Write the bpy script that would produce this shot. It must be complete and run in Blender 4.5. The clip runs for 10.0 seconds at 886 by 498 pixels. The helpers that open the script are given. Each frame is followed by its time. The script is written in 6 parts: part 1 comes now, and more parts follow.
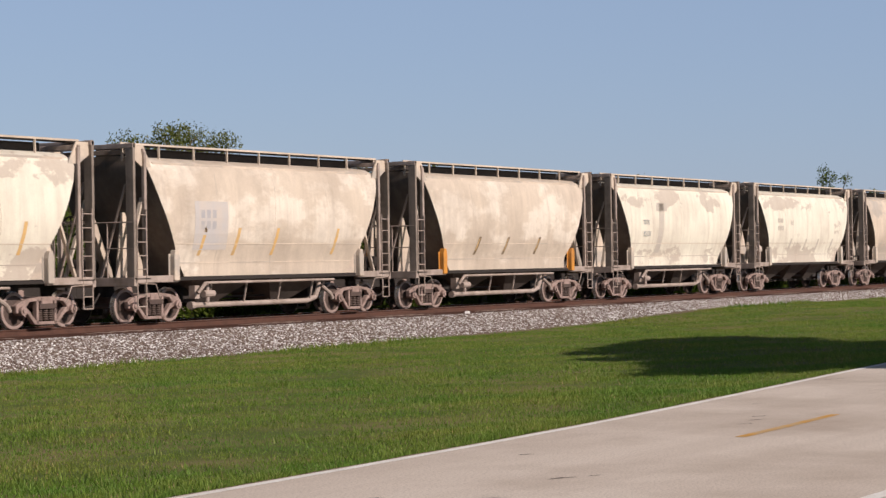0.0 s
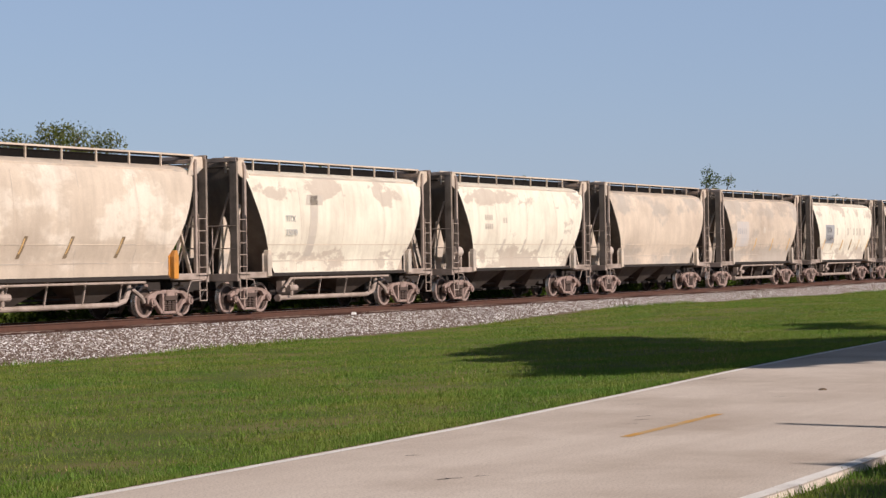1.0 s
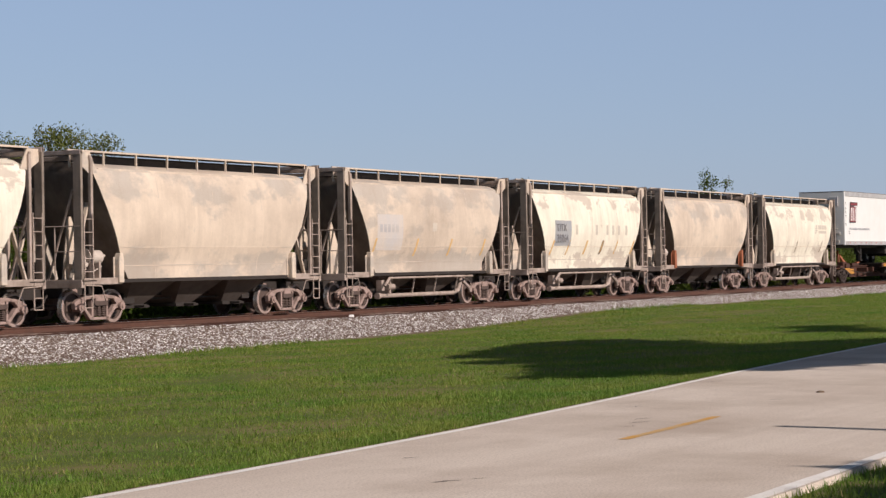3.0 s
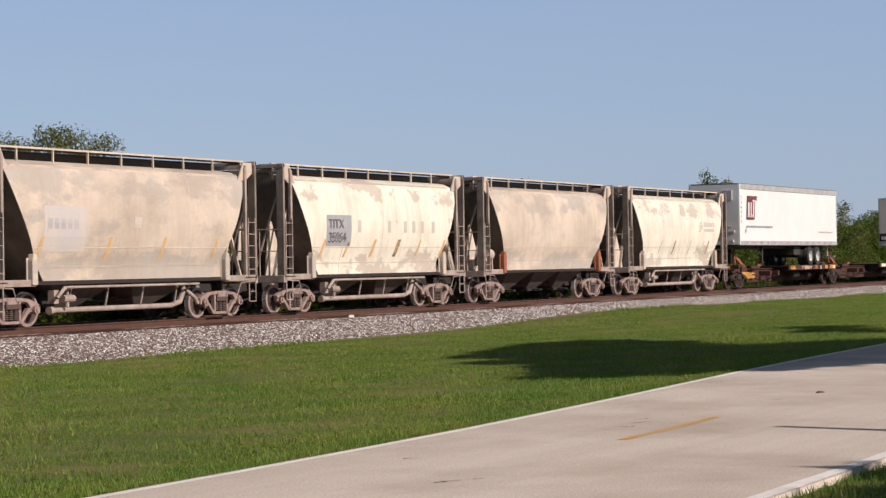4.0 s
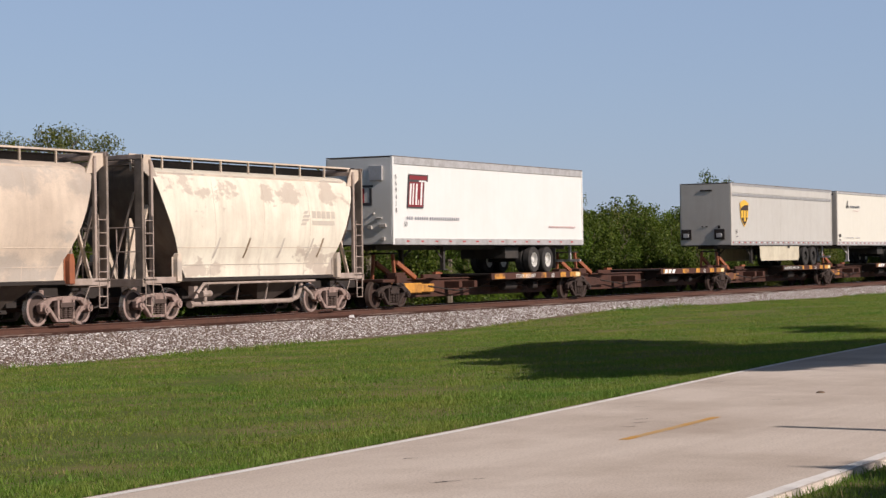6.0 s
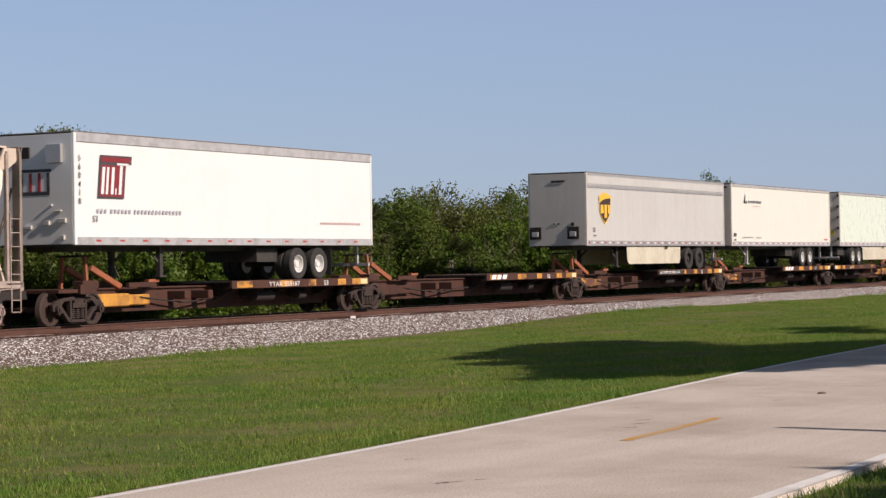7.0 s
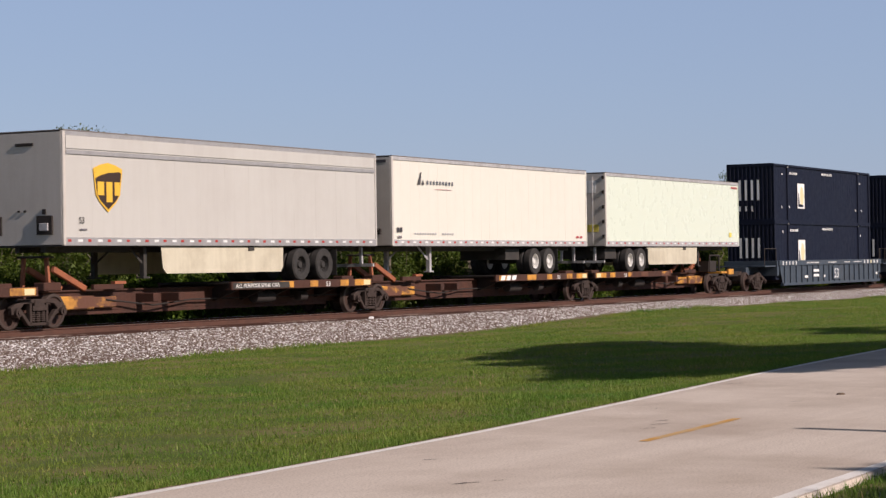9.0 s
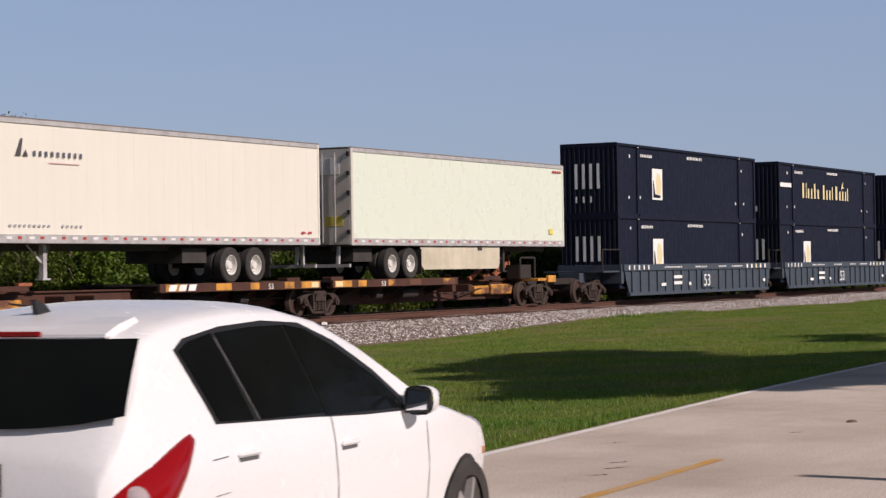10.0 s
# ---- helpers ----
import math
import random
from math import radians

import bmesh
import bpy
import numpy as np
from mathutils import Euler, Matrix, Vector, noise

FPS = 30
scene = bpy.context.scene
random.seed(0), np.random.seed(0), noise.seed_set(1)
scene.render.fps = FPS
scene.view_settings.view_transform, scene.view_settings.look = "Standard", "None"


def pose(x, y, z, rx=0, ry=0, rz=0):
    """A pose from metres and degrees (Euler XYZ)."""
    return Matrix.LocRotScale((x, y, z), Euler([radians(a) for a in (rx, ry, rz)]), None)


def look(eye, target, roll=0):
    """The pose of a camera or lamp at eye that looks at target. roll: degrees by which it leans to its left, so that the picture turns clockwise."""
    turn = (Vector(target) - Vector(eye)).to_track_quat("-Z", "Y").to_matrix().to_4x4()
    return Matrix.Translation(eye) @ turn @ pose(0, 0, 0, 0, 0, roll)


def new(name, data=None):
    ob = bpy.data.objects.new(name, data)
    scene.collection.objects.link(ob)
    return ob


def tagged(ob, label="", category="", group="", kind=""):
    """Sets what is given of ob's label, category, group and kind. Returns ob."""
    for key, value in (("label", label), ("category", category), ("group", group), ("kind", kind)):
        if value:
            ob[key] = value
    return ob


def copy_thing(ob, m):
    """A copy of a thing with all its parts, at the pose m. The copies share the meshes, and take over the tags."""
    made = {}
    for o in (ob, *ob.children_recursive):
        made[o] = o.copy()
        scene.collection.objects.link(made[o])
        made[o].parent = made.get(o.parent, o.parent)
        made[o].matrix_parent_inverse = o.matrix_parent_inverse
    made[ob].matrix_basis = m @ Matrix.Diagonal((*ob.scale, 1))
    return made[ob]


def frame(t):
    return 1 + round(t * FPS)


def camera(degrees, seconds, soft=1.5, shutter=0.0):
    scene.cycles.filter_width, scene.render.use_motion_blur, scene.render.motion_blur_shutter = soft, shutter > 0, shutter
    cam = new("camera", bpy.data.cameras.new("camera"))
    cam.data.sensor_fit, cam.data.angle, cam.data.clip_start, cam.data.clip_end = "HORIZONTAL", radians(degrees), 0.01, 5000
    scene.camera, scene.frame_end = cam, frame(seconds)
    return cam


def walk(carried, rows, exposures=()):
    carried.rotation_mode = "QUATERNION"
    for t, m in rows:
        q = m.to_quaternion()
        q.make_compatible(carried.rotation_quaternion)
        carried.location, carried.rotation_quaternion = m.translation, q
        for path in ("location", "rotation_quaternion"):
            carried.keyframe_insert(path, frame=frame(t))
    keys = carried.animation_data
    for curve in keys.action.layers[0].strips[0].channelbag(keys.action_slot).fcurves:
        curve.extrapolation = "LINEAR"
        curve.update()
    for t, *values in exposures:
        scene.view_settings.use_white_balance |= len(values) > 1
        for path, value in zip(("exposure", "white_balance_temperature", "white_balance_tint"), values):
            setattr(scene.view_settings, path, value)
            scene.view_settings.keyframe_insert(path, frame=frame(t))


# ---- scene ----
# World: x runs along the track, y away from the road towards it, z up from the road.
LENS = 24.284
EYE_H = 1.737
LEAN = 0.889
SPEED = 17.304          # of the train, towards -x
TRACK_Y = 35.388        # centre line of the track
RAIL_Z = 0.235          # top of the rails

cam = camera(LENS, 10.0, soft=1.4, shutter=0.04)
CAMERA_ROWS = (
    (0.0, 0, 0, EYE_H, 58.918, 0.336), (0.5, 0, 0, EYE_H, 60.875, 0.315), (1.0, 0, 0, EYE_H, 62.074, 0.315),
    (1.5, 0, 0, EYE_H, 62.178, 0.373), (2.0, 0, 0, EYE_H, 62.139, 0.381), (2.5, 0, 0, EYE_H, 62.136, 0.380),
    (4.0, 0, 0, EYE_H, 62.140, 0.393), (4.5, 0, 0, EYE_H, 62.145, 0.388), (5.0, 0, 0, EYE_H, 62.145, 0.394),
    (5.5, 0, 0, EYE_H, 62.137, 0.394), (7.0, 0, 0, EYE_H, 62.097, 0.418), (7.5, 0, 0, EYE_H, 61.722, 0.417),
    (8.0, 0, 0, EYE_H, 61.731, 0.440), (8.5, 0, 0, EYE_H, 61.557, 0.447), (9.0, 0, 0, EYE_H, 61.586, 0.442),
    (9.5, 0, 0, EYE_H, 61.879, 0.343), (9.6, 0, 0, EYE_H, 62.130, 0.308), (9.7, 0, 0, EYE_H, 62.371, 0.330),
    (9.8, 0.165, 0.061, 1.728, 62.359, 0.50), (9.9, 2.542, 0.96, 1.631, 62.148, 0.617), (10.0, 5.348, 1.92, 1.60, 61.90, 0.575))
EXPOSURES = [(t, stops, 6500, tint) for t, stops, tint in (
    (0.0, 0.02, 13.2), (1.0, 0.08, 13.2), (2.5, 0.06, 13.2), (4.2, 0.10, 13.2), (5.5, 0.04, 13.2), (7.0, 0.11, 15.0), (7.5, 0.13, 15.5), (8.0, 0.27, 15.0), (8.5, 0.21, 15.0), (9.0, 0.05, 17.0), (10.0, -0.10, 18.0))]
walk(cam, [(t, pose(x, y, z, 90 + tilt, LEAN, -turn)) for t, x, y, z, turn, tilt in CAMERA_ROWS], EXPOSURES)

# ---- light ----
SUN_AZ, SUN_EL = 186.0, 31.0      # degrees from +y towards +x, and above the horizon
world = bpy.data.worlds.new("world")
scene.world = world
world.use_nodes = True
wn = world.node_tree
sky = wn.nodes.new("ShaderNodeTexSky")
sky.sky_type, sky.sun_disc = "NISHITA", False
sky.sun_elevation, sky.sun_rotation = radians(SUN_EL), radians(SUN_AZ)
sky.air_density, sky.dust_density, sky.ozone_density, sky.altitude = 1.0, 0.4, 3.0, 0
haze = wn.nodes.new("ShaderNodeMix")       # even summer haze over the whole sky
haze.data_type = "RGBA"
haze.inputs[0].default_value = 0.72
haze.inputs[7].default_value = (2.9, 3.84, 5.62, 1)
wn.links.new(sky.outputs[0], haze.inputs[6])
up = wn.nodes.new("ShaderNodeSeparateXYZ")      # the sky deepens towards the zenith
wn.links.new(wn.nodes.new("ShaderNodeTexCoord").outputs["Generated"], up.inputs[0])
deep = wn.nodes.new("ShaderNodeMapRange")
deep.inputs["From Min"].default_value, deep.inputs["From Max"].default_value = 0.16, 0.55
deep.inputs["To Min"].default_value, deep.inputs["To Max"].default_value = 0.10, 0.018
wn.links.new(up.outputs[2], deep.inputs["Value"])
wn.links.new(haze.outputs[2], wn.nodes["Background"].inputs[0])
wn.links.new(deep.outputs[0], wn.nodes["Background"].inputs[1])
sun = new("sun", bpy.data.lights.new("sun", "SUN"))
sun.data.energy, sun.data.angle, sun.data.color = 4.75, radians(0.55), (0.99, 0.885, 0.795)
sun_way = Vector((math.sin(radians(SUN_AZ)) * math.cos(radians(SUN_EL)), math.cos(radians(SUN_AZ)) * math.cos(radians(SUN_EL)), math.sin(radians(SUN_EL))))
sun.matrix_world = look(sun_way * 100, (0, 0, 0))

# ---- helpers of this scene ----
class Geo:
    """Collects boxes, bars and extrusions into one mesh."""

    def __init__(self):
        self.v, self.f = [], []

    def add(self, verts, faces):
        n = len(self.v)
        self.v += [tuple(p) for p in verts]
        self.f += [tuple(i + n for i in f) for f in faces]
        return self

    def box(self, x0, x1, y0, y1, z0, z1):
        return self.add([(x, y, z) for x in (x0, x1) for y in (y0, y1) for z in (z0, z1)],
                        [(0, 1, 3, 2), (4, 6, 7, 5), (0, 4, 5, 1), (2, 3, 7, 6), (0, 2, 6, 4), (1, 5, 7, 3)])

    def bar(self, a, b, w, h=None):
        """A straight bar of square or flat section from a to b."""
        a, b, h = Vector(a), Vector(b), h or w
        d = (b - a).normalized()
        s = d.cross(Vector((0, 0, 1)) if abs(d.z) < 0.95 else Vector((0, 1, 0))).normalized()
        u = s.cross(d)
        pts = [p + s * (i * w / 2) + u * (j * h / 2) for p in (a, b) for i, j in ((-1, -1), (1, -1), (1, 1), (-1, 1))]
        return self.add(pts, [(3, 2, 1, 0), (4, 5, 6, 7)] + [(i, (i + 1) % 4, 4 + (i + 1) % 4, 4 + i) for i in range(4)])

    def rod(self, a, b, r, n=8, r2=None):
        a, b, r2 = Vector(a), Vector(b), r if r2 is None else r2
        d = (b - a).normalized()
        s = d.cross(Vector((0, 0, 1)) if abs(d.z) < 0.95 else Vector((0, 1, 0))).normalized()
        u = s.cross(d)
        ring = [(math.cos(2 * math.pi * i / n), math.sin(2 * math.pi * i / n)) for i in range(n)]
        pts = [a + (s * c + u * e) * r for c, e in ring] + [b + (s * c + u * e) * r2 for c, e in ring]
        return self.add(pts, [tuple(range(n))[::-1], tuple(range(n, 2 * n))] + [(i, (i + 1) % n, n + (i + 1) % n, n + i) for i in range(n)])

    def pipe(self, pts, r, n=8):
        for a, b in zip(pts, pts[1:]):
            self.rod(a, b, r, n)
        return self

    def extrude(self, outline, lo, hi, axis="y"):
        """A prism: outline in the two other axes (x z for y, y z for x, x y for z)."""
        n = len(outline)
        place = {"y": lambda p, q, c: (p, c, q), "x": lambda p, q, c: (c, p, q), "z": lambda p, q, c: (p, q, c)}[axis]
        pts = [place(p, q, lo) for p, q in outline] + [place(p, q, hi) for p, q in outline]
        return self.add(pts, [tuple(range(n)), tuple(range(2 * n - 1, n - 1, -1))] + [(i, n + i, n + (i + 1) % n, (i + 1) % n) for i in range(n)])

    def lathe(self, profile, n=28):
        """Turned about the y axis: profile of (y, radius)."""
        k = len(profile)
        pts = [(r * math.cos(2 * math.pi * i / n), y, r * math.sin(2 * math.pi * i / n)) for i in range(n) for y, r in profile]
        return self.add(pts, [(i * k + j, i * k + j + 1, (i + 1) % n * k + j + 1, (i + 1) % n * k + j) for i in range(n) for j in range(k - 1)])

    def sheet(self, rows):
        """Quads over a grid of points."""
        m = len(rows[0])
        return self.add([p for r in rows for p in r], [(i * m + j, i * m + j + 1, (i + 1) * m + j + 1, (i + 1) * m + j) for i in range(len(rows) - 1) for j in range(m - 1)])

    def mesh(self, name, bevel=0.0, smooth=False, close=False):
        me = bpy.data.meshes.new(name)
        me.from_pydata(self.v, [], self.f)
        bm = bmesh.new()
        bm.from_mesh(me)
        if close:
            bmesh.ops.remove_doubles(bm, verts=bm.verts, dist=0.0005)
        bmesh.ops.recalc_face_normals(bm, faces=bm.faces)
        if bevel:
            sharp = [e for e in bm.edges if len(e.link_faces) == 2 and e.calc_face_angle(0) > 0.6]
            bmesh.ops.bevel(bm, geom=sharp, offset=bevel, segments=1, affect="EDGES", clamp_overlap=True)
        bm.to_mesh(me)
        bm.free()
        if smooth:
            me.polygons.foreach_set("use_smooth", [True] * len(me.polygons))
            me.set_sharp_from_angle(angle=radians(smooth if smooth > 1 else 35))
        return me


def part(name, geo, material, parent, label="", bevel=0.0, smooth=False, close=False):
    """One mesh object under a thing or a part."""
    me = geo if isinstance(geo, bpy.types.Mesh) else geo.mesh(name, bevel, smooth, close)
    if not me.materials:
        me.materials.append(material)
    ob = new(name, me)
    ob.parent = parent
    if label:
        ob["label"] = label
    return ob


def repaint(ob, material):
    """A material of its own for an object that shares its mesh."""
    ob.material_slots[0].link = "OBJECT"
    ob.material_slots[0].material = material
    return ob


def thing(name, label, category, group="", kind="", m=None):
    ob = tagged(new(name), label, category, group, kind)
    ob.empty_display_size = 0.3
    if m:
        ob.matrix_basis = m
    return ob


def structure(name, geo, material, label, category, parent=None, **how):
    ob = part(name, geo, material, parent, "", **how)
    return tagged(ob, label, category, "", "structure")


def words(text, size, x, y, z, material, parent, name="lettering", squeeze=1.0, label="", down=False):
    """Flat raised letters on a side that faces -y; x, z: lower left corner."""
    data = bpy.data.curves.new("text", "FONT")
    data.body, data.size, data.extrude, data.space_line = text, size, 0.002, 0.92
    tmp = bpy.data.objects.new("text", data)
    me = bpy.data.meshes.new_from_object(tmp)
    bpy.data.objects.remove(tmp)
    me.transform(Matrix.Diagonal((squeeze, 1, 1, 1)))
    me.transform(Matrix.Rotation(radians(90), 4, "X"))
    me.transform(Matrix.Translation((x, y, z)))
    return part(name, me, material, parent, label)


# ---- materials ----
def paint(name, base, rough=0.6, metal=0.0, grime=(0.2, 0.15, 0.1), much=0.35, scale=1.5, streak=0.0, second=None, patch=0.0,
          edge=0.06, bump=0.15, fine=40.0, by_object=True, bands=(), spec=0.4, speck_amount=0.3, speck_from=0.5, run=(3.2, 3.2, 0.22)):
    """Painted or bare surface: grime at two scales, streaks that run down, and sharp-edged patches of a second colour."""
    m = bpy.data.materials.new(name)
    m.use_nodes = True
    t = m.node_tree
    N, L = t.nodes.new, t.links.new
    bsdf = t.nodes["Principled BSDF"]
    bsdf.inputs["Metallic"].default_value = metal
    bsdf.inputs["Specular IOR Level"].default_value = spec
    co = N("ShaderNodeTexCoord").outputs["Object"]
    if by_object:
        shift = N("ShaderNodeVectorMath")
        shift.operation = "MULTIPLY_ADD"
        L(N("ShaderNodeObjectInfo").outputs["Random"], shift.inputs[0])
        shift.inputs[1].default_value = (37, 11, 3)
        L(co, shift.inputs[2])
        moved = shift.outputs[0]
    else:
        moved = co

    def noise_of(vec, size, detail=5, rough_=0.6, stretch=None):
        n = N("ShaderNodeTexNoise")
        n.inputs["Scale"].default_value, n.inputs["Detail"].default_value, n.inputs["Roughness"].default_value = size, detail, rough_
        if stretch:
            mp = N("ShaderNodeMapping")
            mp.inputs["Scale"].default_value = stretch
            L(vec, mp.inputs["Vector"])
            vec = mp.outputs[0]
        L(vec, n.inputs["Vector"])
        return n.outputs["Fac"]

    def ramp(fac, lo, hi, top=1.0):
        r = N("ShaderNodeMapRange")
        r.inputs["From Min"].default_value, r.inputs["From Max"].default_value, r.inputs["To Max"].default_value = lo, hi, top
        L(fac, r.inputs["Value"])
        return r.outputs[0]

    def mix(fac, a, b):
        x = N("ShaderNodeMix")
        x.data_type = "RGBA"
        for src, i in ((fac, 0), (a, 6), (b, 7)):
            if isinstance(src, tuple):
                x.inputs[i].default_value = (*src, 1)
            elif isinstance(src, float):
                x.inputs[i].default_value = src
            else:
                L(src, x.inputs[i])
        return x.outputs[2]

    colour = tuple(base)
    if second:
        f = noise_of(moved, 0.42, 12, 0.68, (1, 1, 1.7))
        for lo, hi, gain in bands:      # heights at which the overpaint has worn off
            sep = N("ShaderNodeSeparateXYZ")
            L(co, sep.inputs[0])
            up, dn = ramp(sep.outputs[2], lo - 0.15, lo + 0.15), ramp(sep.outputs[2], hi + 0.2, hi - 0.2)
            mul = N("ShaderNodeMath")
            mul.operation = "MULTIPLY"
            L(up, mul.inputs[0]), L(dn, mul.inputs[1])
            ad = N("ShaderNodeMath")
            ad.operation = "MULTIPLY_ADD"
            L(mul.outputs[0], ad.inputs[0])
            ad.inputs[1].default_value = gain
            L(f, ad.inputs[2])
            f = ad.outputs[0]
        colour = mix(ramp(f, patch, patch + edge), colour, tuple(second))
    big = ramp(noise_of(moved, scale, 6), 0.42, 0.72, much)
    colour = mix(big, colour, tuple(grime))
    if streak:
        colour = mix(ramp(noise_of(moved, 1.0, 4, 0.6, run), 0.42, 0.78, streak), colour, tuple(grime))
        colour = mix(ramp(noise_of(moved, 1.0, 3, 0.6, tuple(4.4 * c if c > 1 else 2.2 * c for c in run)), 0.55, 0.8, streak * 0.6), colour, tuple(grime))
    speck = noise_of(moved, fine, 3)
    colour = mix(ramp(speck, speck_from, speck_from + 0.3, speck_amount * min(1, much + 0.3)), colour, tuple(0.55 * c for c in grime))
    if isinstance(colour, tuple):
        bsdf.inputs["Base Color"].default_value = (*colour, 1)
    else:
        L(colour, bsdf.inputs["Base Color"])
    L(ramp(noise_of(moved, scale * 4, 4), 0.3, 0.8, 0.2), (ad := N("ShaderNodeMath")).inputs[0])
    ad.inputs[1].default_value = rough - 0.08
    L(ad.outputs[0], bsdf.inputs["Roughness"])
    if bump:
        b = N("ShaderNodeBump")
        b.inputs["Strength"].default_value, b.inputs["Distance"].default_value = bump, 0.02
        L(noise_of(moved, scale * 3, 6), b.inputs["Height"])
        L(b.outputs[0], bsdf.inputs["Normal"])
    return m


def plain(name, base, rough=0.5, metal=0.0, glow=0.0):
    m = bpy.data.materials.new(name)
    m.use_nodes = True
    b = m.node_tree.nodes["Principled BSDF"]
    b.inputs["Base Color"].default_value, b.inputs["Roughness"].default_value, b.inputs["Metallic"].default_value = (*base, 1), rough, metal
    return m


def leafy(name, dark, light, dry=None, share=0.12, see_through=0.35, rough=0.55, tones=((0.55, 0.6, 0.45), (1.25, 1.2, 1.0)), patches=0.5):
    """Leaves and blades: each island a shade of its own, some light passing through."""
    m = bpy.data.materials.new(name)
    m.use_nodes = True
    t = m.node_tree
    N, L = t.nodes.new, t.links.new
    bsdf, out = t.nodes["Principled BSDF"], t.nodes["Material Output"]
    rnd = N("ShaderNodeNewGeometry").outputs["Random Per Island"]
    r = N("ShaderNodeValToRGB")
    r.color_ramp.elements[0].color, r.color_ramp.elements[1].color = (*dark, 1), (*light, 1)
    r.color_ramp.elements[1].position = 1 - share
    if dry:
        e = r.color_ramp.elements.new(1.0)
        e.color = (*dry, 1)
    L(rnd, r.inputs[0])
    n = N("ShaderNodeTexNoise")
    n.inputs["Scale"].default_value, n.inputs["Detail"].default_value = patches, 5
    L(N("ShaderNodeTexCoord").outputs["Object"], n.inputs["Vector"])
    hue = N("ShaderNodeMix")
    hue.data_type, hue.blend_type = "RGBA", "MULTIPLY"
    hue.inputs[0].default_value = 0.8
    L(r.outputs[0], hue.inputs[6])
    r2 = N("ShaderNodeValToRGB")
    r2.color_ramp.elements[0].color, r2.color_ramp.elements[1].color = (*tones[0], 1), (*tones[1], 1)
    r2.color_ramp.elements[0].position, r2.color_ramp.elements[1].position = 0.3, 0.7
    L(n.outputs[0], r2.inputs[0]), L(r2.outputs[0], hue.inputs[7])
    L(hue.outputs[2], bsdf.inputs["Base Color"])
    bsdf.inputs["Roughness"].default_value = rough
    bsdf.inputs["Specular IOR Level"].default_value = 0.25
    tr = N("ShaderNodeBsdfTranslucent")
    L(hue.outputs[2], tr.inputs[0])
    mx = N("ShaderNodeMixShader")
    mx.inputs[0].default_value = see_through
    L(bsdf.outputs[0], mx.inputs[1]), L(tr.outputs[0], mx.inputs[2]), L(mx.outputs[0], out.inputs[0])
    return m


HOPPER_BEIGE = paint("weathered_beige", (0.63, 0.53, 0.428), 0.65, grime=(0.37, 0.30, 0.24), much=0.8, scale=0.42, streak=0.42,
                     second=(0.78, 0.69, 0.585), patch=0.52, edge=0.08, bands=((2.1, 3.3, 0.07),))
HOPPER_WHITE = paint("peeling_cream", (0.81, 0.76, 0.635), 0.6, grime=(0.46, 0.37, 0.30), much=0.4, scale=0.8, streak=0.42,
                     second=(0.56, 0.49, 0.41), patch=0.625, edge=0.03, bands=((3.5, 4.2, 0.12), (1.1, 2.0, 0.13)))
HOPPER_TAN = paint("weathered_tan", (0.675, 0.562, 0.452), 0.65, grime=(0.38, 0.305, 0.245), much=0.72, scale=0.45, streak=0.36,
                   second=(0.47, 0.415, 0.36), patch=0.56, edge=0.08, bands=((3.35, 4.3, 0.11), (1.1, 1.95, 0.12)))
# dusty steel, darkened to paint in the shade between the bays
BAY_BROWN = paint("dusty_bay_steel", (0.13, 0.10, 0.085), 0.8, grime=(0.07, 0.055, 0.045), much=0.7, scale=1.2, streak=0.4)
POST_GRIME = paint("grimy_post_paint", (0.30, 0.245, 0.205), 0.75, grime=(0.09, 0.07, 0.055), much=0.75, scale=1.5, streak=0.5)
FRAME_TAN = paint("dirty_frame_paint", (0.43, 0.345, 0.30), 0.7, grime=(0.16, 0.12, 0.09), much=0.7, scale=2.0, streak=0.3)
BRAKE_PALE = paint("pale_dusty_steel", (0.55, 0.47, 0.41), 0.7, grime=(0.25, 0.19, 0.15), much=0.6, scale=4.0)
# near-black base colour deepens the shade under the cars
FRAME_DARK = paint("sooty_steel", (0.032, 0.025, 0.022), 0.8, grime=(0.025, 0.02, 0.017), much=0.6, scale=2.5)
# soot plus the shade on the car ends, both put into the colour
END_SOOT_SHADE = paint("sooty_end_paint", (0.175, 0.14, 0.115), 0.8, grime=(0.07, 0.055, 0.045), much=0.7, scale=1.0, streak=0.5)
TRUCK = paint("dusty_cast_iron", (0.34, 0.245, 0.215), 0.8, grime=(0.13, 0.09, 0.07), much=0.7, scale=5.0, bump=0.3)
TRUCK_DARK = paint("greasy_cast_iron", (0.050, 0.033, 0.027), 0.85, grime=(0.02, 0.015, 0.012), much=0.6, scale=5.0, bump=0.3)
WHEEL = paint("rusty_wheel_plate", (0.085, 0.058, 0.05), 0.7, grime=(0.10, 0.07, 0.05), much=0.5, scale=6.0)
WHEEL_DARK = paint("oily_wheel_plate", (0.052, 0.028, 0.021), 0.75, grime=(0.035, 0.025, 0.02), much=0.5, scale=6.0)
TREAD_DULL = paint("dull_rim", (0.085, 0.06, 0.05), 0.55, metal=0.4, grime=(0.07, 0.05, 0.04), much=0.5, scale=6.0)
RIM_DUSTY = paint("dusty_wheel_rim", (0.40, 0.30, 0.265), 0.5, metal=0.15, grime=(0.2, 0.14, 0.12), much=0.5, scale=6.0)
TREAD = paint("polished_tread", (0.62, 0.60, 0.58), 0.28, metal=0.9, grime=(0.3, 0.25, 0.2), much=0.3, scale=6.0)
RUST = paint("rusty_steel", (0.10, 0.045, 0.030), 0.85, grime=(0.045, 0.024, 0.018), much=0.6, scale=3.0, bump=0.3)
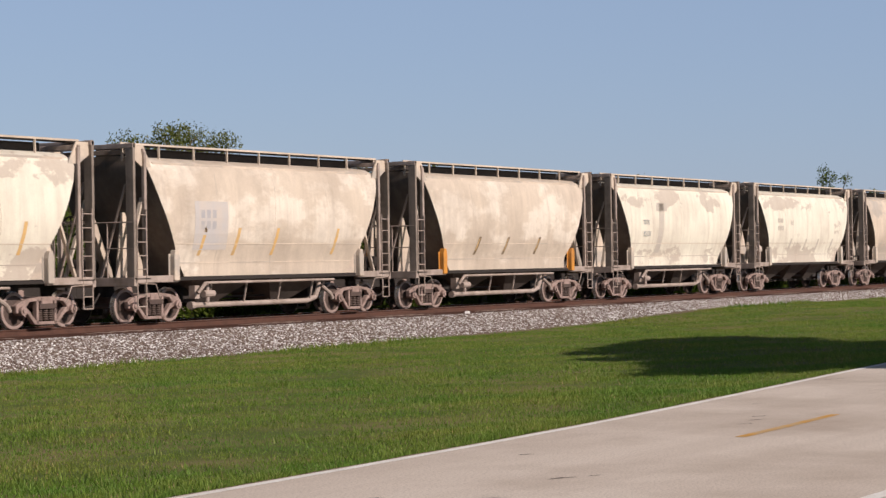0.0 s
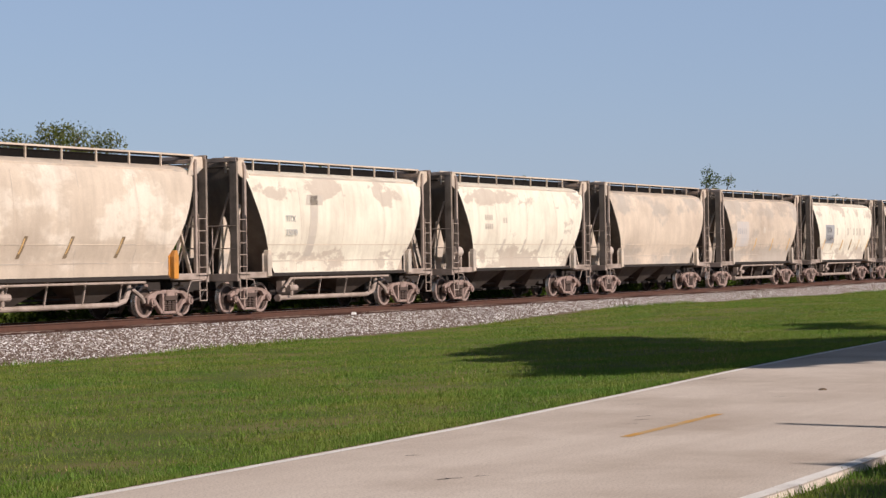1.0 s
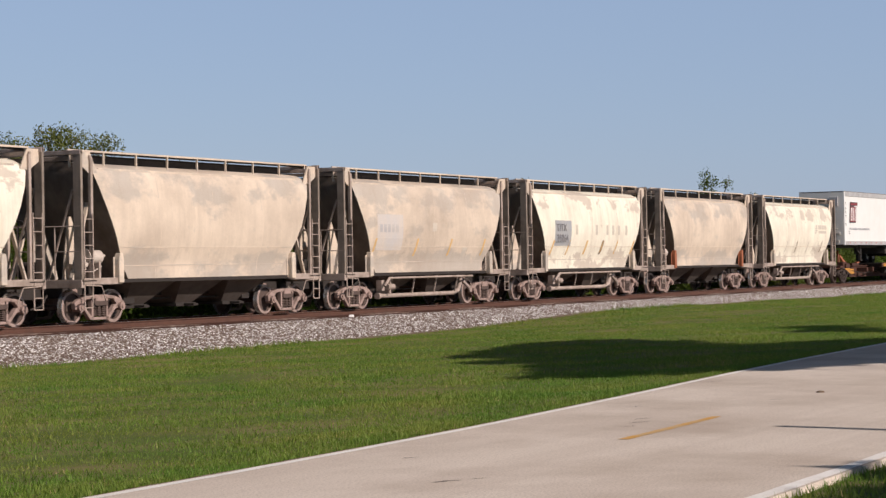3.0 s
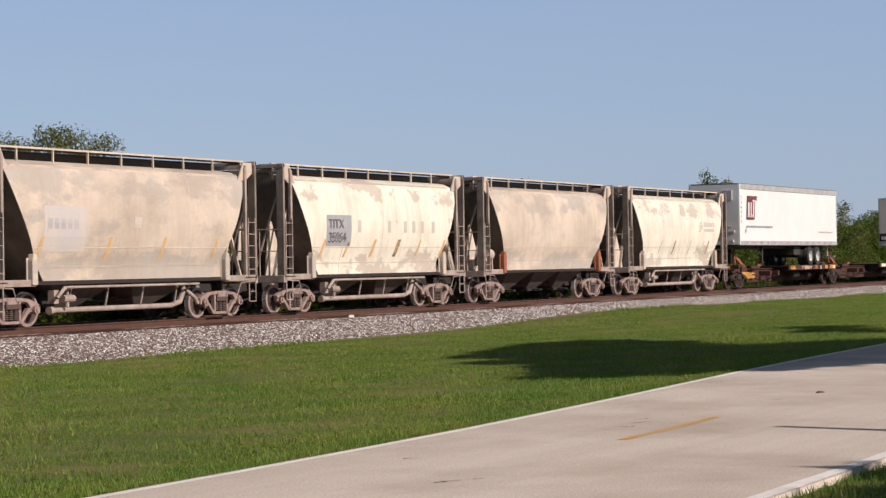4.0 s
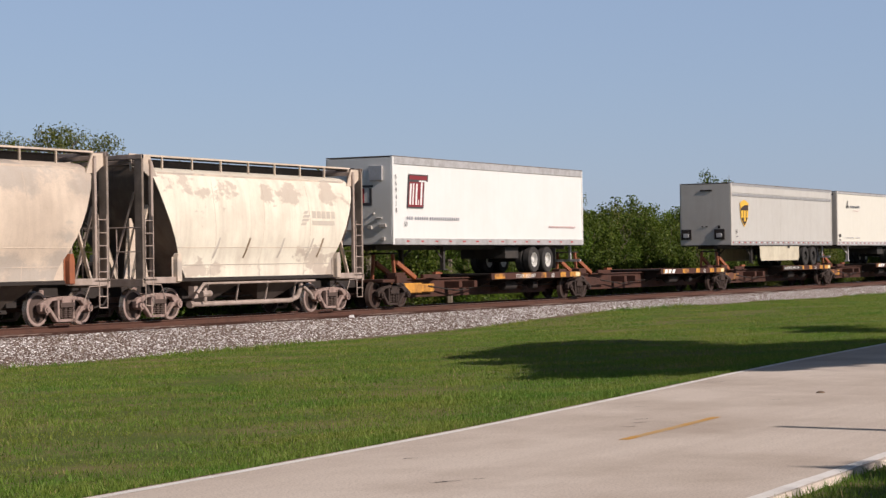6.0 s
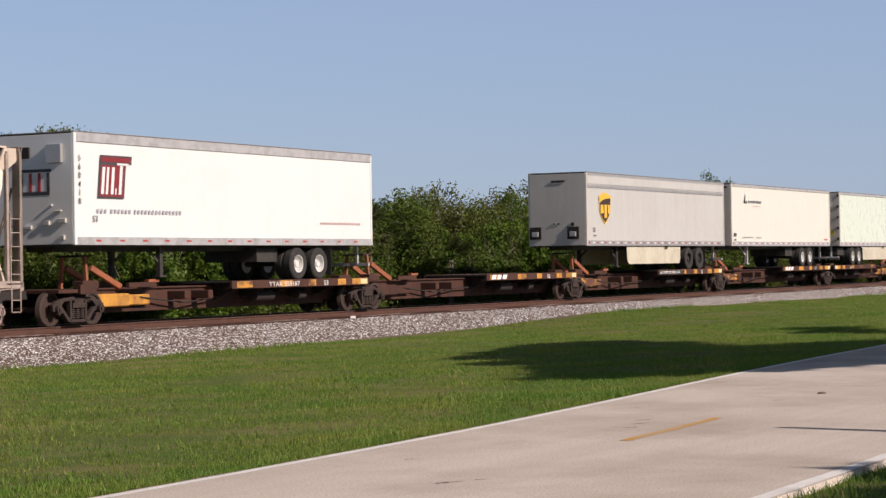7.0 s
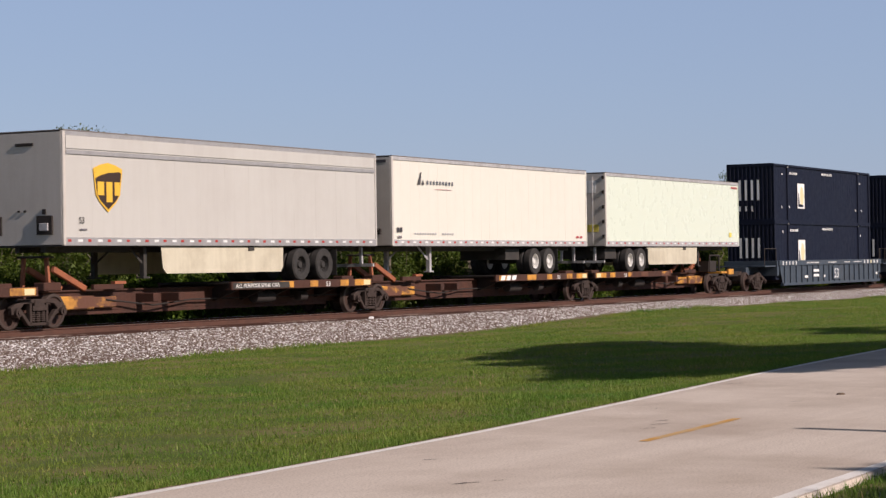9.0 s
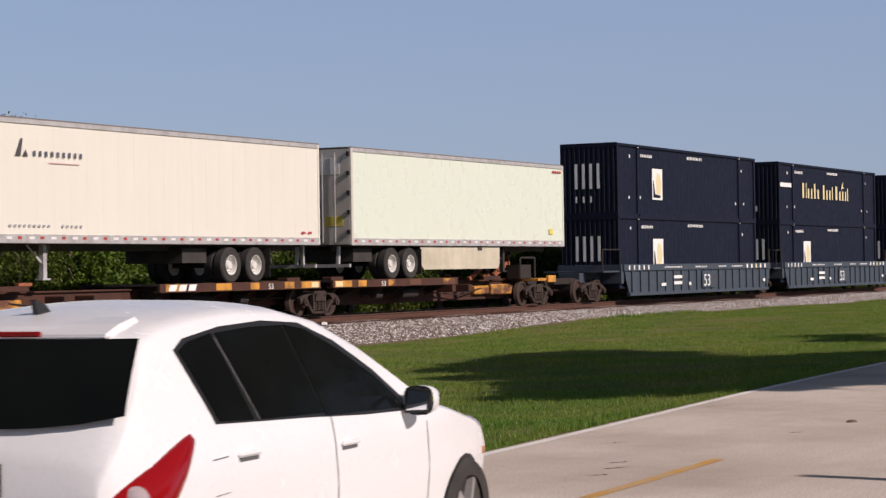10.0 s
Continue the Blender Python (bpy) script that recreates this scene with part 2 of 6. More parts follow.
SPINE_BROWN = paint("flaking_oxide_brown", (0.078, 0.030, 0.019), 0.8, grime=(0.035, 0.02, 0.015), much=0.7, scale=1.6, streak=0.3)
SPINE_YELLOW = paint("faded_orange_yellow", (0.66, 0.31, 0.05), 0.7, grime=(0.13, 0.06, 0.035), much=0.8, scale=2.4, streak=0.35,
                     second=(0.13, 0.055, 0.035), patch=0.51, edge=0.05)
ORANGE = paint("orange_paint", (0.62, 0.26, 0.04), 0.6, grime=(0.2, 0.1, 0.06), much=0.4, scale=3.0)
RED_RUST = paint("red_orange_paint", (0.33, 0.11, 0.05), 0.65, grime=(0.15, 0.06, 0.04), much=0.5, scale=3.0)
MARK_ORANGE = paint("faded_orange_stain", (0.68, 0.42, 0.16), 0.7, grime=(0.45, 0.35, 0.22), much=0.6, scale=4.0)
MARK_BROWN = paint("brown_stain", (0.20, 0.14, 0.085), 0.7, grime=(0.5, 0.4, 0.3), much=0.4, scale=4.0)
MARK_GREY = paint("faded_grey_patch", (0.33, 0.34, 0.36), 0.65, grime=(0.45, 0.42, 0.38), much=0.5, scale=2.0, streak=0.3)
MARK_BLUE = paint("faint_blue_patch", (0.505, 0.475, 0.465), 0.7, grime=(0.60, 0.51, 0.43), much=0.7, scale=1.2, streak=0.8)
MARK_GHOST = paint("ghost_lettering", (0.40, 0.385, 0.40), 0.7, grime=(0.55, 0.49, 0.43), much=0.8, scale=3.0)
MARK_FAINT = paint("faint_lettering", (0.52, 0.46, 0.40), 0.7, grime=(0.60, 0.53, 0.43), much=0.7, scale=3.0)
INK = paint("black_lettering", (0.06, 0.055, 0.06), 0.6, grime=(0.15, 0.14, 0.13), much=0.3, scale=4.0)
INK_SOFT = paint("worn_lettering", (0.14, 0.13, 0.15), 0.6, grime=(0.3, 0.27, 0.24), much=0.6, scale=4.0)
TRAILER_WHITE = paint("white_trailer_panel", (0.76, 0.755, 0.735), 0.42, grime=(0.62, 0.60, 0.55), much=0.25, scale=0.5, streak=0.16, bump=0.03, speck_amount=0.08)
TRAILER_CREAM = paint("cream_trailer_panel", (0.725, 0.70, 0.615), 0.42, grime=(0.62, 0.58, 0.50), much=0.25, scale=0.5, streak=0.16, bump=0.03, speck_amount=0.08)
TRAILER_GREY = paint("grey_trailer_panel", (0.525, 0.51, 0.475), 0.45, grime=(0.41, 0.38, 0.35), much=0.3, scale=0.5, streak=0.25, bump=0.03, speck_amount=0.08)
TRAILER_GREEN = paint("greenish_white_panel", (0.67, 0.73, 0.61), 0.30, grime=(0.62, 0.64, 0.54), much=0.2, scale=0.5, streak=0.12, bump=0.03, speck_amount=0.08)
# side-panel white toned down: the shade on the end walls is painted in
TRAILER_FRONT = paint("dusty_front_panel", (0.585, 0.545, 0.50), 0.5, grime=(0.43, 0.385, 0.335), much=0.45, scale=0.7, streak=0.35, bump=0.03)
ALU = paint("dull_aluminium", (0.52, 0.50, 0.49), 0.42, metal=0.5, grime=(0.25, 0.22, 0.2), much=0.35, scale=2.0, streak=0.2, bump=0.05)
ALU_WORN = paint("scuffed_rail", (0.50, 0.49, 0.49), 0.5, metal=0.2, grime=(0.2, 0.17, 0.15), much=0.5, scale=3.0)
ROOF_LIP = paint("dull_brown_roof", (0.20, 0.175, 0.16), 0.6, grime=(0.12, 0.10, 0.09), much=0.5, scale=2.0)
SKIRT = paint("dirty_skirt_panel", (0.62, 0.57, 0.44), 0.55, grime=(0.33, 0.28, 0.2), much=0.5, scale=1.2, streak=0.3)
CHASSIS = paint("chassis_black", (0.035, 0.032, 0.03), 0.7, grime=(0.09, 0.075, 0.06), much=0.5, scale=3.0)
TYRE = paint("tyre_rubber", (0.03, 0.028, 0.027), 0.85, grime=(0.08, 0.07, 0.06), much=0.4, scale=6.0)
RIM_WHITE = paint("white_wheel_rim", (0.72, 0.71, 0.68), 0.45, grime=(0.3, 0.27, 0.24), much=0.3, scale=6.0)
TAPE_RED = plain("red_reflective_tape", (0.42, 0.04, 0.03), 0.4)
TAPE_WHITE = plain("white_reflective_tape", (0.75, 0.74, 0.72), 0.4)
MARK_RED = plain("red_print", (0.45, 0.04, 0.05), 0.5)
GOLD = paint("golden_print", (0.78, 0.46, 0.05), 0.45, grime=(0.6, 0.36, 0.05), much=0.2)
SHIELD_BROWN = paint("dark_brown_print", (0.045, 0.026, 0.018), 0.45, grime=(0.09, 0.06, 0.04), much=0.2)
SIGN_YELLOW = plain("yellow_sticker", (0.72, 0.60, 0.10), 0.5)
NAVY = paint("navy_container_paint", (0.006, 0.009, 0.024), 0.6, grime=(0.014, 0.015, 0.024), much=0.4, scale=0.8, streak=0.2, bump=0.05, spec=0.2)
WELL_BLUE = paint("grey_blue_well_paint", (0.052, 0.072, 0.098), 0.55, grime=(0.06, 0.06, 0.06), much=0.45, scale=1.2, streak=0.3)
STENCIL = paint("white_stencil", (0.84, 0.83, 0.80), 0.55, grime=(0.55, 0.53, 0.49), much=0.2, scale=5.0)
STENCIL_YELLOW = plain("pale_yellow_print", (0.72, 0.62, 0.35), 0.55)
BARK = paint("grey_bark", (0.17, 0.14, 0.11), 0.9, grime=(0.08, 0.065, 0.05), much=0.6, scale=6.0, bump=0.5)
LEAF = leafy("bush_leaves", (0.040, 0.070, 0.012), (0.155, 0.215, 0.036), (0.15, 0.14, 0.05), 0.08, 0.45)
LEAF_OLIVE = leafy("olive_leaves", (0.060, 0.085, 0.024), (0.24, 0.26, 0.070), (0.19, 0.16, 0.07), 0.12, 0.45)
LEAF_BRIGHT = leafy("bright_leaves", (0.042, 0.088, 0.012), (0.16, 0.25, 0.036), (0.16, 0.18, 0.05), 0.1, 0.45)
PALM = leafy("palm_fronds", (0.035, 0.055, 0.015), (0.10, 0.13, 0.04), (0.22, 0.18, 0.09), 0.15)
BLADES = leafy("grass_blades", (0.092, 0.162, 0.026), (0.215, 0.33, 0.062), (0.40, 0.32, 0.18), 0.07, 0.4, tones=((0.66, 0.90, 0.58), (1.50, 1.08, 1.10)), patches=0.5)

GROUND = paint("mown_grass_ground", (0.10, 0.13, 0.032), 0.9, grime=(0.26, 0.19, 0.10), much=0.95, scale=0.45, second=(0.070, 0.095, 0.020),
               patch=0.50, edge=0.25, bump=0.6, fine=25.0, by_object=False, spec=0.1)
ROAD = paint("pale_worn_asphalt", (0.70, 0.612, 0.53), 0.9, grime=(0.49, 0.402, 0.335), much=0.95, scale=0.42, second=(0.70, 0.63, 0.53), patch=0.52,
             edge=0.2, bump=0.4, fine=45.0, by_object=False, spec=0.15, streak=0.45, run=(0.05, 1.5, 1.0), speck_amount=0.65, speck_from=0.45)
LINE_WHITE = paint("worn_white_line", (0.86, 0.83, 0.79), 0.8, grime=(0.55, 0.48, 0.42), much=0.45, scale=2.5, by_object=False)
LINE_YELLOW = paint("worn_yellow_line", (0.62, 0.33, 0.07), 0.8, grime=(0.52, 0.41, 0.27), much=0.9, scale=3.0, by_object=False)
GRAVEL_BED = paint("ballast_bed", (0.29, 0.235, 0.20), 0.95, grime=(0.17, 0.15, 0.14), much=0.8, scale=9.0, bump=1.0, fine=30.0, by_object=False, spec=0.1)
CINDER = paint("rust_stained_ballast", (0.085, 0.042, 0.031), 0.95, grime=(0.045, 0.024, 0.019), much=0.7, scale=7.0, bump=0.9, by_object=False, spec=0.1)
TIE = paint("weathered_tie", (0.30, 0.225, 0.19), 0.9, grime=(0.16, 0.11, 0.08), much=0.6, scale=4.0)


def stone_material():
    m = bpy.data.materials.new("crushed_stone")
    m.use_nodes = True
    t = m.node_tree
    b = t.nodes["Principled BSDF"]
    r = t.nodes.new("ShaderNodeValToRGB")
    for e, (p, c) in zip((r.color_ramp.elements[0], r.color_ramp.elements[1], r.color_ramp.elements.new(0.55)),
                         ((0.0, (0.135, 0.097, 0.081, 1)), (1.0, (0.215, 0.159, 0.134, 1)), (0.55, (0.172, 0.125, 0.105, 1)))):
        e.position, e.color = p, c
    t.links.new(t.nodes.new("ShaderNodeNewGeometry").outputs["Random Per Island"], r.inputs[0])
    t.links.new(r.outputs[0], b.inputs["Base Color"])
    b.inputs["Roughness"].default_value, b.inputs["Specular IOR Level"].default_value = 0.95, 0.05
    return m


STONE = stone_material()


# ---- ground, road and track ----
def glide(x, xs, ys):
    """Smooth interpolation through a few stations."""
    x, total = np.asarray(x, float), 0.0
    for d in (-3.0, -1.5, 0.0, 1.5, 3.0):
        total = total + np.interp(x + d, xs, ys)
    return total / 5


def far_edge(x):        # far edge of the road
    return glide(x, (-3000, 10, 17, 22.2, 26, 30.5, 36, 60, 200, 3000), (9.7, 9.7, 9.8, 10.14, 10.48, 10.90, 11.25, 12.4, 19, 160))


def near_edge(x):       # near edge of the road
    return glide(x, (-3000, 10, 18, 26, 36, 60, 200, 3000), (4.9, 4.9, 4.9, 5.25, 6.0, 7.2, 14, 155))


TOE_Y = 31.2            # where the ballast meets the grass


def toe_height(x):
    return glide(x, (-3000, 37, 44, 52, 63, 66.5, 71, 80, 94, 110, 160, 3000), (-0.6, -0.585, -0.55, -0.52, -0.46, -0.30, -0.21, -0.235, -0.27, -0.36, -0.4, -0.4))


def ground_height(x, y):
    x, y = np.asarray(x, float), np.asarray(y, float)
    edge = far_edge(x)
    u = np.clip((y - edge) / (TOE_Y - edge), 0, 1)
    z = np.where(y < edge, -0.05, -0.03 + (toe_height(x) + 0.03) * u ** 0.9)
    z = np.where((y < edge + 0.02) & (y > near_edge(x) - 0.02), -0.09, z)
    beyond = np.clip((y - 39.5) / 4, 0, 1)
    z = np.where(y > TOE_Y, toe_height(x) * (1 - beyond) - 0.35 * beyond, z)
    return z + 0.025 * np.sin(0.9 * x + 0.4 * y) * np.sin(0.7 * y) * (np.abs(y - 20) < 11)


def ground_sheet():
    xs = np.concatenate([[-3000, -800, -200, -60, -20], np.arange(0, 130, 1.0), [140, 170, 220, 400, 1000, 3000]])
    ys = np.concatenate([[-3000, -600, -100, -30, -10, -4, 0, 2], np.arange(4, 14, 0.4), np.arange(14, 46, 0.8), [50, 60, 80, 150, 400, 1200, 3000]])
    X, Y = np.meshgrid(xs, ys, indexing="ij")
    Z = ground_height(X, Y)
    return Geo().sheet([[(X[i, j], Y[i, j], Z[i, j]) for j in range(len(ys))] for i in range(len(xs))])


structure("ground", ground_sheet(), GROUND, "mown green verge with drier yellowish patches beside the road", "grass ground", smooth=60)


def road_strip(lo, hi, z, xs, thick=0.0):
    g = Geo()
    g.sheet([[(x, float(lo(x)), z), (x, float(hi(x)), z)] for x in xs])
    if thick:
        for f in (lo, hi):
            g.sheet([[(x, float(f(x)), z), (x, float(f(x)), z - thick)] for x in xs])
    return g


ROAD_X = [-3000, -500, -100, -30] + [i * 1.0 for i in range(-10, 120)] + [140, 180, 300, 800, 3000]


def rough(f, amount, seed):
    """An edge that crumbles a little."""
    return lambda x: float(f(x)) + amount * (noise.noise((x * 1.7, seed, 0)) + 0.6 * noise.noise((x * 6.1, seed, 4)))


road = structure("road", road_strip(near_edge, far_edge, 0.0, ROAD_X, 0.12), ROAD, "pale sun-bleached two-lane asphalt road with fine cracks", "road")
fine_x = [i * 0.25 for i in range(0, 320)]
structure("edge_line_1", road_strip(rough(lambda x: far_edge(x) - 0.145, 0.014, 1), rough(lambda x: far_edge(x) - 0.05, 0.025, 2), 0.004, fine_x), LINE_WHITE,
          "worn white edge line along the grass side of the road", "road marking")
structure("edge_line_2", road_strip(rough(lambda x: near_edge(x) + 0.03, 0.03, 3), rough(lambda x: near_edge(x) + 0.16, 0.02, 4), 0.004, fine_x), LINE_WHITE,
          "worn white edge line with grass creeping over it", "road marking")
for i, x0 in enumerate((-6.0, 6.2, 18.42, 30.6, 42.8)):
    mid = lambda x: 7.79 + (float(far_edge(x)) - float(far_edge(19)) + float(near_edge(x)) - 4.9) / 2
    structure(f"centre_dash_{i + 1}", road_strip(rough(lambda x: mid(x) - 0.055, 0.012, 5), rough(lambda x: mid(x) + 0.055, 0.012, 6), 0.004,
              [x0 + 3.0 * k / 12 for k in range(13)]), LINE_YELLOW, "faded yellow dash on the centre line of the road", "road marking")


def crack_patch(name, x, y, length, width, seed, material, label):
    """A thin jagged tar spot or split in the road."""
    g, top, low = Geo(), [], []
    for k in range(9):
        u = k / 8
        w = width * (1 - abs(2 * u - 1)) * (0.6 + 0.5 * noise.noise((u * 5, seed, 1)))
        cx, cy = x + length * (u - 0.5) * 0.85, y - length * (u - 0.5) * 0.5 + 0.06 * noise.noise((u * 4, seed, 7))
        top.append((cx, cy + w / 2 + 0.004, 0.003)), low.append((cx, cy - w / 2 - 0.004, 0.003))
    ob = part(name, g.sheet([low, top]), material, road, label)
    return ob


TAR = paint("dark_tar", (0.10, 0.085, 0.075), 0.8, grime=(0.2, 0.17, 0.15), much=0.5, scale=8.0, by_object=False)
for i, (x, y, ln, w) in enumerate(((14.46, 7.66, 0.30, 0.07), (14.75, 7.5, 0.14, 0.03), (16.1, 8.88, 0.16, 0.05), (20.44, 8.46, 0.28, 0.05), (19.9, 8.36, 0.22, 0.04), (20.9, 8.62, 0.3, 0.05),
                                  (24.2, 8.2, 0.2, 0.04), (27.5, 10.2, 0.4, 0.06), (12.7, 8.3, 0.2, 0.03), (22.6, 9.4, 0.3, 0.03))):
    crack_patch("crack", x, y, ln, w, i, TAR, "dark tar-filled crack")


EARTH = paint("dry_earth", (0.17, 0.12, 0.08), 0.95, grime=(0.08, 0.055, 0.04), much=0.6, scale=12.0, bump=0.5)


def clump_of_earth(x, y):
    g = Geo()
    rows = []
    for j in range(5):
        r = 0.055 * math.cos(j * math.pi / 9)
        rows.append([(x + 1.4 * r * math.cos(a) * (1 + 0.25 * noise.noise((3 * math.cos(a), j, 2))), y + r * math.sin(a), 0.024 * math.sin(j * math.pi / 8))
                     for a in [k * math.pi / 7 for k in range(15)]])
    return g.sheet(rows)


tagged(part("earth_clod", clump_of_earth(25.6, 8.09), EARTH, None, smooth=True), "dark brown clod of earth lying on the road", "clod")

# track: ballast bank, ties, rails
NEAR_TOP, FAR_TOP = 33.25, 37.55


def ballast_bank():
    xs = [-3000, -400, -50] + list(range(0, 150, 2)) + [200, 400, 3000]
    prof = lambda x: [(TOE_Y - 0.5, float(toe_height(x)) - 0.12), (TOE_Y + 0.1, float(toe_height(x)) - 0.01), (NEAR_TOP, 0.0), (NEAR_TOP + 0.5, 0.03),
                      (FAR_TOP - 0.4, 0.03), (FAR_TOP, 0.0), (39.6, -0.6), (40.2, -0.8)]
    return Geo().sheet([[(x, y, z) for y, z in prof(x)] for x in xs])


structure("ballast", ballast_bank(), GRAVEL_BED, "sloping bank of grey crushed stone under the track", "ballast", smooth=20)
structure("stained_ballast", Geo().sheet([[(x, TRACK_Y + y, z) for y, z in ((-1.75, 0.034), (-1.4, 0.05), (-0.8, 0.06), (0.8, 0.06), (1.4, 0.05), (1.75, 0.034))]
          for x in [-3000, -100] + list(range(0, 150, 3)) + [300, 3000]]), CINDER, "rust-brown stained stone between and beside the rails", "ballast")


def rail_profile(y):
    return [(y - 0.07, 0.065), (y + 0.07, 0.065), (y + 0.07, 0.082), (y + 0.012, 0.10), (y + 0.012, RAIL_Z - 0.045), (y + 0.036, RAIL_Z - 0.03), (y + 0.036, RAIL_Z - 0.004),
            (y + 0.025, RAIL_Z), (y - 0.025, RAIL_Z), (y - 0.036, RAIL_Z - 0.004), (y - 0.036, RAIL_Z - 0.03), (y - 0.012, RAIL_Z - 0.045), (y - 0.012, 0.10), (y - 0.07, 0.082)]


track = tagged(new("track"), "rusty standard-gauge railway track on weathered ties", "railway track", "", "structure")
for side in (-1, 1):
    y = TRACK_Y + side * 0.755
    part("rail", Geo().extrude(rail_profile(y), -2500, 2500, "x"), RUST, track, "rusty steel rail")
    part("rail_head", Geo().box(-2500, 2500, y - 0.022, y + 0.03, RAIL_Z + 0.0005, RAIL_Z + 0.003), TREAD, track, "polished running surface")


tie_mesh = Geo().box(-0.115, 0.115, -1.3, 1.3, -0.05, 0.078).mesh("tie", 0.012)
tie_mesh.materials.append(TIE)
for i in range(160):
    part("tie", tie_mesh, TIE, track).location = (30 + 0.6 * i + 0.04 * math.sin(7.1 * i), TRACK_Y + 0.05 * math.sin(3.3 * i), 0.012 * math.sin(5.7 * i) - 0.02)


def loose_stones():
    """Crushed stone over the near slope and shoulder of the bank."""
    rng = np.random.default_rng(3)
    n = 115000
    x = 30 + 92 * rng.random(n) ** 1.15
    u = rng.random(n)
    y = TOE_Y + 0.02 + (NEAR_TOP + 0.73 - TOE_Y) * u
    base = np.where(y < NEAR_TOP, toe_height(x) + (0 - toe_height(x)) * (y - TOE_Y - 0.1) / (NEAR_TOP - TOE_Y - 0.1), 0.02)
    size = 0.017 + 0.018 * rng.random(n) ** 1.6
    octa = np.array([(1, 0, 0), (-1, 0, 0), (0, 1, 0), (0, -1, 0), (0, 0, 1), (0, 0, -1)], float)
    tri = np.array([(0, 2, 4), (2, 1, 4), (1, 3, 4), (3, 0, 4), (2, 0, 5), (1, 2, 5), (3, 1, 5), (0, 3, 5)])
    v = octa[None] * (0.75 + 0.5 * rng.random((n, 6, 1)))
    a = rng.random(n) * 6.283
    b = 0.32 * rng.normal(size=n)
    ca, sa, cb, sb = np.cos(a), np.sin(a), np.cos(b), np.sin(b)
    R = np.stack([np.stack([ca, -sa * cb, sa * sb], 1), np.stack([sa, ca * cb, -ca * sb], 1), np.stack([0 * a, sb, cb], 1)], 1)
    v = np.einsum("nij,nkj->nki", R, v) * size[:, None, None] * np.array([1.15, 1.15, 0.6])
    v += np.stack([x, y, base + size * 0.15], 1)[:, None]
    f = tri[None] + 6 * np.arange(n)[:, None, None]
    return fast_mesh("loose_stones", v.reshape(-1, 3), f.reshape(-1, 3))


def fast_mesh(name, v, f):
    me = bpy.data.meshes.new(name)
    k = f.shape[1]
    me.vertices.add(len(v)), me.loops.add(f.size), me.polygons.add(len(f))
    me.vertices.foreach_set("co", np.asarray(v, np.float32).ravel())
    me.loops.foreach_set("vertex_index", np.asarray(f, np.int32).ravel())
    me.polygons.foreach_set("loop_start", np.arange(0, f.size, k, dtype=np.int32))
    me.update(calc_edges=True)
    me.validate()
    return me


structure("road_edge_soil", Geo().sheet([[(x, float(far_edge(x)) + d + 0.05 * noise.noise((x * 1.3, d, 8)), h) for d, h in ((-0.02, -0.008), (0.05, -0.004), (0.14, -0.045))] for x in [8 + 0.25 * i for i in range(220)]]),
          EARTH, "dark crumbling soil along the edge of the road", "soil")
structure("bare_soil", Geo().sheet([[(x, TOE_Y + d + 0.05 * noise.noise((x * 0.9, d, 3)), float(toe_height(x)) + h) for d, h in ((-0.30, 0.0), (-0.12, 0.03), (0.12, 0.035))] for x in [28 + 0.5 * i for i in range(190)]]),
          EARTH, "strip of bare brown soil between grass and ballast", "soil")
tagged(part("loose_stones", loose_stones(), STONE, None), "angular grey crushed stones covering the track bank", "gravel", "", "stuff")
tagged(part("white_stone", Geo().extrude([(-0.17, 0), (0.18, 0), (0.12, 0.06), (0.02, 0.085), (-0.11, 0.05)], -0.08, 0.08).mesh("white_stone", 0.02), STONE, None),
       "pale chalky stone lying on the ballast shoulder", "stone").matrix_basis = pose(57.2, 33.6, 0.03, 0, 0, 25)


def grass_blades(name, n, place, lo, hi, seed, wide):
    """Upright tapered blades; place gives x, y and a size factor."""
    rng = np.random.default_rng(seed)
    x, y, s = place(rng, n)
    z = ground_height(x, y) - 0.01
    h = s * (lo + (hi - lo) * rng.random(n) ** 2)
    w = s * wide * (0.6 + 0.8 * rng.random(n))
    a = rng.random(n) * 6.283
    lean = h * (0.15 + 0.5 * rng.random(n))
    d = rng.random(n) * 6.283
    p0 = np.stack([x - w * np.cos(a), y - w * np.sin(a), z], 1)
    p1 = np.stack([x + w * np.cos(a), y + w * np.sin(a), z], 1)
    p2 = np.stack([x + lean * np.cos(d), y + lean * np.sin(d), z + h], 1)
    return fast_mesh(name, np.stack([p0, p1, p2], 1).reshape(-1, 3), np.arange(3 * n).reshape(-1, 3))


def verge(rng, n):
    u = rng.random(n)
    y = 9.6 + (TOE_Y + 0.25 - 9.6) * u ** 1.25
    x = y * (0.98 + 2.75 * rng.random(n))
    keep = far_edge(x) + 0.05 + 0.10 * rng.random(n)
    y = np.where(y < keep, keep + 0.5 * rng.random(n) ** 2, y)
    patchy = np.array([noise.noise((a * 0.35, b * 0.35, 2.0)) + 0.7 * noise.noise((a * 2.2, b * 2.2, 5.0)) for a, b in zip(x, y)])
    return x, y, (0.75 + 0.5 * np.clip(patchy, -0.55, 1.0)) * (0.78 + 0.014 * y)


def fringe(rng, n):
    x = 10 + 34 * rng.random(n)
    y = far_edge(x) + 0.03 + 0.45 * rng.random(n) ** 1.4 + 0.06 * np.sin(2.3 * x) * np.sin(5.1 * x)
    return x, y, 0.8 + 0.5 * rng.random(n)


